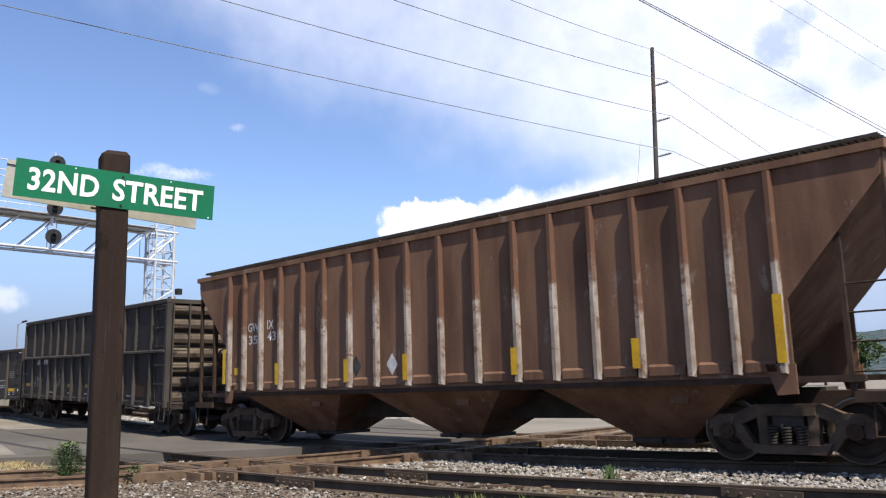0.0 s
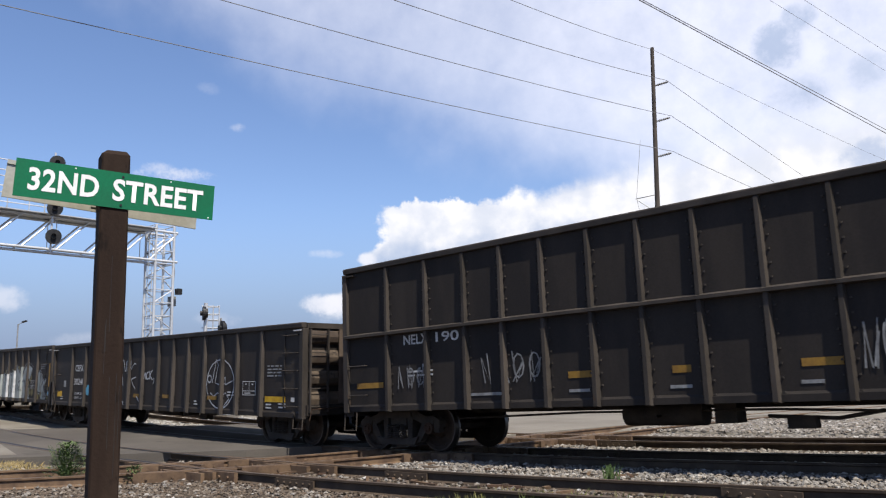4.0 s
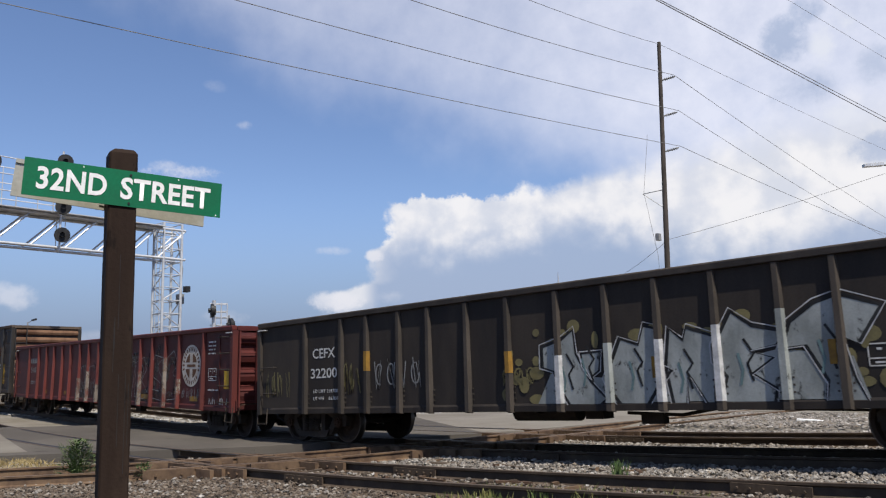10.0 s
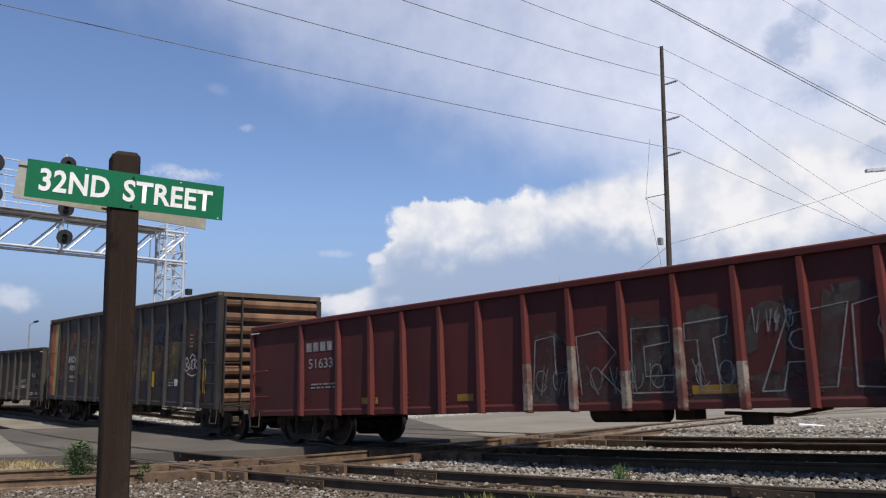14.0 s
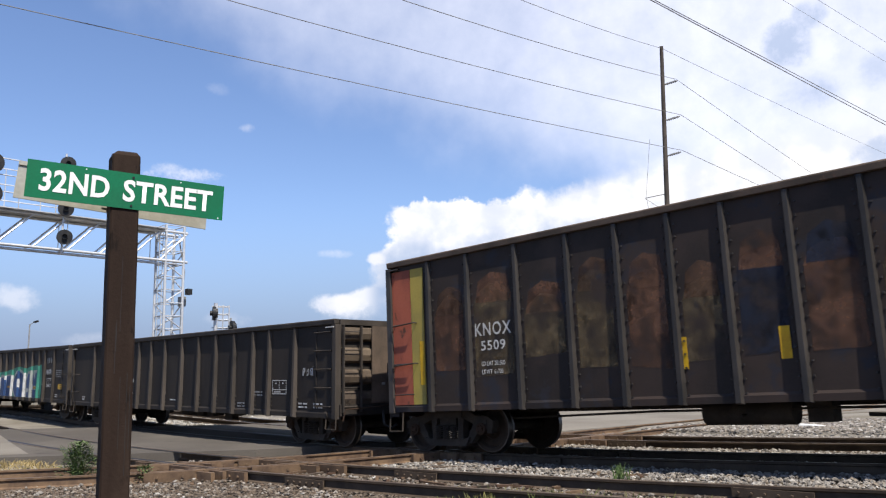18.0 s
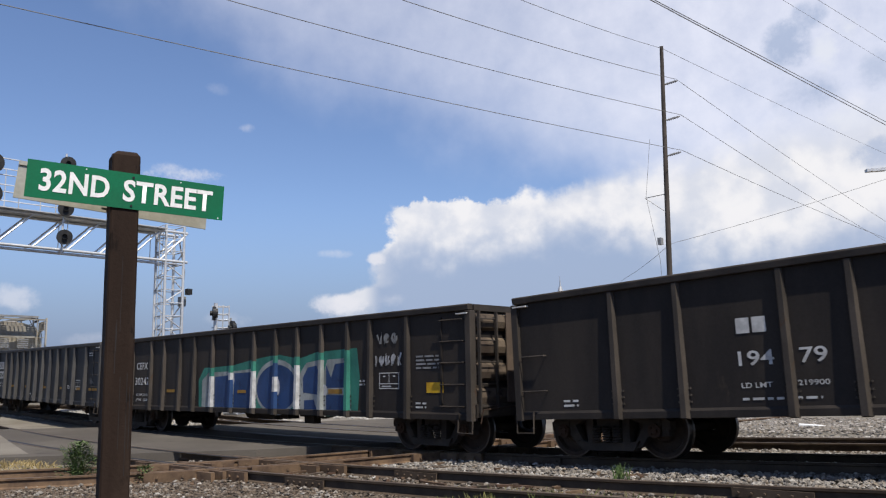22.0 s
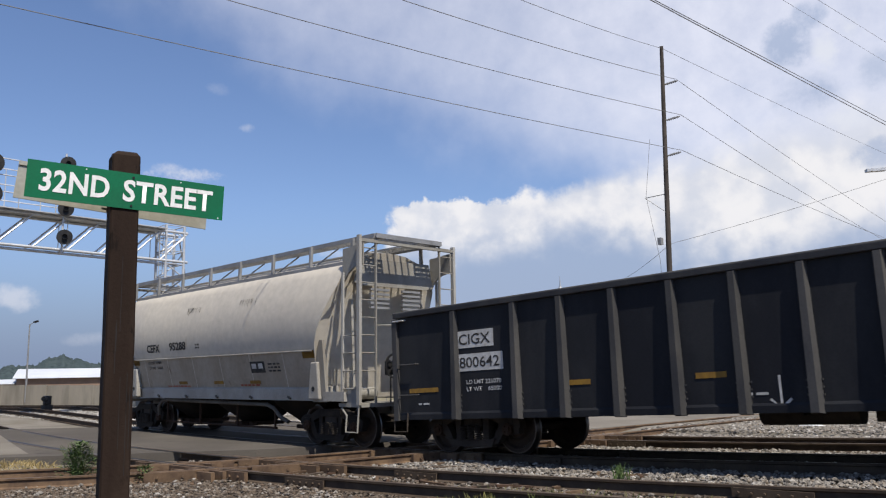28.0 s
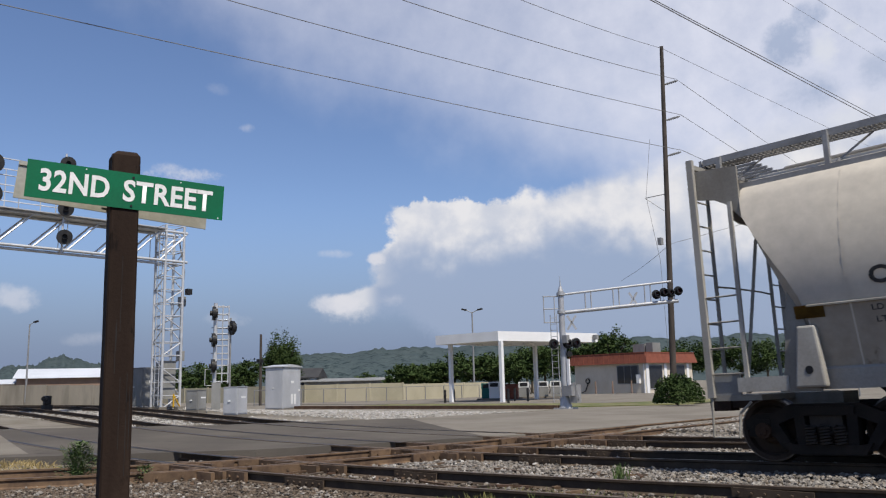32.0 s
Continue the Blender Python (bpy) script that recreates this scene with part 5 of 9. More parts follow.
    # end frames: upright corner posts, ladders, gussets under the roof walk
    for k in (-1, 1):
        for y in (-1.43, 1.43):
            j = 1 if y > 0 else -1
            part("corner_post", Shape().box(k * h - 0.05, k * h + 0.05, y - 0.035, y + 0.035, 0.95, 4.50), SILLWHITE, car)
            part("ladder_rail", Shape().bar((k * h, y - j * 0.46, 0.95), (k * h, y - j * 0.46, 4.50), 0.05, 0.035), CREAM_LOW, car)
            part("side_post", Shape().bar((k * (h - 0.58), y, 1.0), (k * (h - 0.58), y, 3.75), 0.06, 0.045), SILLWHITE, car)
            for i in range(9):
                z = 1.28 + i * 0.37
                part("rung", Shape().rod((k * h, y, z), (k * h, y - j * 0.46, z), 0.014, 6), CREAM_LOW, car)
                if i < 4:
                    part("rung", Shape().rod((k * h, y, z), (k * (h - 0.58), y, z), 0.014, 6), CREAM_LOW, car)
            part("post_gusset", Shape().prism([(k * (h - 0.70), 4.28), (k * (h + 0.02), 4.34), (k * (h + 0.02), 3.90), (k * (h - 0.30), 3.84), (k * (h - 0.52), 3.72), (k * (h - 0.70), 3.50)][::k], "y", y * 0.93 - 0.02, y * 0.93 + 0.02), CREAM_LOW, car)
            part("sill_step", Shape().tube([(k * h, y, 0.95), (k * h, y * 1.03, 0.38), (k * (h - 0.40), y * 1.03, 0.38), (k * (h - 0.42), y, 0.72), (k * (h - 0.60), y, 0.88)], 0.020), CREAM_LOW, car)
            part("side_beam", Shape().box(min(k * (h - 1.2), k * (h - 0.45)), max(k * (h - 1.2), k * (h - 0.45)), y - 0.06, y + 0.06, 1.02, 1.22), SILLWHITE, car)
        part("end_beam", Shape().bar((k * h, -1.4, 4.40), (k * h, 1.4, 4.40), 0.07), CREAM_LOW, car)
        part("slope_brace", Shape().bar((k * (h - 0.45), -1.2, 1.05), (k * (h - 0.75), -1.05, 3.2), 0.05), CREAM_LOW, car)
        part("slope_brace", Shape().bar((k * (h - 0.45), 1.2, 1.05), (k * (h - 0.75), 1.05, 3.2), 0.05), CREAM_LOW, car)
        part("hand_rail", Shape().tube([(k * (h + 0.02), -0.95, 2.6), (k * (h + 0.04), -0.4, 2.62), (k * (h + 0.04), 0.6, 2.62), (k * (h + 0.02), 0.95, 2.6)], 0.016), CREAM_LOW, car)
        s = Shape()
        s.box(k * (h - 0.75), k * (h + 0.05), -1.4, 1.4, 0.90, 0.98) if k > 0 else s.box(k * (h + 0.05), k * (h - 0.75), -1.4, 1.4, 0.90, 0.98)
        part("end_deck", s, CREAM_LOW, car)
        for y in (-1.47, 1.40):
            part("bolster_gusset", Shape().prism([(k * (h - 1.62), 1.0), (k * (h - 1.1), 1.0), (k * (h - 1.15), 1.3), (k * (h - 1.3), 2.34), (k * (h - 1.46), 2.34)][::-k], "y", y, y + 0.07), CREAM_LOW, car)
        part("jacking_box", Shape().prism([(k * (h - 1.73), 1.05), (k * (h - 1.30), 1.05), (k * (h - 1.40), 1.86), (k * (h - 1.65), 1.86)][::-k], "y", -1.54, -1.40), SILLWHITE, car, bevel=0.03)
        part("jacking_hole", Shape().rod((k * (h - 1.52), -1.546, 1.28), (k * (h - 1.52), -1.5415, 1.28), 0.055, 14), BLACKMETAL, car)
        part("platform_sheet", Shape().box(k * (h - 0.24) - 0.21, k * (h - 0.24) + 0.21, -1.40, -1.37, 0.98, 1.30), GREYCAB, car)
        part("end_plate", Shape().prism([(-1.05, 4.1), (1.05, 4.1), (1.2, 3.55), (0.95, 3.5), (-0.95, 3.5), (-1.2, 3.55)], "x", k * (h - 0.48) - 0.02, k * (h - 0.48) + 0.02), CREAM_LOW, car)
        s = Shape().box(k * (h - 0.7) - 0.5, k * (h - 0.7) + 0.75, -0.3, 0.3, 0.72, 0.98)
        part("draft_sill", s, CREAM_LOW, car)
        part("coupler", COUPLER_MESH, None, car, "rusty knuckle coupler", pose(k * (h + 0.3), 0, 0.87, 0, 0, 0 if k > 0 else 180))
    for y0, y1 in ((-0.75, -0.2), (0.2, 0.75)):
        for i in range(5):
            part("end_slat", Shape().box(h - 0.5, h - 0.44, y0, y1, 3.0 + i * 0.1, 3.05 + i * 0.1), GREYPOST, car)
    # welds between the sheets of the shell
    for x in (-4.1, -2.6, -1.1, 0.4, 1.9, 3.4):
        v = []
        for z in np.linspace(1.2, 3.9, 12):
            v += [(x - 0.012, -skin(z) - 0.004, z), (x + 0.012, -skin(z) - 0.004, z)]
        part("weld_seam", Shape().add(v, [(2 * i, 2 * i + 1, 2 * i + 3, 2 * i + 2) for i in range(11)]), CREAM, car)
    brake_wheel(car, h + 0.06, -0.5, 1.75, BLACKMETAL)
    s = Shape().rod((h - 0.5, -1.38, 1.18), (h - 0.5, -0.6, 1.18), 0.13, 12)
    part("air_reservoir", s, CREAM_LOW, car, smooth=40)
    for x in (-3.0, 0.0, 3.0):
        # rounded outlet cones
        v, f = [], []
        for z, rx, ry in ((1.1, 1.35, 1.18), (0.85, 1.12, 0.98), (0.6, 0.72, 0.66), (0.4, 0.42, 0.42)):
            v += [(x + rx * math.copysign(abs(math.cos(q)) ** 0.7, math.cos(q)), ry * math.copysign(abs(math.sin(q)) ** 0.7, math.sin(q)), z) for q in np.linspace(0, 2 * math.pi, 25)[:-1]]
        for k in range(3):
            f += [(k * 24 + q, (k + 1) * 24 + q, (k + 1) * 24 + (q + 1) % 24, k * 24 + (q + 1) % 24) for q in range(24)]
        f.append(tuple(range(95, 71, -1)))
        bay = part("outlet_hopper", Shape().add(v, f), TRUCK_DARK, car, smooth=50)
        part("outlet_gate", Shape().box(x - 0.45, x + 0.45, -0.5, 0.5, 0.3, 0.395).rod((x + 0.2, -0.7, 0.35), (x + 0.2, -0.5, 0.35), 0.06, 8), TRUCK_RUST, bay)
    s = Shape().tube([(-3.85, -1.1, 0.5), (-3.68, -1.2, 0.78), (-3.5, -1.2, 0.92), (-3.2, -1.2, 0.97), (2.3, -1.2, 0.90), (2.6, -1.2, 0.82), (2.85, -1.15, 0.6), (3.1, -1.1, 0.5)], 0.05, 10)
    part("side_pipe", s, DULLPIPE, car, smooth=50)
    s = Shape().tube([(-3.2, -1.1, 0.34), (2.6, -1.1, 0.34)], 0.03)
    for x in (-3.2, -1.2, 0.8, 2.6):
        s.bar((x, -1.15, 0.32), (x, -1.15, 0.92), 0.04)
    part("discharge_pipe", s, TRUCK_RUST, car)
    for x in (-h + 1.47, h - 1.47):
        bogie(car, x, FRAME_DARK)
    car["trucks"] = h - 1.47
    return car


def raise_body(car, k, z0=1.0):
    """Lift the upper body of a car a little."""
    done = set()
    for ob in car.children:
        me = ob.data
        if me.name in done or ob.name.startswith(("truck", "coupler")):
            continue
        done.add(me.name)
        n = len(me.vertices)
        co = np.empty(n * 3)
        me.vertices.foreach_get("co", co)
        co = co.reshape(-1, 3)
        zz = co[:, 2] + ob.location.z
        co[:, 2] += np.maximum(zz - z0, 0) * k
        me.vertices.foreach_set("co", co.ravel())
        me.update()


# --- the consist, front to rear ---
c1 = settle(covered_hopper_brown(), 73.6)
for x, z, h in ((-6.97, 1.85, 0.84), (-4.76, 1.61, 0.48), (-2.29, 1.60, 0.48), (-0.49, 1.61, 0.5), (2.24, 1.61, 0.46), (4.65, 1.63, 0.46), (6.9, 1.86, 0.93)):
    tag_plate(c1, x, z, 0.13, h, YELLOW, y=-1.588)
tag_plate(c1, -6.59, 1.72, 0.16, 0.17, YELLOW, y=-1.477)
for txt, x, z, w in (("GW", -6.1, 2.64, 0.46), ("IX", -5.3, 2.66, 0.27), ("35", -6.06, 2.34, 0.36), ("43", -5.29, 2.39, 0.34)):
    lettering(txt, x, -1.478, z, 0.21, STENCIL, c1, w, label="faded white stencil")
for x, m in ((-0.97, STENCIL), (-2.08, BLACKTEXT)):
    part("placard", Shape().add([(x, -1.479, 1.47), (x + 0.17, -1.479, 1.68), (x, -1.479, 1.90), (x - 0.17, -1.479, 1.68)], [(0, 1, 2, 3)]), m, c1, "diamond placard")

c2 = settle(gondola("tall black high-sided gondola with a middle side rail", 14.2, GREYBLACK, BLACK_RIB, (-5.82, -4.72, -3.72, -2.83, -1.92, -0.96, -0.03, 0.92, 1.91, 2.9, 3.89, 4.83, 6.04), 3.85, 0.82, mid=2.38, end_bars=7, rib_w=0.12, inset=1.06, style="ladder"), 56.36)
lettering("NELX", -5.38, FACE - 0.002, 2.1, 0.19, STENCIL, c2, 0.68)
lettering("190", -4.5, FACE - 0.002, 2.1, 0.19, STENCIL, c2, 0.6)
for x, w in ((-1.22, 0.56), (0.53, 0.3), (2.55, 0.54), (-6.4, 0.8)):
    tag_plate(c2, x, 1.34, w, 0.11, ORANGE)
tag_plate(c2, 5.45, 1.33, 1.0, 0.55, TRUCK_RUST, "repair_plate")
for x, w in ((-3.3, 1.5), (-1.3, 0.8), (0.5, 0.7), (2.4, 0.6), (4.4, 0.8)):
    tag_plate(c2, x, 1.08, w * 0.5, 0.05, FADED, "scuff")
stencil_bars(c2, -5.3, 1.55, 0.7, 2)
scrawl(c2, 3.05, 3.7, 1.15, 1.95, 5, FADED, 11)
scrawl(c2, -3.4, -2.0, 1.2, 1.9, 4, FADED, 12)
scrawl(c2, -5.6, -4.8, 1.2, 1.75, 3, FADED, 13)

c3 = settle(gondola("black steel gondola with chalk graffiti and a blue patch", 16.2, BLACK, BLACK_RIB, top=2.80), 40.07)
lettering("CEFX", -6.05, FACE - 0.002, 1.84, 0.22, STENCIL, c3, 0.75)
lettering("30240", -6.12, FACE - 0.002, 1.38, 0.22, STENCIL, c3, 0.94)
lettering("LD LMT 220600", -6.02, FACE - 0.002, 1.05, 0.075, STENCIL, c3, 0.86)
lettering("LT WT    65400", -6.02, FACE - 0.002, 0.91, 0.075, STENCIL, c3, 0.86)
part("graffiti", Shape().patch([(-5.15, 1.1), (-4.85, 1.36), (-4.28, 1.52), (-3.62, 1.47), (-3.24, 1.33), (-3.28, 1.21), (-3.7, 1.22), (-3.88, 1.0), (-3.97, 0.72), (-4.3, 0.72), (-4.4, 1.05), (-4.8, 1.04)], FACE - 0.003), SKYPAINT, c3, "light blue painted patch")
rib_paint(c3, -4.2, 0.8, 1.55, SKYPAINT)
def drawn(car, strokes, w, material, label, y=0.006):
    """Spray-can lines, each a stroke of its own, running over the stakes."""
    for i, pts in enumerate(strokes):
        part("graffiti", Shape().stroke(rounded_line(pts), w, FACE - y - 0.0003 * i), material, car, label)


def rounded_line(pts, n=5):
    """A smooth curve through the points."""
    if len(pts) < 3:
        return pts
    q = [pts[0], *pts, pts[-1]]
    out = []
    for a, b, c, d in zip(q, q[1:], q[2:], q[3:]):
        for k in range(n):
            u = k / n
            out.append(tuple(0.5 * (2 * b[i] + (c[i] - a[i]) * u + (2 * a[i] - 5 * b[i] + 4 * c[i] - d[i]) * u * u + (3 * b[i] - a[i] - 3 * c[i] + d[i]) * u ** 3) for i in (0, 1)))
    return out + [pts[-1]]


drawn(c3, [[(-3.59, 2.08), (-3.74, 1.91), (-3.71, 1.67), (-3.51, 1.53), (-3.31, 1.63), (-3.22, 1.8), (-3.38, 1.72), (-3.4, 1.59)], [(-3.44, 2.14), (-3.29, 1.98), (-3.14, 1.95), (-3.0, 1.99), (-2.93, 2.2), (-3.05, 2.1)],
           [(-3.22, 1.8), (-3.32, 1.5), (-3.43, 1.25), (-3.61, 1.08)], [(-2.93, 1.77), (-2.83, 1.48)], [(-2.82, 1.98), (-2.75, 1.66)], [(-2.68, 1.15), (-2.47, 1.0), (-2.3, 0.65)]], 0.032, CHALK, "looping chalk-white scrawl")
drawn(c3, [[(-2.37, 2.05), (-2.42, 1.86), (-2.26, 1.71), (-2.3, 1.52), (-2.45, 1.27), (-2.2, 1.25), (-1.99, 1.06), (-1.93, 0.92), (-2.19, 0.77), (-2.3, 0.82), (-1.86, 0.88), (-1.81, 0.69)], [(-2.16, 2.1), (-2.03, 2.1), (-1.96, 1.84), (-1.86, 1.37)],
           [(-1.96, 2.09), (-1.86, 2.13), (-1.7, 1.79), (-1.63, 2.1), (-1.6, 1.83), (-1.44, 1.3), (-1.32, 1.01)], [(-1.31, 2.12), (-1.29, 1.86), (-1.09, 2.01), (-0.93, 2.01)]], 0.032, CHALK, "looping chalk-white scrawl", 0.0085)
drawn(c3, [[(-0.91, 1.62), (-1.16, 1.57), (-1.22, 1.53), (-1.09, 1.39), (-0.92, 1.27)], [(-0.82, 1.05), (-0.61, 0.89), (-0.44, 0.83), (-0.5, 0.72)]], 0.032, CHALK, "looping chalk-white scrawl", 0.0105)
drawn(c3, [[(-1.59, 2.08), (-1.5, 2.19), (-1.37, 2.19)]], 0.05, TEALDULL, "dull teal curl of paint", 0.0115)
drawn(c3, [[(-0.37, 1.78), (-0.51, 1.73), (-0.53, 1.59), (-0.43, 1.53), (-0.34, 1.59), (-0.37, 1.65), (-0.44, 1.64)], [(-0.34, 1.55), (-0.26, 1.74), (-0.18, 1.54)], [(-0.03, 1.77), (-0.16, 1.7), (-0.13, 1.56), (0.04, 1.59)],
           [(0.05, 1.79), (0.07, 1.55)], [(0.24, 1.82), (0.1, 1.68), (0.26, 1.53)], [(0.35, 1.6), (0.37, 1.49), (0.31, 1.42)]], 0.035, CHALK, "chalk-white hand-drawn letters", 0.006)
s = Shape().stroke(arc(4.32, 1.42, 0.72, 0.62, 0, 360), 0.03, FACE - 0.004).stroke(arc(3.75, 1.55, 0.1, 0.09, 0, 360), 0.03, FACE - 0.004)
s.stroke([(3.9, 1.45), (4.1, 2.05), (4.2, 1.9), (4.05, 1.45), (4.3, 1.4)], 0.03, FACE - 0.004).stroke(arc(4.45, 1.5, 0.13, 0.1, 0, 330), 0.03, FACE - 0.004).stroke([(4.58, 1.6), (4.6, 1.4), (4.95, 1.5)], 0.03, FACE - 0.004)
s.stroke([(3.8, 1.2), (4.0, 1.1), (4.2, 1.2), (4.4, 1.12), (4.6, 1.2), (4.8, 1.05), (4.5, 0.85)], 0.025, FACE - 0.004)
part("graffiti", s, CHALK, c3, "round chalk-white face scrawl")
frame_box(c3, 5.46, 1.15, 0.62, 0.34)
for x, w, h, m in ((6.95, 0.88, 0.13, YELLOW), (1.16, 0.4, 0.1, ORANGE), (-0.86, 0.38, 0.11, ORANGE), (-7.5, 0.45, 0.19, YELLOW), (-3.78, 0.46, 0.09, ORANGE), (3.9, 0.5, 0.1, ORANGE)):
    tag_plate(c3, x, 1.07, w, h, m)
tag_plate(c3, 7.7, 1.07, 0.14, 0.1, STENCIL)
tag_plate(c3, -7.02, 1.42, 0.22, 0.22, FADED, "notice")
stencil_bars(c3, 6.6, 1.82, 0.62, 4, FADED)
stencil_bars(c3, 6.55, 0.93, 0.25, 2), stencil_bars(c3, 7.1, 0.95, 0.3, 2), stencil_bars(c3, -7.4, 0.95, 0.3, 2), stencil_bars(c3, 4.7, 1.2, 0.35, 2), stencil_bars(c3, 2.9, 0.95, 0.2, 2)

c4 = settle(gondola("black steel gondola covered in silver graffiti", 16.15, BLACK, BLACK_RIB, top=2.83), 23.0)
lettering("CEFX", -6.05, FACE - 0.002, 1.88, 0.22, STENCIL, c4, 0.78)
lettering("32200", -6.12, FACE - 0.002, 1.44, 0.22, STENCIL, c4, 0.92)
lettering("LD LMT 219700", -6.04, FACE - 0.002, 1.12, 0.075, STENCIL, c4, 0.86)
lettering("LT WT    66300", -6.04, FACE - 0.002, 0.96, 0.075, STENCIL, c4, 0.86)
rng = random.Random(31)
for _ in range(64):
    x = rng.uniform(-0.6, 7.7)
    part("graffiti", Shape().patch(arc(x, rng.uniform(0.85, 1.75 + 0.5 * math.sin((x + 1) * 0.5)), rng.uniform(0.06, 0.17), rng.uniform(0.05, 0.15), 0, 330, 10), FACE - 0.002 - 0.0001 * _), OLIVE, c4, "olive spray blotch")
part("graffiti", Shape().patch([(0.2, 0.8), (5.5, 0.8), (5.35, 1.35), (4.4, 1.5), (3.4, 1.3), (2.4, 1.35), (1.5, 1.2), (0.5, 1.3)], FACE - 0.0105), SILVERPAINT, c4, "patchy silver graffiti ground")


def silver_letter(i, poly):
    """One silver letter: its fill, a black edge, a pale line round it and some shading."""
    part("graffiti", Shape().patch(poly, FACE - 0.0120 - 0.0002 * i), SILVERPAINT, c4, "silver graffiti letter")
    part("graffiti", Shape().stroke(poly + poly[:1], 0.06, FACE - 0.0145 - 0.0002 * i), BLACKPAINT, c4, "black graffiti outline")
    u, w = sum(p[0] for p in poly) / len(poly), sum(p[1] for p in poly) / len(poly)
    part("graffiti", Shape().stroke([(u + (p[0] - u) * 1.1, w + (p[1] - w) * 1.09) for p in poly + poly[:1]], 0.018, FACE - 0.0165 - 0.0002 * i), CHALK, c4, "thin pale graffiti outline")
    part("graffiti", Shape().stroke([(u - 0.06, w + 0.3), (u + 0.07, w + 0.08), (u - 0.03, w - 0.05), (u + 0.04, w - 0.3)], 0.04, FACE - 0.0172), BLACKPAINT, c4)
    part("graffiti", Shape().stroke([(u - 0.16, w + 0.1), (u - 0.1, w - 0.15), (u - 0.15, w - 0.35)], 0.04, FACE - 0.0174), TEALDULL, c4, "pale teal graffiti shading")


silver_letter(0, [(0.33, 1.39), (0.34, 1.76), (0.75, 1.87), (1.0, 2.01), (1.04, 1.6), (1.29, 1.16), (1.58, 0.87), (1.43, 0.75), (0.86, 0.76), (0.68, 1.03), (0.57, 1.32)])
silver_letter(1, [(1.11, 1.62), (1.51, 1.63), (1.47, 1.31), (1.29, 1.2), (1.15, 1.38)])
silver_letter(2, [(1.58, 1.2), (1.88, 1.8), (2.2, 1.69), (2.3, 1.98), (2.56, 1.91), (2.56, 1.36), (2.74, 1.27), (2.5, 1.02), (2.3, 0.75), (1.84, 0.76), (1.65, 0.98)])
silver_letter(3, [(2.65, 1.32), (2.74, 1.89), (2.97, 1.71), (3.03, 1.9), (3.5, 1.72), (3.41, 0.75), (3.27, 0.76), (3.0, 1.23), (2.97, 0.75), (2.74, 0.75)])
silver_letter(4, [(3.44, 1.6), (3.74, 2.07), (4.04, 1.85), (4.47, 1.74), (4.37, 1.54), (3.99, 1.48), (4.31, 1.38), (3.99, 1.17), (4.31, 0.95), (4.26, 0.75), (3.5, 0.76), (3.61, 1.14), (3.44, 1.35)])
silver_letter(5, [(4.42, 1.48), (4.57, 1.86), (4.91, 2.09), (5.24, 2.18), (5.75, 1.98), (5.43, 1.5), (5.24, 1.6), (5.34, 1.12), (5.48, 0.75), (4.96, 0.75), (5.0, 1.04), (4.76, 1.51)])
silver_letter(6, [(6.45, 1.07), (6.47, 1.84), (6.72, 1.85), (7.03, 1.67), (7.08, 1.44), (6.85, 1.22), (6.81, 1.03)])
silver_letter(7, [(6.85, 1.22), (7.08, 1.48), (7.46, 1.58), (7.3, 1.1), (7.53, 0.91), (7.48, 0.76), (6.85, 0.78), (6.99, 0.99)])
for r, m, y in ((0.14, BLACKPAINT, 0.018), (0.1, SILVERPAINT, 0.0185), (0.05, SKYPAINT, 0.019)):
    part("graffiti", Shape().patch(arc(7.75, 1.03, r, r, 0, 345, 16), FACE - y), m, c4)
for x, z in ((2.47, 1.33), (5.1, 1.42)):
    tag_plate(c4, x, z, 0.1, 0.33, ORANGE, y=FACE - 0.02)
for x, z1 in ((0.68, 1.6), (1.65, 1.75), (2.56, 1.75), (3.5, 1.9), (4.45, 2.05)):
    rib_paint(c4, x, 0.8, z1, CHALK if x in (0.68, 2.56, 3.5) else SILVERPAINT)
for x, z0, z1 in ((-4.2, 1.54, 1.95), (-0.4, 1.35, 1.73)):
    rib_paint(c4, x, z0, z1, ORANGE)
tag_plate(c4, 7.97, 1.72, 0.12, 0.9, ORANGE, y=-1.585)
frame_box(c4, 5.52, 1.2, 0.57, 0.3)
scrawl(c4, -7.9, -6.9, 1.0, 1.7, 4, OLIVE, 41, 0.03), scrawl(c4, -5.0, -4.4, 1.0, 1.9, 3, OLIVE, 42, 0.03), scrawl(c4, -4.0, -2.6, 1.1, 1.8, 4, FADED, 43, 0.03), scrawl(c4, -0.6, 0.2, 1.1, 1.5, 3, OLIVE, 44, 0.03)
stencil_bars(c4, 6.75, 2.1, 0.62, 3, FADED)

c5 = settle(gondola("long faded red gondola with a round white emblem", 20.4, RED, RED_RIB, [x + 0.1 for x in (-8.32, -6.98, -5.91, -4.92, -3.87, -2.88, -1.8, -0.85, 0.15, 1.1, 2.05, 3.0, 3.98, 4.9, 5.88, 6.84, 8.41)], 2.85, 0.69, rib_d=0.11, ends=RED, inset=1.54, style="barred"), 3.6)
bare_red = set(c5.children)
disc, cross = Shape(), Shape()
cx0, cz0, r0 = 7.62, 1.86, 0.60
disc.patch(arc(cx0, cz0, r0, r0 * 0.95, 0, 352, 44), FACE - 0.003)
for k in range(4):
    a0 = k * 90
    cross.patch([(cx0 + 0.09 * (1 if k in (0, 3) else -1), cz0 + 0.09 * (1 if k < 2 else -1))] + arc(cx0, cz0, 0.36, 0.34, a0 + 15, a0 + 75, 8), FACE - 0.006)
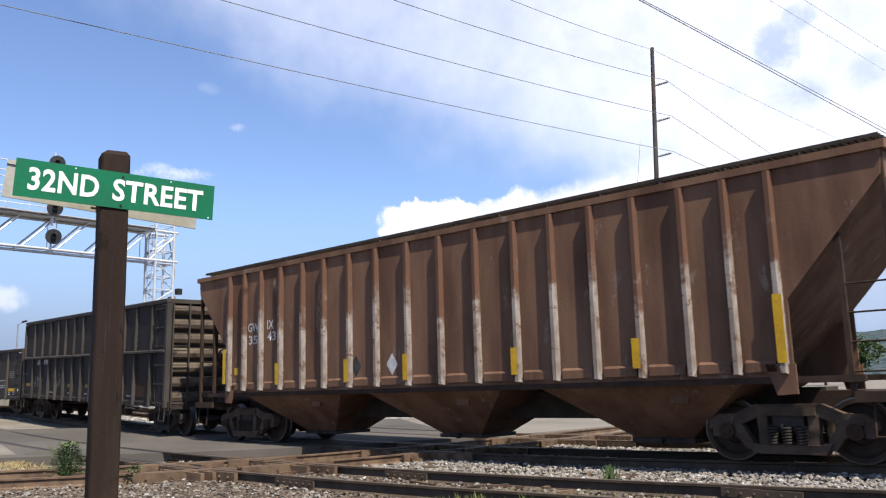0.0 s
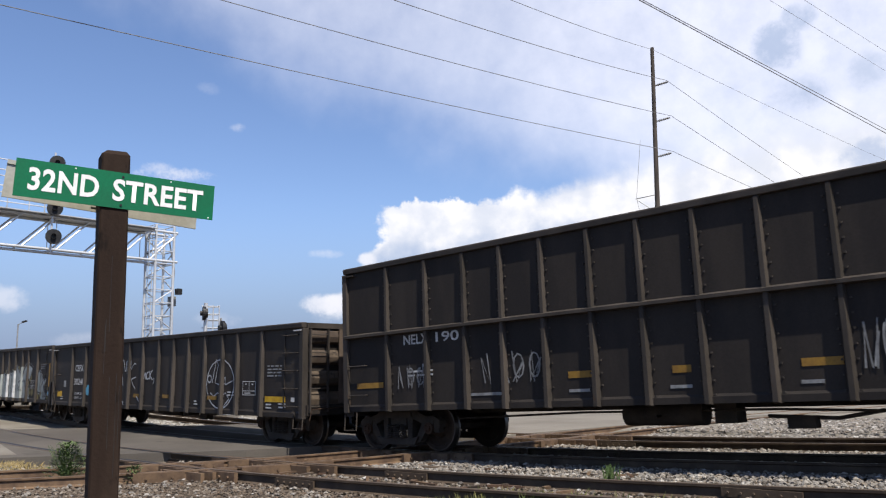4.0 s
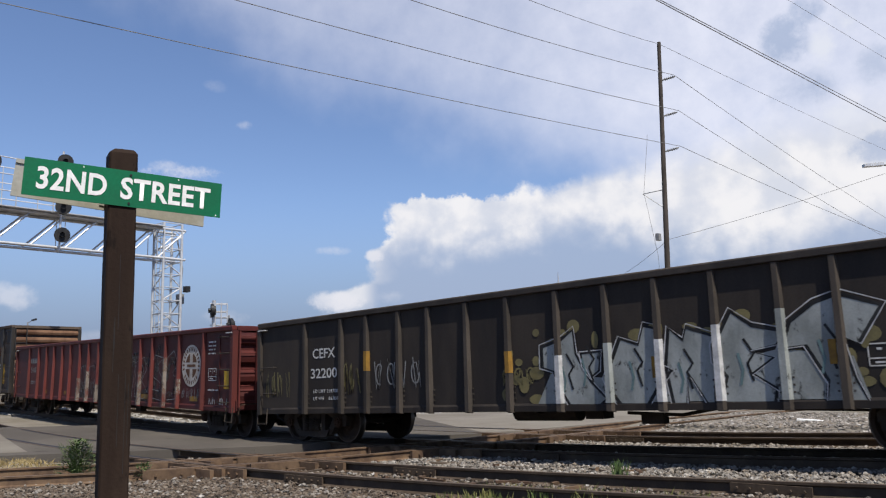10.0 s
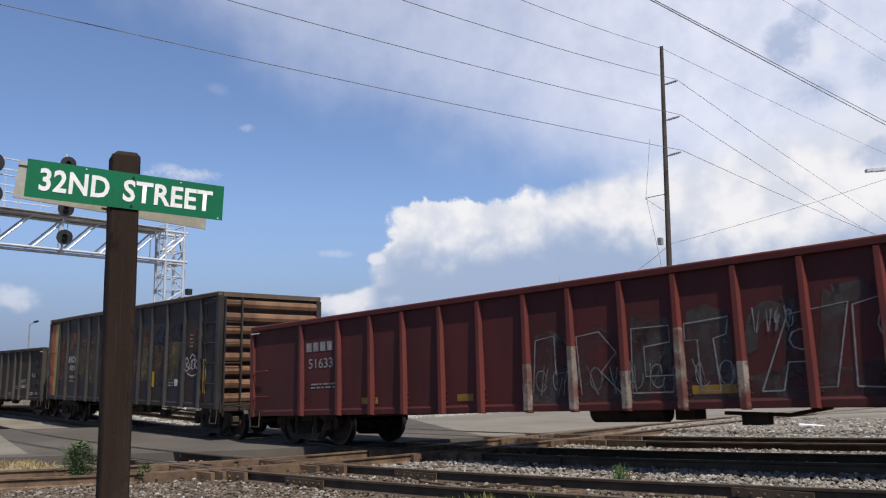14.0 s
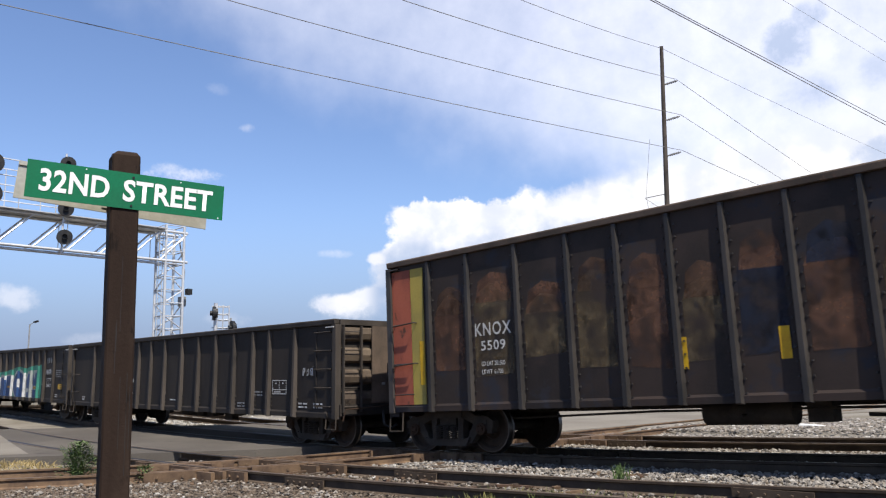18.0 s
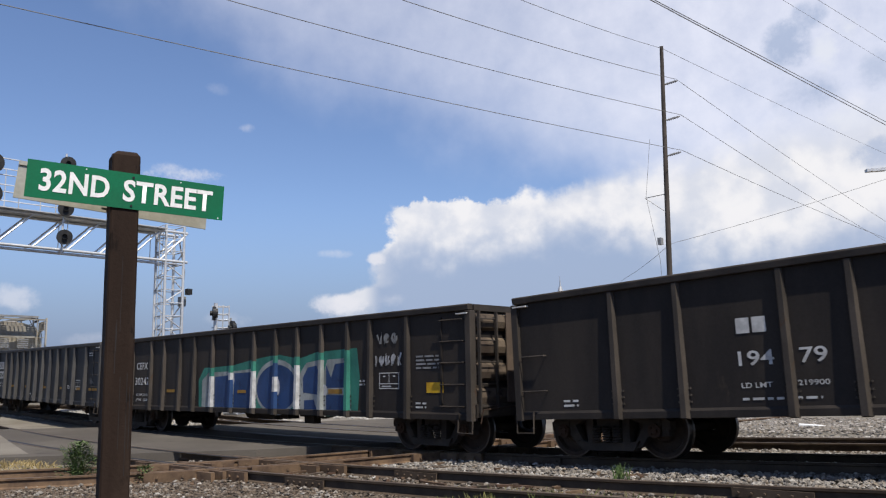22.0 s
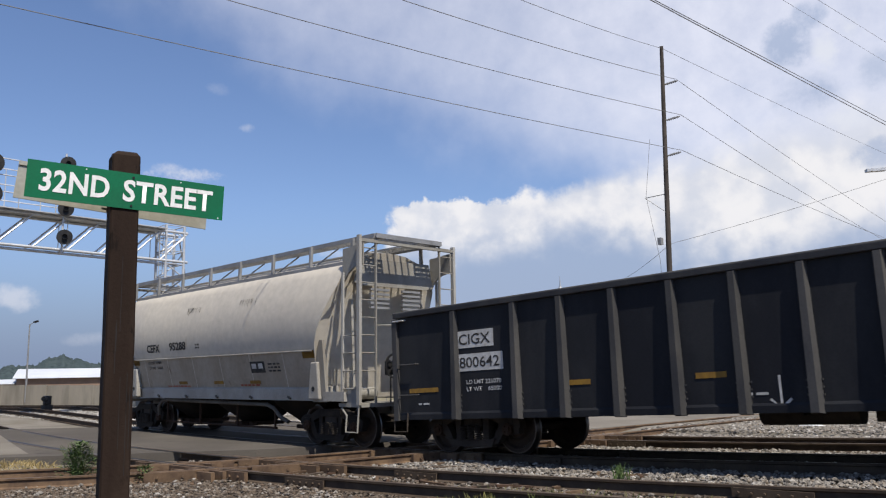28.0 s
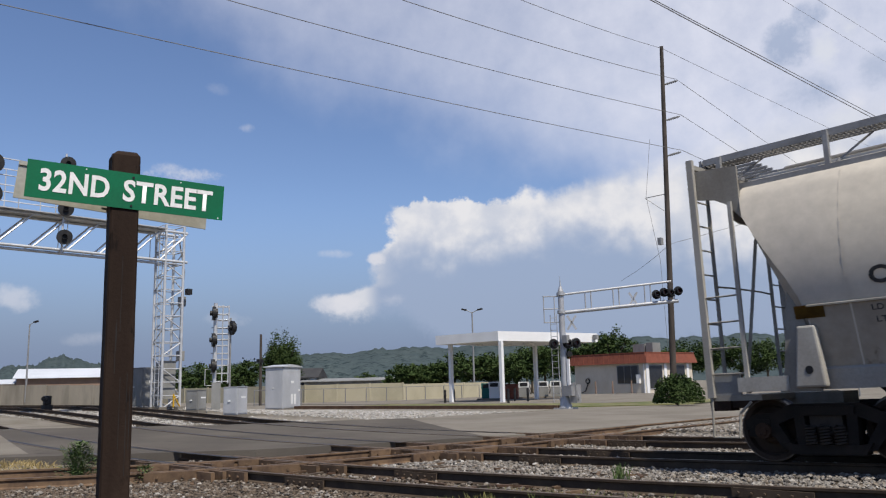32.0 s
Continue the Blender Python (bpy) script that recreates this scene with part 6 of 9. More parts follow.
for k in range(26):
    if k % 9 != 8:
        a = radians(k * 360 / 26 + 95)
        u = Vector((math.cos(a), math.sin(a)))
        w = Vector((-u.y, u.x))
        q = [u * 0.43 + w * 0.026, u * 0.43 - w * 0.026, u * 0.54 - w * 0.03, u * 0.54 + w * 0.03]
        cross.patch([(cx0 + p.x, cz0 + p.y * 0.95) for p in q], FACE - 0.006)
cross.patch([(cx0 - 0.27, cz0 - 0.035), (cx0 + 0.27, cz0 - 0.035), (cx0 + 0.27, cz0 + 0.035), (cx0 - 0.27, cz0 + 0.035)], FACE - 0.007)
part("emblem", disc, EMBLEM, c5, "round weathered white emblem")
part("emblem_lettering", cross, BROWN, c5, "dull red-brown marks of the emblem")
lettering("516331", -8.08, FACE - 0.002, 1.72, 0.22, FADED, c5, 1.02, label="faded stencilled number")
for x, z, w in ((-8.15, 2.1, 1.0),):
    s = Shape()
    for k in range(4):
        s.patch([(x + k * w / 4, z), (x + (k + 0.75) * w / 4, z), (x + (k + 0.75) * w / 4, z + 0.2), (x + k * w / 4, z + 0.2)], FACE - 0.003)
    part("stencil_block", s, FADED, c5)
stencil_bars(c5, -8.0, 1.35, 0.9, 2, FADED), stencil_bars(c5, 8.67, 2.45, 0.42, 4, STENCIL, 0.1), stencil_bars(c5, 8.7, 1.2, 0.65, 1)
frame_box(c5, 8.69, 1.46, 0.47, 0.32)
tag_plate(c5, 9.74, 1.48, 0.26, 0.45, YELLOW)
for x, w in ((7.82, 0.48), (4.45, 0.7), (1.6, 0.7), (-6.0, 0.5), (-3.3, 0.4)):
    tag_plate(c5, x, 0.97, w, 0.13, ORANGE)
scrawl(c5, 8.75, 9.82, 0.84, 1.03, 7, CHALK, 51, 0.035)
scrawl(c5, 6.95, 8.3, 0.95, 1.3, 8, FADED, 52, 0.016)
ASH = overcoat("worn_grey_graffiti_coat", (0.088, 0.078, 0.072))
SCRAPED = overcoat("scraped_pale_paint", (0.30, 0.26, 0.22))
rng = random.Random(53)
for k, (x0, x1) in enumerate(((-1.7, -0.9), (-0.75, 0.05), (0.2, 1.0), (1.15, 1.95), (2.1, 2.9), (3.05, 3.9), (4.0, 4.8), (4.95, 5.8), (5.95, 6.75))):
    z1 = 1.95 + 0.045 * k + rng.uniform(-0.12, 0.1)
    c, w = (x0 + x1) / 2, x1 - x0
    part("graffiti", Shape().patch([(x0, 0.82), (x1, 0.82), (x1, 1.18 + rng.uniform(-0.1, 0.1)), (c + w * 0.2, 1.25), (x0, 1.12)], FACE - 0.0020), ASH, c5, "faded grey graffiti ground")
    if k < 4:
        part("graffiti", Shape().patch([(x0 + 0.04, 1.1), (x1 - 0.06, 1.1), (x1 - 0.02, z1 - 0.1), (c, z1 + 0.1), (x0 + 0.1, z1)], FACE - 0.0026), ASH, c5, "faded grey graffiti letter")
    elif k % 2:
        part("graffiti", Shape().patch([(x0, 1.1), (x0 + 0.26, 1.1), (x0 + 0.52, z1), (x0 + 0.2, z1 + 0.15)], FACE - 0.0026), ASH, c5, "leaning stroke of a grey graffiti letter")
        part("graffiti", Shape().patch([(x0 + 0.3, z1 + 0.2), (x1, z1 + 0.22), (x1, z1 - 0.06), (x0 + 0.34, z1 - 0.06)], FACE - 0.0030), ASH, c5, "bar of a grey graffiti letter")
    else:
        part("graffiti", Shape().patch(arc(c, 1.62, w * 0.48, 0.55, 20, 200, 12) + arc(c, 1.62, w * 0.24, 0.3, 200, 20, 12), FACE - 0.0026), ASH, c5, "curved grey graffiti letter")
        part("graffiti", Shape().patch([(x1 - 0.26, 1.05), (x1, 1.05), (x1, z1), (x1 - 0.22, z1)], FACE - 0.0030), ASH, c5, "upright stroke of a grey graffiti letter")
for x, z1 in ((-1.8, 1.5), (-0.85, 1.75), (0.15, 1.3), (1.1, 1.9), (2.05, 1.35), (3.98, 1.75), (5.88, 2.1), (6.84, 1.5)):
    rib_paint(c5, x, 0.72, z1, SCRAPED, w=0.15, d0=0.112)
# letters drawn as pale outlines
for k, pts in enumerate(([(2.3, 0.92), (2.75, 1.95), (3.55, 2.05), (3.3, 0.95), (3.0, 0.95), (2.98, 1.3), (2.7, 1.3), (2.6, 0.92), (2.3, 0.92)], arc(2.9, 1.6, 0.16, 0.14, 0, 360, 8), [(3.55, 0.95), (3.6, 2.0), (4.25, 2.15), (4.45, 1.75), (4.1, 1.45), (4.55, 1.1), (4.3, 0.9), (3.55, 0.95)],
                         arc(4.05, 1.72, 0.17, 0.2, 0, 360, 10), [(5.75, 2.1), (5.1, 2.2), (4.75, 1.85), (5.0, 1.55), (5.5, 1.4), (5.45, 1.15), (4.8, 1.2), (4.75, 0.95), (5.6, 0.88), (5.85, 1.35), (5.45, 1.7), (5.3, 1.9), (5.75, 2.1)],
                         [(5.95, 0.9), (6.0, 2.1), (6.45, 2.3), (6.75, 1.9), (6.35, 1.65), (6.75, 1.5), (6.72, 0.95), (5.95, 0.9)], [(-1.7, 0.95), (-1.6, 1.9), (-1.2, 1.95), (-1.2, 1.3), (-0.9, 1.35), (-0.95, 0.95)], [(-0.7, 0.95), (-0.75, 1.9), (-0.3, 1.95), (0.0, 1.6), (-0.3, 1.3), (0.05, 0.95)],
                         [(0.25, 0.95), (0.3, 1.95), (0.95, 1.95), (0.95, 1.7), (0.5, 1.65), (0.5, 1.2), (1.0, 1.2), (0.95, 0.95), (0.25, 0.95)], [(1.2, 1.95), (1.9, 2.0), (1.85, 1.75), (1.65, 1.7), (1.7, 0.95), (1.4, 0.95), (1.4, 1.7), (1.2, 1.7), (1.2, 1.95)])):
    part("graffiti", Shape().stroke(pts, 0.020, FACE - 0.008 - 0.0003 * k), FADED, c5, "pale graffiti letter outline")
scrawl(c5, 2.25, 2.85, 1.7, 2.1, 4, FADED, 55, 0.018), scrawl(c5, -1.7, 2.0, 0.9, 1.5, 10, FADED, 56, 0.012)

for ob in set(c5.children) - bare_red:
    ob.location.x += 0.1

c6 = settle(gondola("tall mottled dark brown high-sided gondola with a red and yellow end", 14.5, MOTTLED, DARK_RIB, (-6.13, -5.1, -3.92, -2.8, -1.83, -0.88, 0.0, 0.95, 1.93, 2.85, 3.97, 5.17, 6.2), 3.86, 0.81, end_bars=8, rib_w=0.13, rib_d=0.09, chord=ENDBROWN, ends=BROWN, inset=1.08, style="ladder"), -15.5)
COATS = (overcoat("worn_ochre_coat", (0.195, 0.145, 0.083)), overcoat("worn_brown_coat", (0.180, 0.095, 0.060)), overcoat("worn_blue_black_coat", (0.034, 0.041, 0.063)), overcoat("worn_umber_coat", (0.135, 0.078, 0.050)))
rng = random.Random(64)
_bays = (-6.13, -5.1, -3.92, -2.8, -1.83, -0.88, 0.0, 0.95, 1.93, 2.85, 3.97, 5.17, 6.2)
for i, (a, b) in enumerate(zip(_bays, _bays[1:])):
    lo, hi = 1.55 + rng.uniform(-0.15, 0.2), 2.75 + rng.uniform(-0.1, 0.3)
    main = (1, 0, 0, 0, 1, 0, 2, 1, 0, 3, 0, 3)[i]
    a, b = a + 0.13, b - 0.13
    w = b - a
    part("old_paint", Shape().patch([(a, lo), (b, lo + rng.uniform(-0.08, 0.08)), (b - 0.02, hi - 0.15), (b - w * 0.2, hi), (a + w * 0.45, hi + rng.uniform(-0.04, 0.1)), (a + w * 0.12, hi - 0.1), (a, hi - 0.3)], FACE - 0.0005), COATS[main], c6, "worn patch of an older coat of paint")
    part("old_paint", Shape().patch([(a + w * 0.05, hi - 0.28), (b, hi - 0.30), (b - w * 0.08, hi + 0.18), (a + w * 0.5, hi + 0.27), (a + w * 0.15, hi + 0.12)], FACE - 0.0009), COATS[(3, 1, 1, 3, 1, 3, 1, 2, 1, 2, 2, 1)[i]], c6, "rusty rounded patch of old paint")
part("end_panel", Shape().box(-7.24, -6.65, -1.53, -1.513, 0.95, 3.64), REDPANEL, c6, "faded orange-red painted end panel")
part("end_stripe", Shape().box(-6.64, -6.29, -1.53, -1.513, 0.95, 3.64), MUSTARD, c6, "mustard yellow vertical stripe")
tag_plate(c6, -6.36, 1.75, 0.12, 0.85, YELLOW, y=-1.532)
for z in (1.75, 2.55):
    part("grab_iron", Shape().tube([(-7.1, -1.52, z), (-7.1, -1.62, z - 0.03), (-6.5, -1.62, z), (-6.5, -1.52, z)], 0.014), BLACK_RIB, c6)
lettering("KNOX", -4.96, FACE - 0.002, 2.15, 0.24, STENCIL, c6, 0.86, spacing=1.15)
lettering("5509", -4.83, FACE - 0.002, 1.88, 0.18, STENCIL, c6, 0.58, spacing=1.1)
lettering("LD LMT 201300", -4.83, FACE - 0.002, 1.6, 0.085, STENCIL, c6, 0.55)
lettering("LT WT  61700", -4.83, FACE - 0.002, 1.45, 0.085, STENCIL, c6, 0.5)
for x, z, h in ((-0.82, 1.57, 0.48), (0.72, 1.62, 0.45), (3.01, 1.56, 0.46), (6.45, 1.65, 0.91)):
    tag_plate(c6, x, z, 0.15, h, YELLOW)
tag_plate(c6, 4.66, 1.47, 0.2, 0.19, STENCIL, "notice")
drawn(c6, [[(5.25, 1.8), (5.3, 2.15), (5.45, 2.05), (5.32, 1.95), (5.5, 1.85), (5.3, 1.78)], [(5.5, 2.0), (5.52, 1.85), (5.62, 1.9), (5.64, 2.05)], [(5.7, 2.1), (5.68, 1.85), (5.78, 1.86)], [(5.62, 2.05), (5.84, 2.12)], [(5.85, 1.85), (5.84, 2.1), (5.98, 2.05), (5.86, 1.97), (6.02, 1.84)], [(5.4, 1.72), (5.7, 1.66), (5.95, 1.7)], [(5.55, 2.12), (5.7, 2.25), (5.88, 2.15)]], 0.028, STENCIL, "white hand-drawn tag")
stencil_bars(c6, 5.5, 2.75, 0.22, 4, FADED, 0.1), stencil_bars(c6, 4.1, 1.45, 0.4, 2, FADED)
c7 = settle(gondola("faded black steel gondola with white stencils", 16.1, GREYBLACK, BLACK_RIB, (-6.02, -4.85, -3.24, -2.32, -1.44, -0.48, 0.63, 1.64, 2.63, 3.61, 4.57, 5.33, 6.46), top=2.82), -32.45)
s = Shape()
for k in range(2):
    s.patch([(-3.95 + k * 0.24, 1.84), (-3.75 + k * 0.24, 1.84), (-3.75 + k * 0.24, 2.06), (-3.95 + k * 0.24, 2.06)], FACE - 0.003)
part("stencil_block", s, STENCIL, c7)
lettering("194", -3.96, FACE - 0.002, 1.38, 0.21, STENCIL, c7, 0.52)
lettering("179", -3.22, FACE - 0.002, 1.38, 0.21, STENCIL, c7, 0.5)
lettering("LD LMT", -3.95, FACE - 0.002, 1.07, 0.075, STENCIL, c7, 0.45), lettering("219900", -3.15, FACE - 0.002, 1.08, 0.075, STENCIL, c7, 0.42)
stencil_bars(c7, -3.95, 0.9, 1.1, 1)
frame_box(c7, 5.46, 1.17, 0.62, 0.33)
scrawl(c7, 6.75, 7.2, 1.57, 1.8, 3, STENCIL, 71, 0.025)
stencil_bars(c7, 6.6, 0.95, 0.35, 2), stencil_bars(c7, 7.2, 0.95, 0.35, 2), stencil_bars(c7, 4.6, 1.2, 0.4, 2, FADED), stencil_bars(c7, -7.1, 0.95, 0.3, 2), stencil_bars(c7, 3.8, 0.92, 0.35, 3, FADED), stencil_bars(c7, -0.1, 0.95, 0.35, 1)

c8 = settle(gondola("black steel gondola with blue and teal graffiti letters", 16.2, BLACK, BLACK_RIB, top=2.82), -49.68)
lettering("CEFX", -6.06, FACE - 0.002, 1.86, 0.21, STENCIL, c8, 0.76)
lettering("30242", -6.13, FACE - 0.002, 1.4, 0.22, STENCIL, c8, 0.94)
lettering("LD LMT 220600", -6.04, FACE - 0.002, 1.07, 0.075, STENCIL, c8, 0.8)
lettering("LT WT    65400", -6.04, FACE - 0.002, 0.92, 0.075, STENCIL, c8, 0.8)
halo = Shape()
halo.patch([(-2.1, 0.72), (-2.15, 1.5), (-1.85, 1.83), (-0.4, 1.86), (0.55, 1.98), (1.7, 2.08), (2.6, 1.95), (3.3, 2.08), (4.75, 2.12), (4.85, 1.5), (4.78, 0.74), (3.9, 0.66)], FACE - 0.0025)
part("graffiti", halo, TEALPAINT, c8, "teal graffiti halo")
for poly in ([(-1.95, 0.76), (-1.95, 1.5), (-1.6, 1.7), (-0.1, 1.72), (0.62, 1.76), (0.66, 0.74)], arc(1.66, 1.3, 0.95, 0.66, 0, 350, 26), [(2.62, 0.78), (2.62, 1.6), (2.9, 1.85), (3.4, 1.9), (3.58, 1.65), (3.7, 1.9), (4.5, 1.92), (4.55, 0.78)]):
    part("graffiti", Shape().patch(poly, FACE - 0.0040), SILVERPAINT, c8, "white graffiti backing")
for poly in ([(-1.25, 0.8), (-1.27, 1.58), (-0.5, 1.62), (-0.48, 0.8)], [(-0.3, 0.8), (-0.28, 1.66), (0.52, 1.68), (0.54, 0.8)], arc(1.66, 1.28, 0.86, 0.56, 0, 350, 26), [(2.78, 1.18), (2.76, 1.5), (2.95, 1.74), (3.3, 1.78), (3.42, 1.5), (3.4, 1.12)], [(2.82, 0.8), (2.82, 1.0), (3.2, 1.02), (3.3, 0.8)],
             [(3.66, 1.28), (3.66, 1.78), (3.84, 1.5), (3.98, 1.8), (4.4, 1.82), (4.4, 1.28)], [(3.66, 0.8), (3.66, 1.12), (4.4, 1.12), (4.4, 0.8)]):
    part("graffiti", Shape().patch(poly, FACE - 0.0060), BLUEPAINT, c8, "blue graffiti letter fill")
for u, w, a, b in ((1.66, 1.3, 0.16, 0.24), (-0.4, 1.5, 0.14, 0.14), (3.55, 1.22, 0.16, 0.14)):
    part("graffiti", Shape().patch(arc(u, w, a, b, 0, 345, 16), FACE - 0.0085), CHALK, c8, "white graffiti highlight")
for x, z0, z1, m in ((-1.38, 0.8, 1.6, CHALK), (-1.38, 1.6, 1.82, TEALPAINT), (-0.4, 0.8, 1.5, BLUEPAINT), (-0.4, 1.5, 1.68, CHALK), (-0.4, 1.68, 1.86, TEALPAINT), (0.68, 0.8, 1.7, CHALK), (0.68, 1.7, 1.94, TEALPAINT), (1.65, 0.8, 1.2, BLUEPAINT), (1.65, 1.2, 1.55, CHALK), (1.65, 1.55, 1.88, BLUEPAINT),
                     (1.65, 1.88, 2.05, TEALPAINT), (2.56, 0.8, 1.8, CHALK), (2.56, 1.8, 2.0, TEALPAINT), (3.5, 0.8, 1.9, SILVERPAINT), (3.5, 1.9, 2.06, TEALPAINT), (4.45, 0.8, 2.08, TEALPAINT)):
    rib_paint(c8, x, z0, z1, m)
for x, z, w, h, m in ((7.15, 1.27, 0.47, 0.2, YELLOW), (-7.56, 1.26, 0.45, 0.2, YELLOW), (-3.78, 1.22, 0.48, 0.08, ORANGE), (0.1, 1.2, 0.4, 0.08, ORANGE), (4.0, 1.2, 0.5, 0.1, ORANGE)):
    tag_plate(c8, x, z, w, h, m, y=FACE - 0.009 if -2 < x < 5 else None)
tag_plate(c8, -7.15, 1.44, 0.28, 0.2, FADED, "notice"), tag_plate(c8, -7.53, 1.1, 0.17, 0.1, STENCIL, "notice")
frame_box(c8, 5.49, 1.25, 0.62, 0.33)
scrawl(c8, 5.3, 6.23, 1.7, 1.99, 5, CHALK, 81, 0.045), scrawl(c8, 5.4, 6.1, 2.15, 2.42, 3, FADED, 82, 0.05), drawn(c8, [[(-7.36, 1.91), (-7.29, 1.58), (-7.04, 1.6)], [(-7.0, 1.93), (-7.0, 1.6)], [(-6.9, 1.6), (-6.87, 1.99)], [(-6.87, 1.99), (-6.71, 1.62)], [(-6.71, 1.62), (-6.66, 1.97)], [(-6.56, 2.0), (-6.57, 1.61)], [(-6.32, 1.98), (-6.56, 1.79)], [(-6.56, 1.79), (-6.39, 1.6)], [(-6.53, 1.54), (-7.24, 1.62), (-7.85, 1.41)]], 0.038, SKYDULL, "light blue sprayed letters")
stencil_bars(c8, 6.62, 1.86, 0.65, 4, FADED), stencil_bars(c8, 4.7, 1.4, 0.32, 2), stencil_bars(c8, -7.4, 0.95, 0.3, 2), stencil_bars(c8, 6.6, 0.95, 0.3, 2)

c9 = settle(gondola("dark blue-black steel gondola with white stencil boxes", 16.1, NAVY, NAVY_RIB, (-6.4, -4.93, -3.91, -2.87, -1.83, -0.83, 0.15, 1.13, 2.14, 3.18, 4.22, 5.23, 6.58), top=2.82, end_bars=4, rib_w=0.19, rib_d=0.13, ends=ENDBROWN, inset=1.6, style="open"), -66.9)
bare_navy = set(c9.children)
for txt, x, z, w, h in (("CIGX", -6.5, 2.0, 0.88, 0.26), ("800642", -6.5, 1.57, 1.08, 0.26)):
    part("stencil_panel", Shape().patch([(x - 0.03, z - 0.03), (x + w + 0.03, z - 0.03), (x + w + 0.03, z + h + 0.03), (x - 0.03, z + h + 0.03)], FACE - 0.003), STENCIL, c9, "white stencil box")
    lettering(txt, x + 0.05, FACE - 0.006, z + 0.03, h - 0.06, BLACKTEXT, c9, w - 0.1)
lettering("LD LMT 221070", -6.3, FACE - 0.002, 1.3, 0.08, STENCIL, c9, 0.85), lettering("LT WT    65000", -6.3, FACE - 0.002, 1.17, 0.08, STENCIL, c9, 0.85)
for x, w in ((-7.45, 0.8), (-3.78, 0.45), (-1.46, 0.48), (1.35, 0.46), (3.6, 0.45), (5.6, 0.4), (7.25, 0.95)):
    tag_plate(c9, x, 1.23, w, 0.085, ORANGE)
part("arrow", Shape().stroke([(-0.47, 1.18), (-0.47, 0.74), (-0.62, 0.86)], 0.035, FACE - 0.003).stroke([(-0.47, 0.74), (-0.33, 0.86)], 0.035, FACE - 0.003), STENCIL, c9, "white painted arrow")
frame_box(c9, 5.28, 1.2, 0.52, 0.34)
scrawl(c9, 6.8, 7.3, 1.38, 1.66, 3, FADED, 91, 0.03)
stencil_bars(c9, 6.67, 2.45, 0.45, 2), stencil_bars(c9, -7.6, 0.95, 0.3, 1), stencil_bars(c9, -1.0, 0.92, 0.4, 1), stencil_bars(c9, 4.3, 1.3, 0.3, 2)

for ob in set(c9.children) - bare_navy:
    ob.location.x += 0.15

c10 = settle(covered_hopper_white(), -82.4)
lettering("CEFX", -3.91, -1.527, 2.30, 0.23, BLACKTEXT, c10, 0.84, bold=0.035)
lettering("95288", -2.45, -1.527, 2.32, 0.23, BLACKTEXT, c10, 0.99, bold=0.035)
lettering("LD LMT 229800", -3.95, -1.5, 1.98, 0.075, BLACKTEXT, c10, 0.86), lettering("LT WT   56200", -3.92, -1.5, 1.83, 0.075, BLACKTEXT, c10, 0.86), stencil_on(c10, 2.6, 1.84, 0.52, 3, BLACKTEXT, -1.520)
part("stencil_panel", Shape().patch([(1.79, 1.66), (2.45, 1.66), (2.45, 1.93), (1.79, 1.93)], -1.519), BLACKTEXT, c10, "black stencil box")
part("stencil_marks", Shape().patch([(1.86, 1.76), (2.06, 1.76), (2.06, 1.88), (1.86, 1.88)], -1.522).patch([(2.16, 1.76), (2.36, 1.76), (2.36, 1.88), (2.16, 1.88)], -1.522), STENCIL, c10)
for x, z, w, h in ((4.38, 2.04, 0.47, 0.17), (-4.75, 2.04, 0.4, 0.17)):
    part("reflector", Shape().box(x - w / 2, x + w / 2, -1.535, -1.522, z - h / 2, z + h / 2), ORANGE, c10)
for x in (-1.97, 0.05, 1.88):
    part("reflector", Shape().patch([(x - 0.25, 1.40), (x + 0.25, 1.40), (x + 0.25, 1.48), (x - 0.25, 1.48)], -1.482), ORANGE, c10)
stencil_on(c10, -2.95, 1.33, 1.35, 2, REDPANEL, -1.466), stencil_on(c10, 1.15, 1.35, 0.95, 1, REDPANEL, -1.466), stencil_on(c10, -0.9, 2.42, 0.22, 2, BLACKTEXT, -1.527)
rng = random.Random(101)
for x0, x1, z in ((-1.5, -0.7, 3.45), (1.4, 2.2, 3.47)):
    s = Shape()
    for k in range(16):
        x = rng.uniform(x0, x1)
        l = rng.uniform(0.04, 0.2)
        y = -skin(z) - 0.012
        y2 = -skin(z - l) - 0.012
        s.add([(x, y, z), (x + 0.016, y, z), (x + 0.01, y2, z - l), (x, y2, z - l)], [(0, 1, 2, 3)])
    tagged(part("drip_stain", s, BLACKTEXT, c10, "dark dripping stains"), "dark dripping stains", kind="stuff")

# the markings follow the curve of the shell
for ob in list(c10.children):
    if ob.name.startswith(("lettering", "stencil", "reflector")):
        ob.location.x += 0.1
        off = ob.location.copy()
        lift = {"l": 0.010, "r": 0.014}.get(ob.name[0], 0.009) + (0.004 if "marks" in ob.name else 0)
        for v in ob.data.vertices:
            v.co.y = -skin(v.co.z + off.z) - lift - off.y
raise_body(c1, 0.022)
raise_body(c10, 0.03)

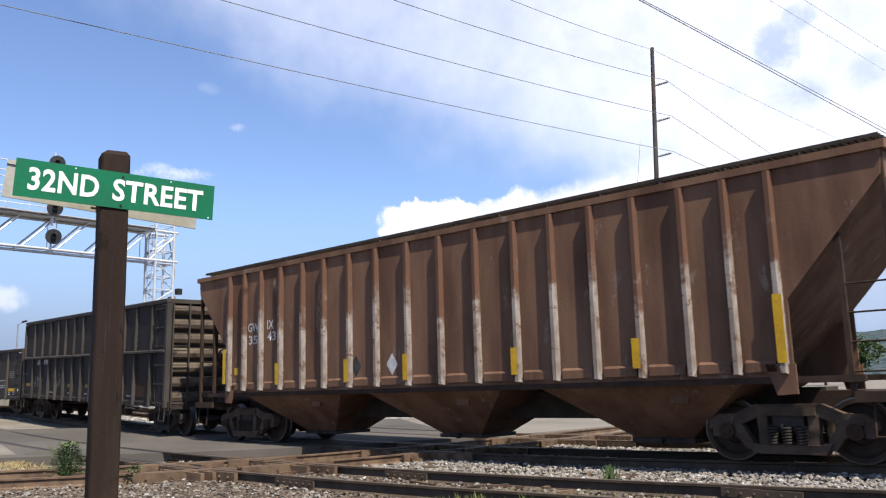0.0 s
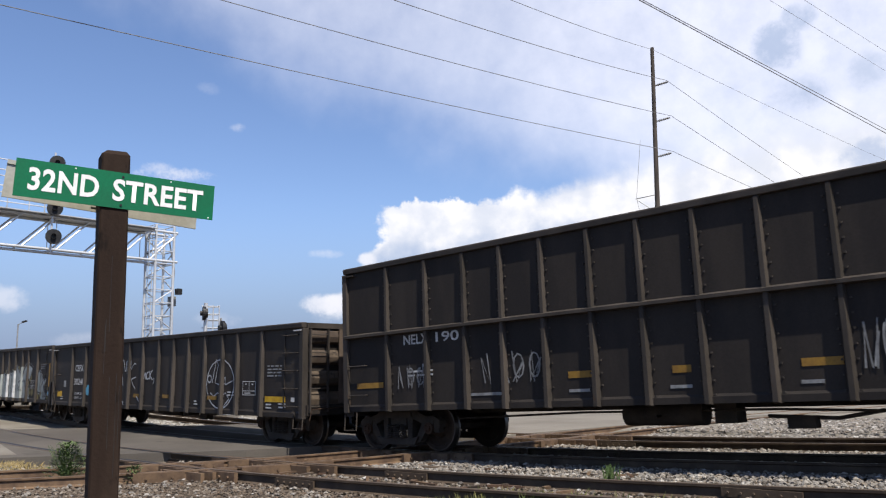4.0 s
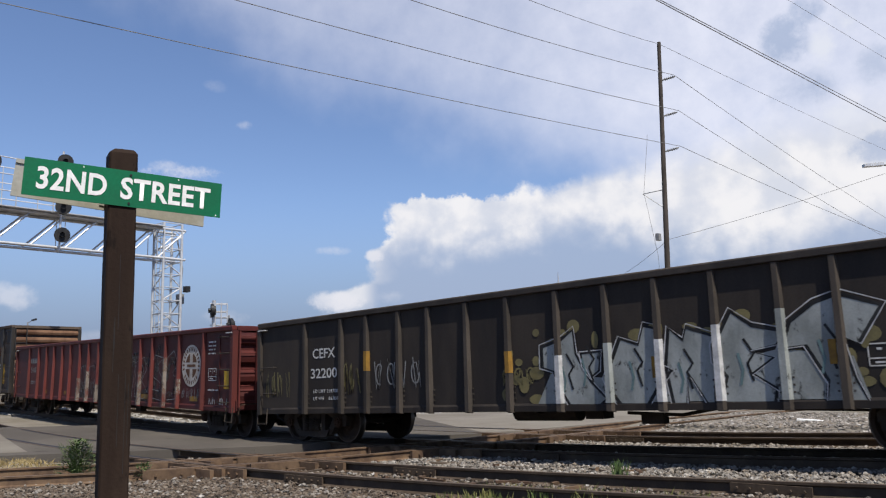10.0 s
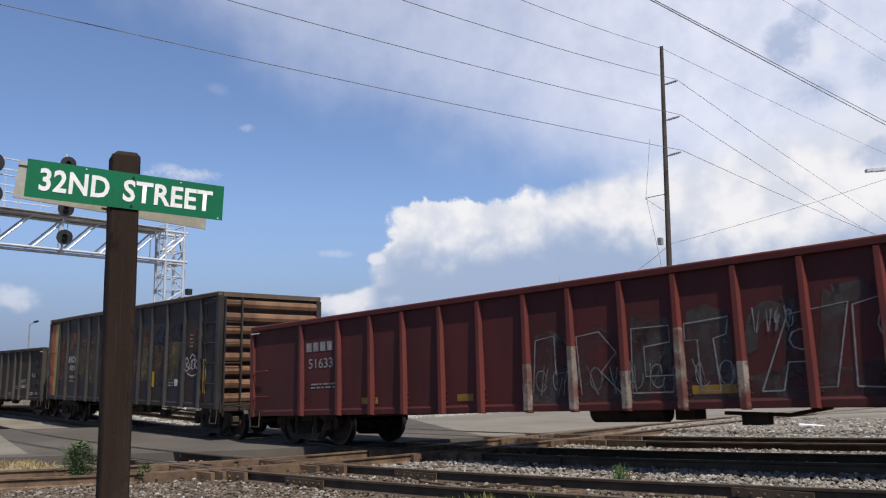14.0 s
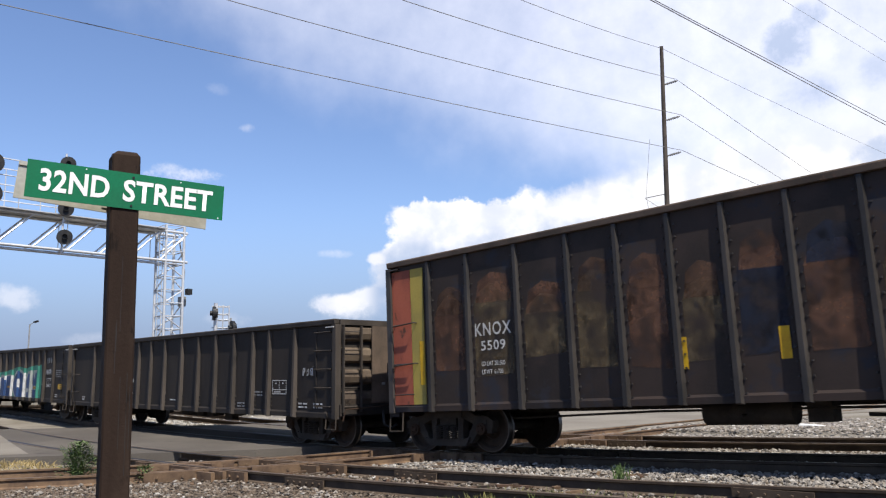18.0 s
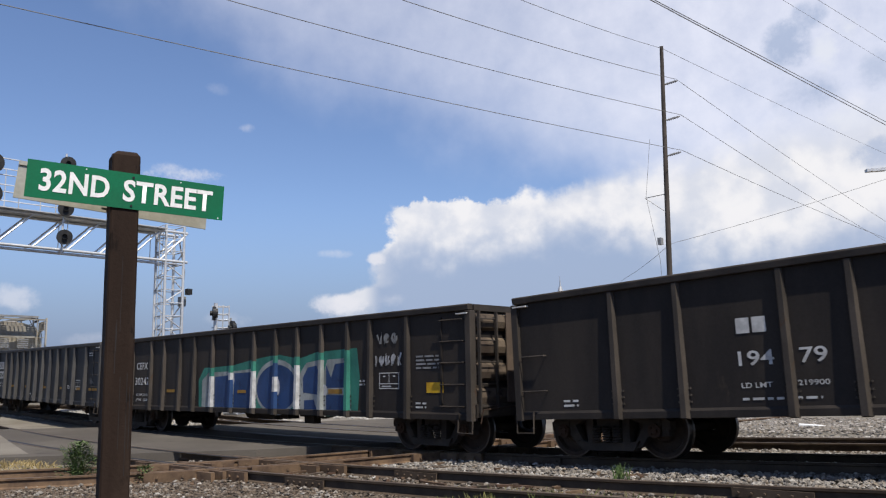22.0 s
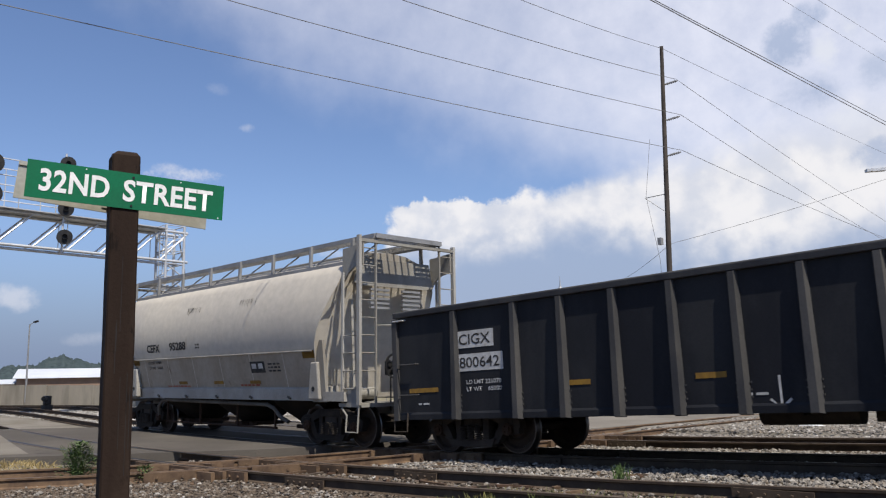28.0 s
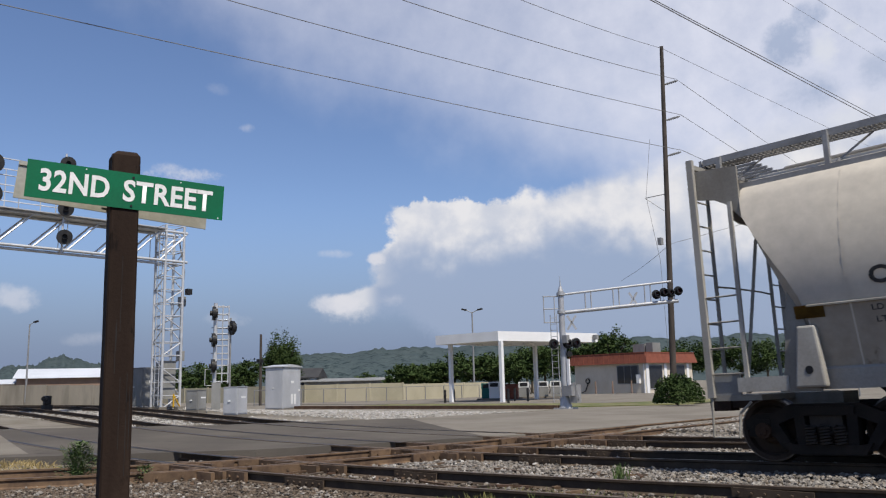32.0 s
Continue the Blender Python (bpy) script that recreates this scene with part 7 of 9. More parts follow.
# ---------- the near sign ----------
def street_sign():
    post = thing("sign_post", "square dark creosoted timber post carrying two street signs", "post", pose(-5.469, -9.64, -0.12, 0, 0, 72.6))
    s = Shape()
    n = 22
    rng = random.Random(3)
    a, b = 0.094, 0.083
    outline = [(-a, -b), (-b, -a), (b, -a), (a, -b), (a, b), (b, a), (-b, a), (-a, b)]
    v = []
    for i in range(n + 1):
        z = -0.4 + 3.475 * i / n
        sway = 0.012 * (z / 3.0 - 0.5)
        v += [(x * rng.uniform(0.985, 1.012) - sway, y * rng.uniform(0.985, 1.012), z) for x, y in outline]
    # the top is sawn to a low hip
    v += [(x * 0.7, y * 0.8, 3.105) for x, y in outline]
    f = [(i * 8 + k, i * 8 + (k + 1) % 8, (i + 1) * 8 + (k + 1) % 8, (i + 1) * 8 + k) for i in range(n + 1) for k in range(8)]
    f.append(tuple(range(8 * (n + 1), 8 * (n + 2))))
    part("timber", s.add(v, f), POST, post)
    for k in range(9):
        x, z0 = rng.uniform(-0.075, 0.075), rng.uniform(0.0, 2.2)
        part("check", Shape().box(x - 0.0016, x + 0.0016, -a - 0.0015, -a + 0.002, z0, z0 + rng.uniform(0.15, 0.6)), BLACKMETAL, post)
    return post


sign_post = street_sign()


def sign_board():
    d = Vector((0.2989, 0.9543, 0))
    L, hh = 1.304, 0.1285
    yaw = math.degrees(math.atan2(d.y, d.x))
    t = thing("street_sign", "green street name sign with white letters on the post", "sign", pose(-5.3656, -9.6495, 2.696, 0, 2.66, yaw))
    part("panel", Shape().box(-L / 2, L / 2, -0.003, 0.003, -hh, hh, 0), GREEN, t)
    for text, x, w in (("32ND", -0.571, 0.437), ("STREET", -0.045, 0.617)):
        me = words(text, 0.157, 1.0, 0.0, 1.04, w, 0.026)
        me.materials.append(SIGNWHITE)
        part("lettering", me, None, t, "white capital letters", (x, -0.006, -0.078))
    for x, z in ((0.016, 0.098), (0.016, -0.104)):
        part("bolt", Shape().rod((x, -0.010, z), (x, 0.0, z), 0.008, 8), BLACKMETAL, t)
    for x, z in ((-0.29, 0.112), (0.34, 0.112), (0.62, -0.115)):
        part("bolt_hole", Shape().rod((x, -0.0045, z), (x, -0.003, z), 0.005, 8), SIGNWHITE, t)
    u = thing("back_sign", "second street sign seen from its dull metal back", "sign", pose(-5.588, -9.639, 2.697, 0, 5.63, yaw))
    part("panel", Shape().box(-0.648, 0.648, -0.003, 0.003, -0.131, 0.131), SIGNBACK, u)
    for z in (0.116, -0.116):
        part("rim", Shape().box(-0.648, 0.648, -0.013, -0.0035, z - 0.015, z + 0.015), SIGNBACK, u)
    part("bracket", Shape().box(-0.09, 0.09, -0.022, -0.0135, -0.1, 0.1), SIGNBACK, u)


sign_board()


# ---------- signals and cabinets beyond the tracks ----------
def lattice(s, p, q, half, rungs, r=0.045, br=0.025, oneway=False):
    """Square lattice mast or beam between p and q; half: half sizes across."""
    p, q = Vector(p), Vector(q)
    d = (q - p).normalized()
    a = Vector((0, 0, 1)).cross(d)
    a = a.normalized() if a.length > 0.01 else Vector((1, 0, 0))
    b = d.cross(a)
    cs = [a * (i * half[0]) + b * (j * half[1]) for i, j in ((-1, -1), (1, -1), (1, 1), (-1, 1))]
    for c in cs:
        s.rod(p + c, q + c, r, 8)
    for k in range(rungs):
        u, w = p.lerp(q, k / rungs), p.lerp(q, (k + 1) / rungs)
        for i in range(4):
            c, e = cs[i], cs[(i + 1) % 4]
            lying = abs((c - e).z) < 0.01
            if oneway:
                if lying:
                    if k % 2:
                        s.rod(w + c, w + e, br * 0.7, 6)
                    continue
                top, low = (c, e) if c.z > e.z else (e, c)
                s.rod(w + low, u + top, br, 6)
                if k % 3 == 0:
                    s.rod(w + low, w + top, br * 0.5, 6)
            else:
                s.rod(w + c, w + e, br * 0.8, 6)
                if (k + i) % 2:
                    s.rod(u + (c if k % 4 < 2 else e), w + (e if k % 4 < 2 else c), br, 6)
    return s


def signal_head(parent, p, facing, r=0.3):
    """Round black signal head with its visor."""
    p, d = Vector(p), Vector(facing).normalized()
    s = Shape().rod(p - d * 0.05, p + d * 0.1, r, 22)
    s.ring(p, d, r * 0.32, r * 0.36, 0.22, 12)
    s.rod(p - d * 0.14, p, r * 0.7, 12)
    return part("signal_head", s, BLACKMETAL, parent, "round black signal head")


def signal_bridge():
    gx, gy = -38.63, 8.76
    gz = ground_z(gx, gy) - 0.05
    t = thing("signal_bridge", "silver lattice signal bridge over the tracks", "signal bridge", (gx, gy, gz))
    h = 0.50
    part("tower", lattice(Shape(), (0, 0, 0), (0, 0, 9.3), (h, h), 14, 0.07, 0.034), GALV, t, smooth=50)
    for x in (-h, h):
        for y in (-h, h):
            part("footing", Shape().box(x - 0.2, x + 0.2, y - 0.2, y + 0.2, -0.15, 0.12), CONCRETE, t)
    part("beam", lattice(Shape(), (0, 0.7, 8.2), (0, -27, 8.2), (h, 0.76), 18, 0.07, 0.045, True), GALV, t, smooth=50)
    for y in np.arange(-27, -4.9, 1.6):
        for x in (-0.9, 0.9):
            part("handrail_post", Shape().rod((x, y, 9.0), (x, y, 11.2), 0.024, 6), GALV, t)
    for x in (-0.9, 0.9):
        for z in (9.7, 10.45, 11.2):
            part("handrail", Shape().rod((x, -27, z), (x, -4.9, z), 0.03, 6), GALV, t)
    part("walkway", Shape().box(-0.85, 0.85, -27, -0.6, 9.02, 9.06), GALV, t)
    part("tower_ladder", ladder_shape(0.1, -h - 0.06, 0.2, 9.2, 26), GALV, t)
    part("conduit", Shape().tube([(0.3, h + 0.05, 0.3), (0.3, h + 0.05, 5.0), (0.45, h + 0.1, 7.0), (0.2, h - 0.1, 8.6)], 0.04), GREYPOST, t)
    for k in (2.4, 5.2):
        part("junction_box", Shape().box(-0.15, 0.25, h + 0.1, h + 0.35, k, k + 0.5), GREYCAB, t)
    part("equipment_box", Shape().box(-0.3, 0.3, -0.4, 0.35, 0.5, 2.4), GREYCAB, t, "grey box inside the tower")
    part("yellow_guard", Shape().bar((0.62, 0.1, 0.1), (0.62, 0.1, 0.75), 0.06).bar((0.62, 0.1, 0.7), (0.55, 0.5, 0.1), 0.05), YELLOW, t)
    for y, zs, r in ((2.9, (11.78, 9.66, 8.35), 0.34), (-0.28, (11.27, 9.89, 8.27), 0.44)):
        part("signal_mast", Shape().rod((0.95, y - gy, 7.2), (0.95, y - gy, 11.9), 0.05, 8), GALV, t)
        for z in zs:
            signal_head(t, (1.2, y - gy, z - gz), (1, -0.35, 0), r)
    part("camera_box", Shape().box(0.55, 0.85, 0.6, 0.85, 5.75, 6.05), BLACKMETAL, t)


def ladder_shape(x, y, z0, z1, n):
    s = Shape()
    for dx in (-0.2, 0.2):
        s.rod((x + dx, y, z0), (x + dx, y, z1), 0.02, 6)
    for i in range(n):
        z = z0 + (z1 - z0) * (i + 0.5) / n
        s.rod((x - 0.2, y, z), (x + 0.2, y, z), 0.014, 6)
    return s


def ground_signal():
    x, y = -36.7, 10.33
    g = ground_z(x, y) - 0.05
    t = thing("mast_signal", "silver caged signal mast with stacked black heads", "signal", pose(x, y, g, 0, 0, 58))
    part("mast", Shape().rod((0, 0, 0), (0, 0, 5.35), 0.10, 10), GALV, t)
    part("mast_case", Shape().box(-0.12, 0.32, -0.12, 0.2, 0.0, 1.35), GREYCAB, t)
    s = Shape()
    for a in (0.02, 0.36, 0.66):
        s.rod((a, 0.15, 1.3), (a, 0.15, 5.25), 0.03, 6)
    for a in (0.02, 0.66):
        s.rod((a, 0.62, 1.3), (a, 0.62, 5.25), 0.025, 6)
    for z in (1.4, 1.8, 2.2, 2.5, 2.8, 3.2, 3.5, 3.8, 4.1, 4.5, 4.8, 5.2):
        for a, b, c, d in ((-0.2, 0.15, 0.66, 0.15), (0.66, 0.15, 0.66, 0.62), (0.66, 0.62, 0.02, 0.62), (0.02, 0.62, 0.02, 0.15)):
            s.rod((a, b, z), (c, d, z), 0.024, 6)
    part("cage", s, GALV, t)
    for z in (5.15, 3.8, 2.5):
        signal_head(t, (-0.05, -0.22, z - g), (-1, -0.12, 0), 0.34)
    signal_head(t, (0.85, 0.1, 4.43 - g), (-1, -0.35, 0), 0.36)
    part("side_pole", Shape().rod((0.75, 0.2, 0), (0.75, 0.2, 4.6), 0.05, 8), GREYPOST, t)
    part("step_hoop", Shape().tube([(-0.1, 0, 2.0), (-0.45, -0.1, 2.0), (-0.45, -0.1, 1.2), (-0.1, 0, 1.2)], 0.02), GALV, t)


def cabinet(name, label, x, y, w, d, h, yaw, material, roof=False, near=None):
    t = thing(name, label, "cabinet", pose(x, y, ground_z(x, y) - 0.06, 0, 0, yaw))
    part("housing", Shape().box(-w / 2, w / 2, -d / 2, d / 2, 0.06, h), material, t, bevel=0.015)
    part("plinth", Shape().box(-w / 2 - 0.04, w / 2 + 0.04, -d / 2 - 0.04, d / 2 + 0.04, -0.15, 0.06), CONCRETE, t)
    if roof:
        part("roof", Shape().prism([(-d / 2 - 0.1, h + 0.005), (d / 2 + 0.1, h + 0.005), (d / 2 + 0.1, h + 0.06), (0, h + 0.2), (-d / 2 - 0.1, h + 0.06)], "x", -w / 2 - 0.1, w / 2 + 0.1), material, t)
    else:
        part("lid", Shape().box(-w / 2 - 0.02, w / 2 + 0.02, -d / 2 - 0.02, d / 2 + 0.02, h + 0.002, h + 0.03), material, t)
    door = part("door", Shape().box(-w / 2 + 0.05, w / 2 - 0.05, -d / 2 - 0.02, -d / 2 - 0.003, 0.12, h - 0.06), material, t)
    part("handle", Shape().box(-0.08, 0.02, -d / 2 - 0.06, -d / 2 - 0.0205, h * 0.5, h * 0.5 + 0.06), SIGNWHITE, door)
    side = part("side_door", Shape().box(w / 2 + 0.003, w / 2 + 0.02, -d / 2 + 0.05, d / 2 - 0.05, 0.12, h - 0.06), material, t)
    part("notice", Shape().box(w / 2 + 0.022, w / 2 + 0.026, -0.12, 0.22, h * 0.62, h * 0.68), SIGNWHITE, side)
    if roof:
        for k in (-0.1, 0.25):
            part("notice", Shape().box(w / 2 + 0.022, w / 2 + 0.026, k, k + 0.2, h * 0.12, h * 0.36), SIGNWHITE, side)
        part("latch", Shape().box(w / 2 + 0.022, w / 2 + 0.06, d / 2 - 0.3, d / 2 - 0.18, h * 0.42, h * 0.47), SIGNWHITE, side)
    return t


signal_bridge()
ground_signal()
cabinet("relay_cabinet", "small silver relay cabinet on the gravel", -30.63, 7.64, 0.67, 0.81, 1.2, 25, CABINET)
cabinet("equipment_hut", "tall silver metal equipment hut with a low roof", -45.63, 21.06, 1.37, 2.1, 2.75, 19.3, CABINET, True)
cabinet("relay_cabinet", "grey double relay cabinet beside the bridge tower", -35.51, 8.65, 0.7, 0.6, 0.98, 20, GREYCAB)
cabinet("signal_house", "dull grey signal equipment house", -43.2, 9.9, 1.3, 1.1, 2.1, 10, GREYCAB)


def level_crossing_gantry():
    x, y = -24.24, 22.95
    t = thing("crossing_signal", "grey cantilever level-crossing signal with flashing lamps", "crossing signal", (x, y, ground_z(x, y) - 0.05))
    part("mast", Shape().rod((0, 0, 0), (0, 0, 6.0), 0.18, 16, 0.15), ALU, t, smooth=40)
    part("mast_cap", Shape().rod((0, 0, 6.0), (0, 0, 6.25), 0.15, 14, 0.08), ALU, t, smooth=40)
    part("base", Shape().rod((0, 0, 0), (0, 0, 0.6), 0.36, 12, 0.2).box(-0.45, 0.45, -0.45, 0.45, -0.1, 0.06), ALU, t)
    part("finial", Shape().rod((0, 0, 6.25), (0, 0, 6.8), 0.04, 8, 0.01), ALU, t)
    # arm reaches over the street
    e = Vector((4.75, 3.6, 0))
    d = e.normalized()
    lo, hi = Vector((0, 0, 4.88)), Vector((0, 0, 5.82))
    part("arm", Shape().rod(lo, lo + e + Vector((0, 0, 0.43)), 0.10, 10), ALU, t, smooth=40)
    part("upper_arm", Shape().rod(hi, hi + e * 0.95 + Vector((0, 0, 0.5)), 0.06, 8), ALU, t, smooth=40)
    for k in (0.21, 0.26, 0.45, 0.50, 0.72, 0.77):
        part("arm_strut", Shape().rod(lo + e * k + Vector((0, 0, 0.43 * k)), hi + e * k + Vector((0, 0, 0.53 * k)), 0.035, 6), ALU, t)
    for k in (5.78, 4.84):
        part("clamp", Shape().ring((0, 0, k), (0, 0, 1), 0.15, 0.22, 0.16, 16), ALU, t)
    face = Vector((0.75, -0.66, 0))

    def flasher(c, r=0.24):
        s = Shape().rod(c - face * 0.12, c, 0.11, 14).ring(c, face, 0.12, r, 0.02, 20).ring(c, face, 0.12, 0.15, 0.26, 14)
        lamp = part("lamp", s, BLACKMETAL, t, "round black flashing-light unit")
        part("lens", Shape().rod(c + face * 0.02, c + face * 0.035, 0.118, 14), LENS, lamp)

    for k in (0.85, 0.97):
        p = lo + e * k + Vector((0, 0, 0.43 * k + 0.42))
        flasher(p - d * 0.2)
        flasher(p + d * 0.2 + Vector((0, 0, 0.1)))
        part("lamp_bracket", Shape().rod(p - d * 0.25, p + d * 0.25, 0.03, 6).rod(p - Vector((0, 0, 0.45)), p, 0.03, 6), ALU, t)
    for k, dz in ((-0.52, 0), (0.2, 0.0), (0.62, 0.02)):
        flasher(Vector((0.74 * k, 0.67 * k, 3.28 + dz)) + face * 0.2, 0.26)
    part("lamp_bracket", Shape().rod((-0.42, -0.36, 3.25), (0.5, 0.43, 3.25), 0.04, 8), ALU, t)
    part("bell", Shape().rod((0.25, 0.1, 2.75), (0.4, 0.0, 2.75), 0.14, 12), BLACKMETAL, t)
    # crossed boards, seen from behind
    for c, r in ((Vector((0.5, 0.15, 4.35)), 0.36), (lo + e * 0.62 + Vector((0, 0, 0.6)), 0.34)):
        for k in (-1, 1):
            part("crossbuck", Shape().bar(c - d * r * 0.62 - Vector((0, 0, k * r)), c + d * r * 0.62 + Vector((0, 0, k * r)), 0.02, 0.11), ALU, t, "crossed board seen from behind", at=(0, 0, 0))
    s = Shape()
    for a in (-0.9, -0.35):
        s.rod((a * 0.8, a * 0.6, 4.4), (a * 0.8, a * 0.6, 5.75), 0.03, 6)
    for z in (4.4, 5.1, 5.75):
        s.rod((-0.74, -0.56, z), (0, 0, z), 0.03, 6)
        s.rod((-0.74, -0.56, z), (-0.5, -0.85, z), 0.02, 6)
    part("service_cage", s, ALU, t)
    part("mast_ladder", ladder_shape(-0.38, -0.2, 0.3, 4.8, 14), ALU, t)
    part("bell_box", Shape().box(0.15, 0.45, -0.3, -0.05, 3.3, 3.7), GREYPOST, t)
    part("relay_box", Shape().box(0.35, 0.75, -0.1, 0.3, 0.3, 1.2), GREYPOST, t)
    part("gate_arm", Shape().bar((0.3, -0.05, 1.2), (0.3, -0.05, 2.5), 0.14, 0.09), WHITEPAINT, t)
    part("gate_motor", Shape().box(0.15, 0.65, -0.4, 0.05, 0.65, 1.15), GREYPOST, t)
    part("counterweight", Shape().bar((0.55, -0.1, 1.3), (0.75, 0.0, 0.5), 0.12, 0.2), GREYPOST, t)


level_crossing_gantry()


# ---------- filling station ----------
def fuel_canopy():
    t = thing("fuel_canopy", "white flat fuel canopy on slim white columns", "canopy", (0, 0, -0.03))
    z0, z1 = 4.33, 5.02
    c, l, r = Vector((-36.9, 33.3, 0)), Vector((-43.05, 33.3, 0)), Vector((-34.9, 43.2, 0))
    p = [c, r, r + l - c, l]
    u, w = l - c, r - c
    k = 0.96
    s = Shape().add([(q.x, q.y, z0) for q in p] + [(q.x, q.y, z1) for q in p], [(3, 2, 1, 0), (4, 5, 6, 7), (0, 1, 5, 4), (1, 2, 6, 5), (2, 3, 7, 6), (3, 0, 4, 7)])
    part("deck", s, WHITEPAINT, t)
    for i in range(1, 3):
        for j in range(1, 4):
            q = c + u * (i / 3) + w * (j / 4)
            part("downlight", Shape().box(q.x - 0.3, q.x + 0.3, q.y - 0.3, q.y + 0.3, z0 - 0.14, z0 - 0.004), SIGNWHITE, t)
    part("sign_panel", Shape().box(r.x - 0.38, r.x - 0.02, r.y - 0.62, r.y - 0.32, z0 + 0.2, z0 + 0.55), GREYCAB, t, at=(0.33, 0.0, 0))
    for q in (Vector((-36.84, 33.5, 0)), Vector((-42.16, 34.0, 0)), Vector((-39.4, 41.0, 0))):
        part("column", Shape().box(q.x - 0.13, q.x + 0.13, q.y - 0.13, q.y + 0.13, 0, z0 - 0.003), WHITEPAINT, t)
    for q in ((-41.45, 32.5), (-42.98, 35.17), (-34.98, 31.8), (-38.0, 36.4), (-36.2, 35.6)):
        part("bollard", Shape().rod((*q, 0), (*q, 0.95), 0.09, 10), BLACKMETAL, t)


def fuel_pump(x, y, label="grey fuel dispenser on its island", tall=1.4, shade=None):
    t = thing("fuel_pump", label, "fuel pump", pose(x, y, ground_z(x, y) - 0.02, 0, 0, 35), group="fuel pumps")
    k = tall / 1.9
    part("cabinet", Shape().box(-0.42, 0.42, -0.25, 0.25, 0.12, 1.25 * k), shade or GREYCAB, t)
    part("head", Shape().box(-0.45, 0.45, -0.27, 0.27, 1.253 * k, tall), SIGNWHITE if not shade else shade, t)
    part("display", Shape().box(-0.33, 0.33, -0.29, -0.273, 1.38 * k, 1.8 * k), BLACKMETAL, t)
    part("side_panel", Shape().box(0.452, 0.47, -0.2, 0.2, 0.3, tall - 0.1), ALU, t)
    part("hose", Shape().tube([(0.46, -0.1, 1.5 * k), (0.62, -0.15, 0.9 * k), (0.55, -0.15, 0.35), (0.47, -0.1, 1.0 * k)], 0.03), BLACKMETAL, t)
    part("island", Shape().box(-0.8, 0.8, -0.5, 0.5, -0.1, 0.12), CONCRETE, t)


def shop():
    a, b = Vector((-50.94, 63.74)), Vector((-41.9, 62.85))
    d = (b - a).normalized()
    yaw = math.degrees(math.atan2(d.y, d.x))
    L = (b - a).length
    t = thing("shop_building", "small beige shop with a terracotta mansard and dark windows", "building", pose(a.x, a.y, -0.05, 0, 0, yaw))
    D = 8.7
    H = 3.1
    part("wall", Shape().box(0, L, 0, D, 0, H), BEIGE, t)
    s = Shape()
    z0, z1 = H - 0.06, H + 0.95
    o, i = 0.45, 0.2
    v = [(-o, -o, z0), (L + o, -o, z0), (L + o, D + o, z0), (-o, D + o, z0), (-i, -i, z1), (L + i, -i, z1), (L + i, D + i, z1), (-i, D + i, z1)]
    part("mansard", s.add(v, [(3, 2, 1, 0), (4, 5, 6, 7), (0, 1, 5, 4), (1, 2, 6, 5), (2, 3, 7, 6), (3, 0, 4, 7)]), TERRACOTTA, t)
    part("mansard_cap", Shape().box(-i - 0.05, L + i + 0.05, -i - 0.05, D + i + 0.05, z1 + 0.003, z1 + 0.1), TERRACOTTA, t)
    for k in range(16):
        x = -o + (L + 2 * o) * k / 15
        part("seam", Shape().bar((x, -o - 0.01, z0), (x, -i - 0.01, z1), 0.05), TERRACOTTA, t)
    win = part("window", Shape().box(L * 0.62, L * 0.92, -0.06, -0.004, 0.95, 2.85), GREYPOST, t, "dark shop window")
    for k in range(3):
        part("pane", Shape().box(L * (0.63 + 0.095 * k), L * (0.718 + 0.095 * k), -0.075, -0.062, 1.03, 2.78), GLASSDARK, win)
    for y0, y1 in ((0.6, 3.0), (5.0, 7.2)):
        win = part("window", Shape().box(L + 0.004, L + 0.06, y0, y1, 0.4, 2.85), GREYPOST, t, "dark shop window")
        part("pane", Shape().box(L + 0.062, L + 0.075, y0 + 0.1, y1 - 0.1, 0.5, 2.75), GLASSDARK, win)
    for y0 in (0.1, 3.3, 7.5):
        part("pilaster", Shape().box(L + 0.004, L + 0.1, y0, y0 + 0.45, 0.0, H - 0.1), WHITEPAINT, t)
    part("downpipe", Shape().box(L - 0.14, L - 0.04, -0.1, -0.004, 0.0, H - 0.1), WHITEPAINT, t)
    part("air_conditioner", Shape().box(L * 0.70, L * 0.86, 2, 4, z1 + 0.104, z1 + 1.0), GREYCAB, t)
    part("air_conditioner", Shape().box(L * 0.88, L * 0.97, 2, 3.4, z1 + 0.104, z1 + 1.1), GREYCAB, t)
    part("meter_box", Shape().box(L * 0.9, L * 0.94, -0.3, -0.004, 1.0, 1.9), SIGNWHITE, t)
    part("wall_hose", Shape().ring((L * 0.2, -0.1, 1.35), (0, -1, 0), 0.2, 0.3, 0.08, 14), BLACKMETAL, t)
    part("hose_end", Shape().tube([(L * 0.2, -0.1, 1.1), (L * 0.16, -0.12, 0.3), (L * 0.1, -0.15, 0.1)], 0.05), BLACKMETAL, t)
    for k in (0.38, 0.62, 0.88):
        part("rail_post", Shape().rod((L * k, -0.9, 0), (L * k, -0.9, 1.3), 0.08, 8), BRICKWALL, t)


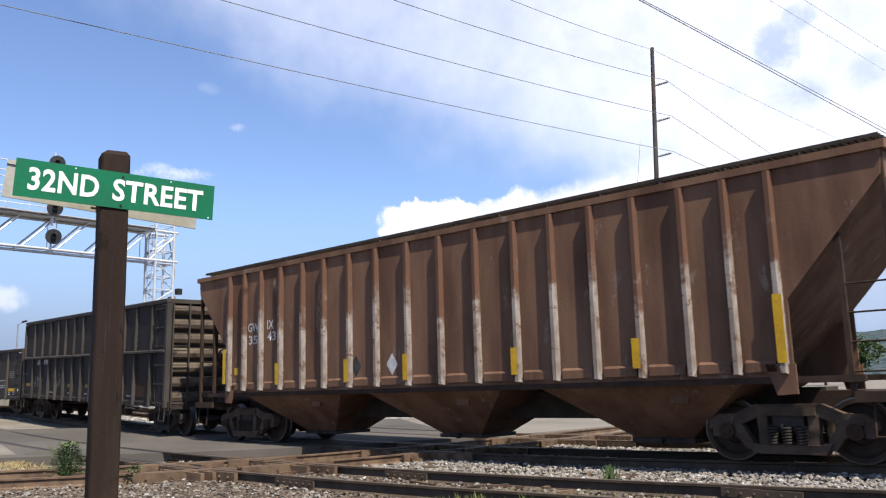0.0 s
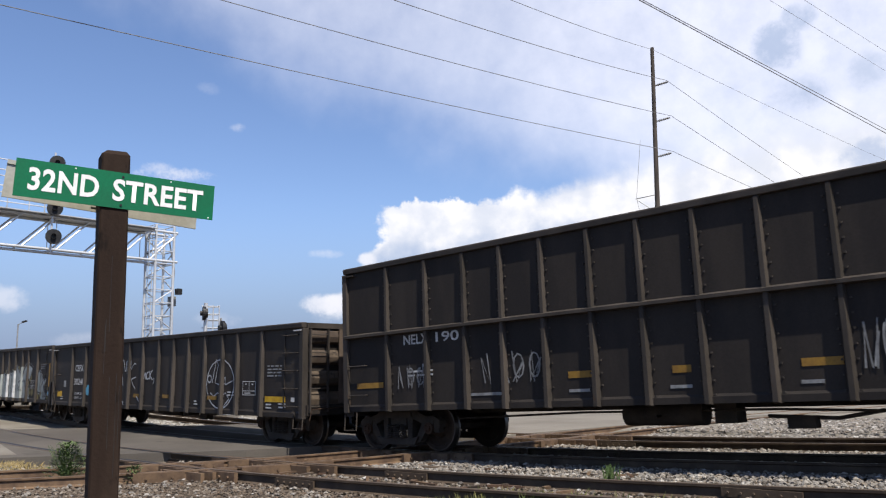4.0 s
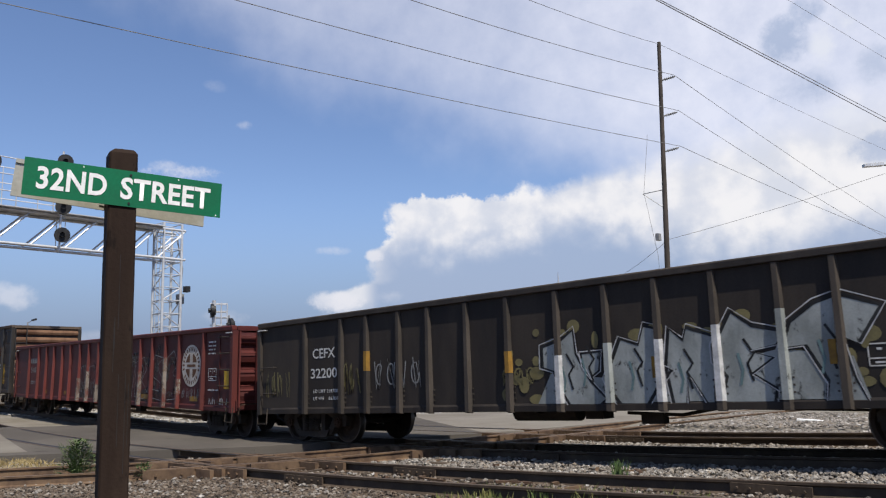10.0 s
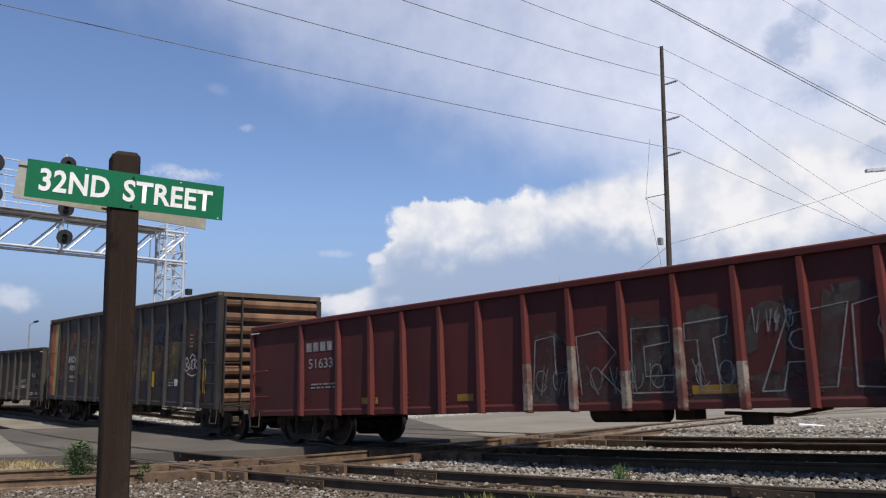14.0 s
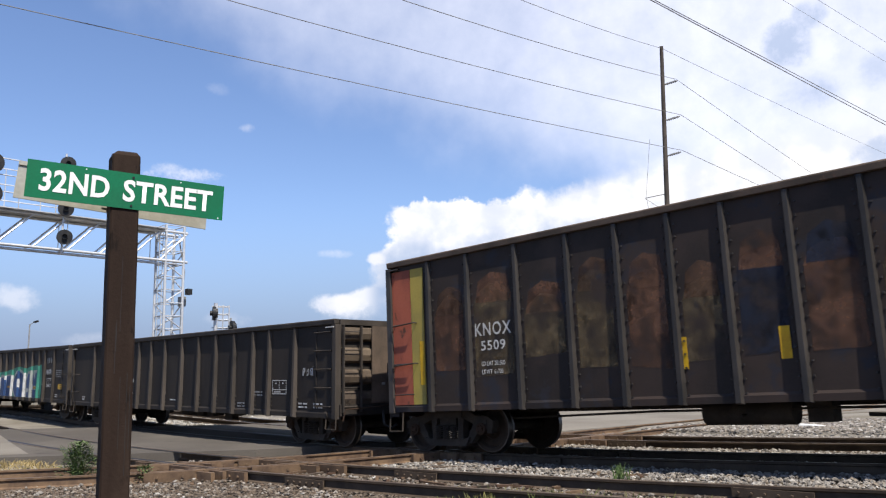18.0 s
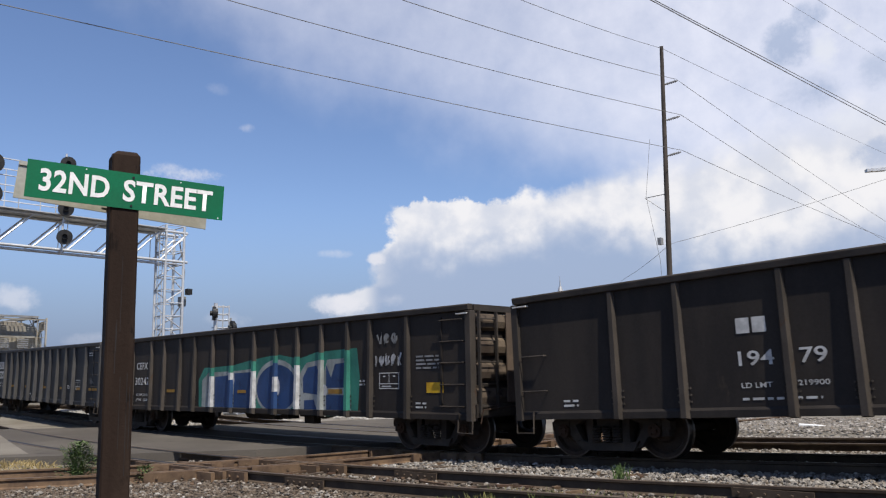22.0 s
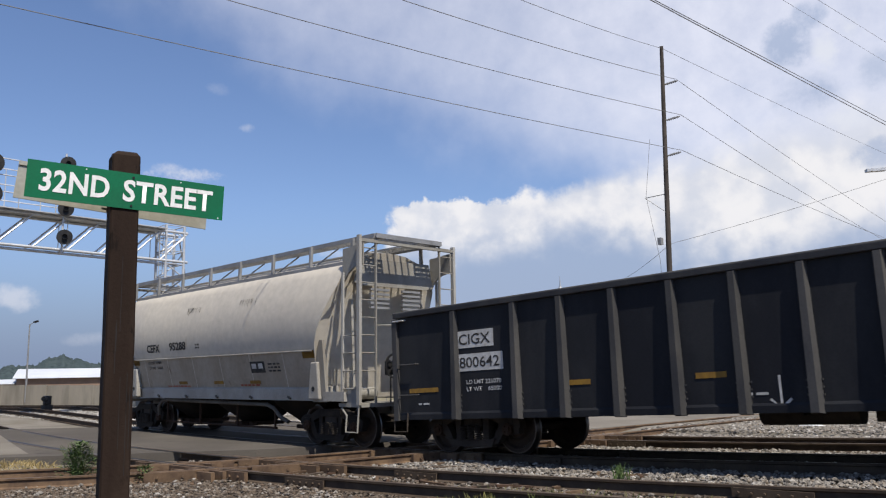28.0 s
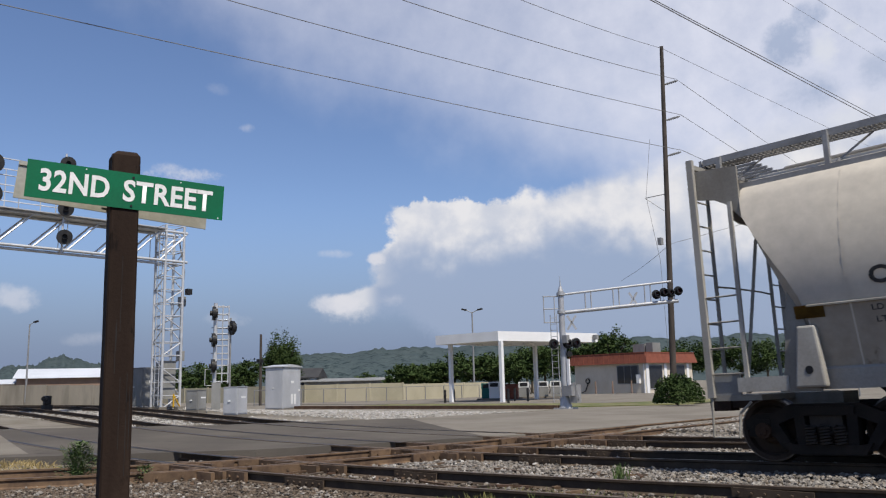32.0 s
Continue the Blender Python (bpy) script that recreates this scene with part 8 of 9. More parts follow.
fuel_canopy()
for x, y in ((-43.4, 44.6), (-42.3, 45.9), (-40.8, 45.6)):
    fuel_pump(x, y)
fuel_pump(-44.2, 40.6, "teal fuel dispenser beside a white one", 1.35, TEAL)
fuel_pump(-43.4, 40.6, "white fuel dispenser beside a teal one", 1.45, WHITEPAINT)
crate = thing("planter_box", "rust-red box standing behind the canopy column", "box", pose(-43.2, 42.6, -0.05, 0, 0, 30))
part("box", Shape().box(-0.55, 0.55, -0.5, 0.5, 0, 1.2), TERRACOTTA, crate, bevel=0.03)
part("lid", Shape().box(-0.58, 0.58, -0.53, 0.53, 1.205, 1.27), TERRACOTTA, crate)
shop()


# ---------- poles and wires ----------
def utility_pole():
    x, y = -22.1, 30.4
    t = thing("utility_pole", "tall thin dark utility pole with three short arms", "utility pole", (x, y, -0.1))
    part("shaft", Shape().rod((0, 0, 0), (0.6, 0.3, 21.0), 0.19, 12, 0.11), POLE, t, smooth=40)
    for z, k in ((18.55, 1.0), (16.35, 1.05), (14.2, 1.05)):
        ux = 0.6 * z / 21
        s = Shape().rod((ux, ux / 2, z + 0.05), (ux + 0.74 * k, ux / 2 + 0.43 * k, z + 0.24), 0.055, 8, 0.045)
        for i in range(5):
            q = 0.3 + 0.13 * i
            s.rod((ux + 0.74 * k * q, ux / 2 + 0.43 * k * q, z + 0.05 + 0.19 * q), (ux + 0.74 * k * (q + 0.05), ux / 2 + 0.43 * k * (q + 0.05), z + 0.05 + 0.19 * (q + 0.05)), 0.085, 8)
        part("insulator_arm", s, GREYPOST, t)
    part("pole_box", Shape().box(-0.1, 0.12, -0.5, -0.2, 9.0, 9.4), GREYPOST, t)
    part("guy_bracket", Shape().rod((0.25, 0.1, 12.0), (-0.75, -0.4, 11.85), 0.025, 6).rod((-0.75, -0.4, 11.85), (0.2, 0.05, 11.0), 0.02, 6), GREYPOST, t)
    return t


utility_pole()

def wire(name, pts, sag, r, label):
    """A hanging wire through far ends; runs on past both."""
    s = Shape()
    line = []
    for a, b in zip(pts, pts[1:]):
        a, b = Vector(a), Vector(b)
        k = 18
        for i in range(k):
            u = i / k
            line.append(a.lerp(b, u) - Vector((0, 0, sag * 4 * u * (1 - u))))
    line.append(Vector(pts[-1]))
    s.tube(line, r, 5)
    tagged(part(name, s, WIRE), label, "wire")


def past(a, b, k):
    """The point k times as far from a as b."""
    return Vector(a).lerp(Vector(b), k)


def leaves(s, c, radii, count, size, rng, hollow=0.15):
    """Scatter small leaf faces in clumps through a crown."""
    clumps = []
    for _ in range(max(9, count // 45)):
        while True:
            p = Vector((rng.uniform(-1, 1), rng.uniform(-1, 1), rng.uniform(-1, 1)))
            if hollow < p.length < 1:
                break
        clumps.append(p)
    for i in range(count):
        q = rng.choice(clumps)
        p = q + Vector((rng.gauss(0, 0.15), rng.gauss(0, 0.15), rng.gauss(0, 0.12)))
        o = Vector((c[0] + p.x * radii[0], c[1] + p.y * radii[1], c[2] + p.z * radii[2]))
        a = Vector((rng.uniform(-1, 1), rng.uniform(-1, 1), rng.uniform(-0.6, 0.6))).normalized() * size * rng.uniform(0.6, 1.4)
        b = a.cross(Vector((rng.uniform(-1, 1), rng.uniform(-1, 1), rng.uniform(-1, 1)))).normalized() * size * rng.uniform(0.5, 1.0)
        s.add([o - a, o - b * 0.6, o + a, o + b], [(0, 1, 2, 3)])


def tree(x, y, z, height, width, seed, label="leafy green deciduous tree beyond the fence", count=2600, size=0.28, bare=0.22):
    rng = random.Random(seed)
    t = thing("tree", label, "tree", (x, y, z), group="trees")
    s = Shape().rod((0, 0, -0.3), (0.1, 0, height * 0.5), 0.03 * height, 8, 0.018 * height)
    for k in range(5):
        a = k * 1.26 + rng.uniform(-0.3, 0.3)
        s.rod((0.05, 0, height * rng.uniform(0.25, 0.42)), (math.cos(a) * width * 0.35, math.sin(a) * width * 0.35, height * rng.uniform(0.55, 0.8)), 0.012 * height, 6, 0.004 * height)
    part("trunk", s, BARK, t)
    s = Shape()
    for k in range(5):
        a = k * 1.26
        r = width * rng.uniform(0.16, 0.26)
        leaves(s, (math.cos(a) * r, math.sin(a) * r, height * rng.uniform(0.5, 0.66)), (width * 0.3, width * 0.3, height * 0.25), count // 7, size, rng)
    leaves(s, (0, 0, height * 0.66), (width * 0.38, width * 0.38, height * (0.36 - bare * 0.1)), count * 2 // 7, size, rng)
    part("crown", s, LEAF, t, "dense dark green leaves")
    return t


def bush(x, y, r, seed):
    rng = random.Random(seed)
    t = thing("bush", "rounded dark green clipped bush by the street", "bush", (x, y, ground_z(x, y) - 0.05))
    s = Shape()
    for k in range(6):
        s.rod((0, 0, 0), (rng.uniform(-0.6, 0.6) * r, rng.uniform(-0.6, 0.6) * r, r * 0.7), 0.03, 5, 0.01)
    part("stem", s, BARK, t)
    s = Shape()
    for i in range(5200):
        a, b = rng.uniform(0, 6.283), math.acos(rng.uniform(-0.15, 1))
        k = r * (0.82 + 0.13 * math.sin(a * 5 + b * 4) + rng.uniform(-0.14, 0.1))
        o = Vector((math.sin(b) * math.cos(a) * k * 1.05, math.sin(b) * math.sin(a) * k * 1.05, 0.25 + math.cos(b) * k * 1.05 + 0.1))
        u = Vector((rng.uniform(-1, 1), rng.uniform(-1, 1), rng.uniform(-1, 1))).normalized() * 0.07
        w = u.cross(Vector((rng.uniform(-1, 1), rng.uniform(-1, 1), rng.uniform(-1, 1)))).normalized() * 0.045
        s.add([o - u, o - w, o + u, o + w], [(0, 1, 2, 3)])
    part("leaves", s, LEAF, t)


def hills():
    """Wooded ridges on the skyline, their crests broken by tree tops."""
    def ridge(name, far, az0, az1, crest, label, seed):
        rng = random.Random(seed)
        n = 420
        V, F = [], []
        for i in range(n + 1):
            az = radians(az0 + (az1 - az0) * i / n)
            top = crest(az0 + (az1 - az0) * i / n) * far * 1.27 + (rng.uniform(0, 0.003) + 0.002 * math.sin(i * 0.21) + 0.0015 * math.sin(i * 0.53)) * far
            for k, (dd, hz) in enumerate(((0.0, -0.004 * far), (0.10, 0.35 * top), (0.2, 0.72 * top), (0.3, top), (0.6, -0.004 * far))):
                d = far * (1 + dd)
                jit = rng.uniform(-0.0012, 0.0012) * far if 0 < k < 4 else 0
                V.append((EYE[0] + math.sin(az) * d, EYE[1] + math.cos(az) * d, 1.3 + hz + jit))
        for i in range(n):
            for k in range(4):
                F.append((i * 5 + k, (i + 1) * 5 + k, (i + 1) * 5 + k + 1, i * 5 + k + 1))
        # HILL's bluish tint stands in for the air between
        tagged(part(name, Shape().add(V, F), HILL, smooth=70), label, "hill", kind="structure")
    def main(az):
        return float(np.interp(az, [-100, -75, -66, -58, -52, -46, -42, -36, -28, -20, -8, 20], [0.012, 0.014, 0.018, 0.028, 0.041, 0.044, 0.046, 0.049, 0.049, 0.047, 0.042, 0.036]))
    ridge("backdrop_ridge", 620, -95, 15, lambda a: main(a), "wooded ridge on the skyline, haze tinted into its colour", 4)
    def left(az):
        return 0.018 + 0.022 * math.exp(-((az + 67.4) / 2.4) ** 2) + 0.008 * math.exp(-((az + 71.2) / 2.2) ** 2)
    ridge("backdrop_hill", 1100, -95, -58, left, "rounded hill far off, blue-green with haze in its colour", 5)


def panel_wall(name, a, b, height, width, material, label, base=None):
    a, b = Vector(a), Vector(b)
    d = b - a
    n = max(1, int(d.length / width))
    yaw = math.degrees(math.atan2(d.y, d.x))
    t = thing(name, label, "fence", kind="structure")
    w = d.length / n
    pm = Shape().box(0.02, w - 0.02, -0.04, 0.04, -0.6, height).mesh("panel", material)
    qm = Shape().box(-0.07, 0.07, -0.08, 0.08, -0.6, height + 0.05).mesh("fence_post", material)
    for i in range(n + 1):
        p = a + d * (i / n)
        z = p.z if base is not None else ground_z(p.x, p.y) - 0.05
        part("fence_post", qm, None, t, "", pose(p.x, p.y, z, 0, 0, yaw))
        if i < n:
            part("panel", pm, None, t, "", pose(p.x, p.y, z, 0, 0, yaw))
    return t


def chain_fence(a, b, height, label):
    a, b = Vector(a), Vector(b)
    t = thing("chain_link_fence", label, "fence", kind="structure")
    n = int((b - a).length / 2.0)
    pm = Shape().rod((0, 0, -0.2), (0, 0, height), 0.035, 6).mesh("fence_post", WIRE)
    for i in range(n + 1):
        p = a.lerp(b, i / n)
        part("fence_post", pm, None, t, "", (p.x, p.y, ground_z(p.x, p.y) - 0.05))
    za, zb = ground_z(a.x, a.y), ground_z(b.x, b.y)
    part("top_rail", Shape().rod((a.x, a.y, za + height - 0.05), (b.x, b.y, zb + height - 0.05), 0.022, 6), WIRE, t)


def lamp_pole(x, y, z, h, label, heads):
    t = thing("lamp_post", label, "lamp post", (x, y, z))
    part("pole", Shape().rod((0, 0, -0.2), (0, 0, h), 0.11, 10, 0.07), GREYPOST, t)
    for dx, dy in heads:
        arm = part("arm", Shape().rod((0, 0, h - 0.1), (dx * 0.7, dy * 0.7, h + 0.25), 0.04, 6), GREYPOST, t)
        part("lamp_head", Shape().bar((dx * 0.6, dy * 0.6, h + 0.2), (dx * 1.2, dy * 1.2, h + 0.32), 0.3, 0.16), BLACKMETAL, t)


def low_building(name, x, y, z, w, d, h, yaw, wall, roof, label, gable=0.0, windows=0):
    t = thing(name, label, "building", pose(x, y, z, 0, 0, yaw))
    part("wall", Shape().box(0, w, 0, d, -0.5, h), wall, t)
    if gable:
        part("roof", Shape().prism([(-0.6, h + 0.005), (d + 0.6, h + 0.005), (d + 0.6, h + 0.1), (d / 2, h + gable), (-0.6, h + 0.1)], "x", -0.5, w + 0.5), roof, t)
    else:
        part("roof", Shape().box(-0.25, w + 0.25, -0.25, d + 0.25, h + 0.005, h + 0.4), roof, t)
    for i in range(windows):
        u = w * (i + 0.5) / windows
        win = part("window", Shape().box(u - 0.6, u + 0.6, -0.05, -0.004, 1.0, 2.2), GREYPOST, t)
        part("pane", Shape().box(u - 0.5, u + 0.5, -0.065, -0.052, 1.1, 2.1), GLASSDARK, win)
    return t


hills()
panel_wall("boundary_wall", (-100, 36.5, 0), (-63, 36.3, 0), 1.62, 2.4, TANFENCE, "long tan panel boundary wall beyond the tracks")
panel_wall("yard_wall", (-108, 16.0, 1.0), (-80.1, 28.7, 0.30), 1.65, 3.0, GREYFENCE, "stained grey concrete yard wall", base=True)
panel_wall("boundary_wall", (-63, 36.3, 0), (-55, 41.4, 0), 1.62, 2.4, TANFENCE, "tan panel boundary wall beyond the chain fence")
panel_wall("boundary_wall", (-55, 41.4, 0), (-54.5, 55, 0), 1.5, 2.4, TANFENCE, "tan panel boundary wall behind the filling station")
chain_fence((-55.5, 25.5, 0), (-50.5, 47.0, 0), 1.25, "low chain-link fence with dark posts")
lamp_pole(-93.8, 22.5, 0.7, 8.2, "tall thin grey yard lamp post", [(0.6, 0.5)])
lamp_pole(-55.5, 52.1, 0.0, 8.7, "thin lamp post with two floodlights", [(0.7, 0.6), (-0.7, -0.6)])
street_lamp = thing("street_lamp", "grey street lamp with a cobra head on a long arm", "street lamp", (-8.6, 39.5, -0.1))
part("pole", Shape().rod((0, 0, 0), (0, 0, 11.6), 0.13, 10, 0.08), GREYPOST, street_lamp)
part("arm", Shape().tube([(0, 0, 11.3), (-1.5, -1.4, 12.2), (-3.2, -3.0, 12.55)], 0.05), GREYPOST, street_lamp)
part("lamp_head", Shape().bar((-3.1, -2.9, 12.55), (-3.9, -3.6, 12.5), 0.32, 0.16), GALV, street_lamp)
low_building("warehouse", -131.7, 35.1, 0.0, 17, 22, 3.7, 66.8, BRICKWALL, WAREROOF, "low brick warehouse under a white metal roof", 1.75)
low_building("warehouse", -135.4, 26.6, 0.0, 8.6, 20, 2.9, 66.8, BRICKWALL, WAREROOF, "low brick shed under a white metal roof", 0.9)
low_building("house", -100, 58, 0.5, 7, 6, 2.2, 40, WHITEPAINT, DARKROOF, "small white house with a dark roof", 1.5, 2)
low_building("shed", -94, 60, 0.2, 14, 8, 1.9, 48, GREYCAB, GREYCAB, "long low grey metal shed", 0.5)
low_building("shed", -76, 62, 0.2, 6, 8, 1.9, 45, WHITEPAINT, GREYCAB, "pale low shed among the trees", 1.0)

# trees, one by one: place, height and width of crown
for i, (x, y, h, w) in enumerate([(-60.3, 31.7, 6.3, 3.6), (-99, 46, 5.0, 7), (-100, 50, 4.6, 6), (-93, 50, 5.0, 5), (-105, 45, 5.2, 8), (-92, 70, 3.2, 5),
                                   (-71.6, 57.5, 3.7, 4.2), (-73.7, 62.5, 4.0, 5), (-72, 64, 4.5, 5), (-70.4, 65.6, 5.2, 5.5), (-65.5, 63.3, 4.8, 5.2), (-67, 68.6, 5.2, 5.5), (-62, 66, 4.6, 5.2), (-62.8, 70.6, 5.9, 5.6), (-61, 72, 6.3, 5.6),
                                   (-60.4, 75, 6.6, 5.8), (-58.3, 76.3, 7.1, 5.5), (-55.4, 75.8, 7.6, 5.2), (-54, 76.6, 8.0, 5.2), (-62, 96, 6.9, 7), (-59, 98, 6.9, 7), (-56, 100, 7.0, 7), (-52.6, 101, 7.0, 7), (-49, 103, 7.0, 7),
                                   (-45.7, 104, 6.8, 7), (-41.5, 106, 7.0, 7.5), (-37.5, 107, 6.8, 7.5), (-33.5, 108, 6.8, 7.5), (-110, 58, 5.0, 8), (-76, 66, 4.2, 6), (-69, 72, 5.4, 6), (-66, 76, 6.0, 6)]):
    tree(x, y, 0.0, h, w, 20 + i, count=16000 if i < 1 else 3400, size=0.085 if i < 1 else 0.17)
bush(-20.0, 26.75, 1.22, 7)

# wires: three on the arms, one on the pole top, a heavy pair nearer, two thin ones high up
for i, (a, p, b) in enumerate((((-20.3, 9.83, 16.21), (-20.85, 30.99, 18.75), (-22.57, 80.03, 17.31)), ((-22.86, 3.91, 15.07), (-20.75, 31.03, 16.55), (-22.77, 79.98, 15.25)), ((-24.49, -3.53, 13.06), (-20.8, 31.01, 14.4), (-19.15, 65.42, 13.3)))):
    wire("power_wire", [past(p, a, 1.9), p, past(p, b, 1.6)], (0.5, 0.5, 0.4)[i], 0.016, "thin dark power wire")
wire("ground_wire", [past((-21.5, 30.7, 20.8), (-18.67, 13.74, 16.99), 1.5), (-21.5, 30.7, 20.8), past((-21.5, 30.7, 20.8), (-21.91, 80.19, 24.17), 1.4)], 0.2, 0.013, "thin pale ground wire")
wire("power_wire", [past((-9.56, 28.65, 12.7), (-10.93, 9.12, 12.62), 1.6), past((-10.93, 9.12, 12.62), (-9.56, 28.65, 12.7), 2.2)], 0.0, 0.018, "heavy dark overhead cable")
wire("power_wire", [past((-9.66, 29.14, 13.0), (-11.06, 9.61, 12.84), 1.6), past((-11.06, 9.61, 12.84), (-9.66, 29.14, 13.0), 2.2)], 0.0, 0.015, "heavy dark overhead cable")
wire("power_wire", [past((-12.13, 41.39, 20.19), (-12.63, 25.7, 18.99), 1.5), past((-12.63, 25.7, 18.99), (-12.13, 41.39, 20.19), 3)], 0.0, 0.009, "thin dark wire high overhead")
wire("power_wire", [past((-11.36, 38.49, 20.35), (-11.19, 26.15, 18.64), 1.5), past((-11.19, 26.15, 18.64), (-11.36, 38.49, 20.35), 3)], 0.0, 0.009, "thin dark wire high overhead")
wire("service_wire", [(-30.31, 39.53, 8.41), (-21.75, 30.54, 8.96), (-11.6, 38.4, 12.4)], 0.12, 0.012, "thin service wire to the street lamp")

wire("service_wire", [(-22.3, 30.0, 15.2), (-22.75, 29.95, 11.8), (-22.2, 30.1, 8.0), (-22.15, 30.2, 3.0)], 0.0, 0.010, "thin wire hanging beside the utility pole")

wood_pole = thing("wood_pole", "short weathered wooden pole by the boundary wall", "pole", (-58.6, 28.2, -0.1))
part("shaft", Shape().rod((0, 0, 0), (0, 0, 6.0), 0.13, 10, 0.10), POLE, wood_pole)
part("bracket", Shape().box(-0.1, 0.3, -0.35, 0.1, 3.6, 3.9), BLACKMETAL, wood_pole)
dwarf = thing("dwarf_signal", "small black dwarf signal beside the rails", "signal", (-42.8, 4.65, ground_z(-42.8, 4.65) - 0.15))
part("base", Shape().box(-0.2, 0.2, -0.2, 0.2, 0, 0.35), BLACKMETAL, dwarf)
part("head", Shape().box(-0.18, 0.18, -0.16, 0.16, 0.352, 0.8), BLACKMETAL, dwarf, bevel=0.05)
part("visor", Shape().rod((0.1, -0.1, 0.65), (0.3, -0.3, 0.65), 0.12, 12), BLACKMETAL, dwarf)
board = thing("board", "pale flat board lying on the far ballast", "board", pose(-7.6, 11.4, -0.1, 0, 4, 18))
part("sheet", Shape().box(-0.9, 0.9, -0.25, 0.25, 0, 0.05), SIGNWHITE, board)
site_sign = thing("site_sign", "small white sign on a thin post by the street", "sign", (-16.8, 45.4, -0.05))
part("post", Shape().rod((0, 0, 0), (0, 0, 4.2), 0.05, 8), GREYPOST, site_sign)
part("panel", Shape().box(-0.6, 0.6, -0.04, -0.0, 3.4, 4.3), SIGNWHITE, site_sign, at=pose(0, 0, 0, 0, 0, 30))

# ---------- ties, joints, castings ----------
TIE_MESH = Shape().box(-0.115, 0.115, -1.3, 1.3, -0.17, 0.0).mesh("tie", TIE)
for tr, off in ((near_track, NEAR_OFF), (main_track, MAIN_OFF), (far_track, FAR_OFF)):
    for i in range(34):
        s = -12.6 + i * 0.54
        rng = random.Random(i + int(off * 10))
        p = on_line(s, off + rng.uniform(-0.05, 0.05), -0.178 + rng.uniform(-0.012, 0.0))
        if tr is near_track or s > -10.8:
            part("tie", TIE_MESH, None, tr, "", pose(p.x, p.y, p.z, 0, rng.uniform(-1.5, 1.5), math.degrees(float(heading(s))) + rng.uniform(-1.5, 1.5)))
for i in range(26):
    w = -12 + i * 0.55
    if w < -4.6:
        p = cross_point(w, 0, -0.176)
        d = cross_point(w + 0.2, 0) - cross_point(w - 0.2, 0)
        part("tie", TIE_MESH, None, cross_track, "", pose(p.x, p.y, p.z, 0, 0, math.degrees(math.atan2(d.y, d.x))))

_s = Shape().box(-0.46, 0.46, -0.028, 0.0, -0.14, -0.035)
for _i in range(6):
    _s.rod((-0.38 + _i * 0.152, -0.055, -0.088), (-0.38 + _i * 0.152, -0.02, -0.088), 0.017, 6)
JOINT_MESH = _s.mesh("joint_bar", RAIL_DARK)
for tr, off, s in ((near_track, NEAR_OFF - 0.755, -10.2), (near_track, NEAR_OFF + 0.755, -9.35), (near_track, NEAR_OFF + 0.755, -3.7), (main_track, MAIN_OFF - 0.755, -9.1), (main_track, MAIN_OFF + 0.755, -8.6), (far_track, FAR_OFF - 0.755, -9.6)):
    p = on_line(s, off - 0.036)
    part("joint_bar", JOINT_MESH, None, tr, "bolted joint bar", pose(p.x, p.y, p.z - 0.004, 0, 0, math.degrees(float(heading(s)))))


def casting(w0, w1, e, width=0.075, low=-0.165, high=-0.004):
    """A heavy guard bar along the crossing track, with bolt heads."""
    s = Shape()
    a, b = cross_point(w0, e), cross_point(w1, e)
    s.bar(a + Vector((0, 0, (low + high) / 2)), b + Vector((0, 0, (low + high) / 2)), width, high - low)
    k = max(2, int(abs(w1 - w0) / 0.28))
    side = (b - a).cross(Vector((0, 0, 1))).normalized()
    for i in range(k):
        q = a.lerp(b, (i + 0.5) / k) + Vector((0, 0, -0.085))
        s.rod(q + side * (width / 2), q + side * (width / 2 + 0.03), 0.022, 6)
    return part("guard_bar", s, FROG, cross_track)


for off in (NEAR_OFF, MAIN_OFF, FAR_OFF):
    for r in (-0.755, 0.755):
        for e in (-0.755, 0.755):
            w = off + r
            for k in (-0.115, 0.115):
                casting(w - 0.72, w - 0.06, e + k)
                casting(w + 0.06, w + 0.72, e + k)
            # filler blocks along the crossed rail
            s = Shape()
            c = cross_point(w, e)
            for dx in (-0.62, 0.18):
                for dy in (-0.11, 0.11):
                    s.box(c.x + dx, c.x + dx + 0.44, c.y + dy - 0.035, c.y + dy + 0.035, c.z - 0.16, c.z - 0.012)
            part("filler_block", s, FROG, cross_track)
def line_casting(track_thing, s0, s1, off, width=0.07, low=-0.165, high=-0.006, material=FROG):
    """A guard bar along the main line's rails, bolted through."""
    s = Shape()
    pts = [on_line(q, off) for q in np.linspace(s0, s1, 6)]
    for a, b in zip(pts, pts[1:]):
        s.bar(a + Vector((0, 0, (low + high) / 2)), b + Vector((0, 0, (low + high) / 2)), width, high - low)
    for q in np.arange(min(s0, s1) + 0.12, max(s0, s1), 0.24):
        p = on_line(q, off - width / 2, -0.085)
        s.rod(p + Vector((0, -0.03, 0)), p, 0.024, 6)
    return part("guard_bar", s, material, track_thing)


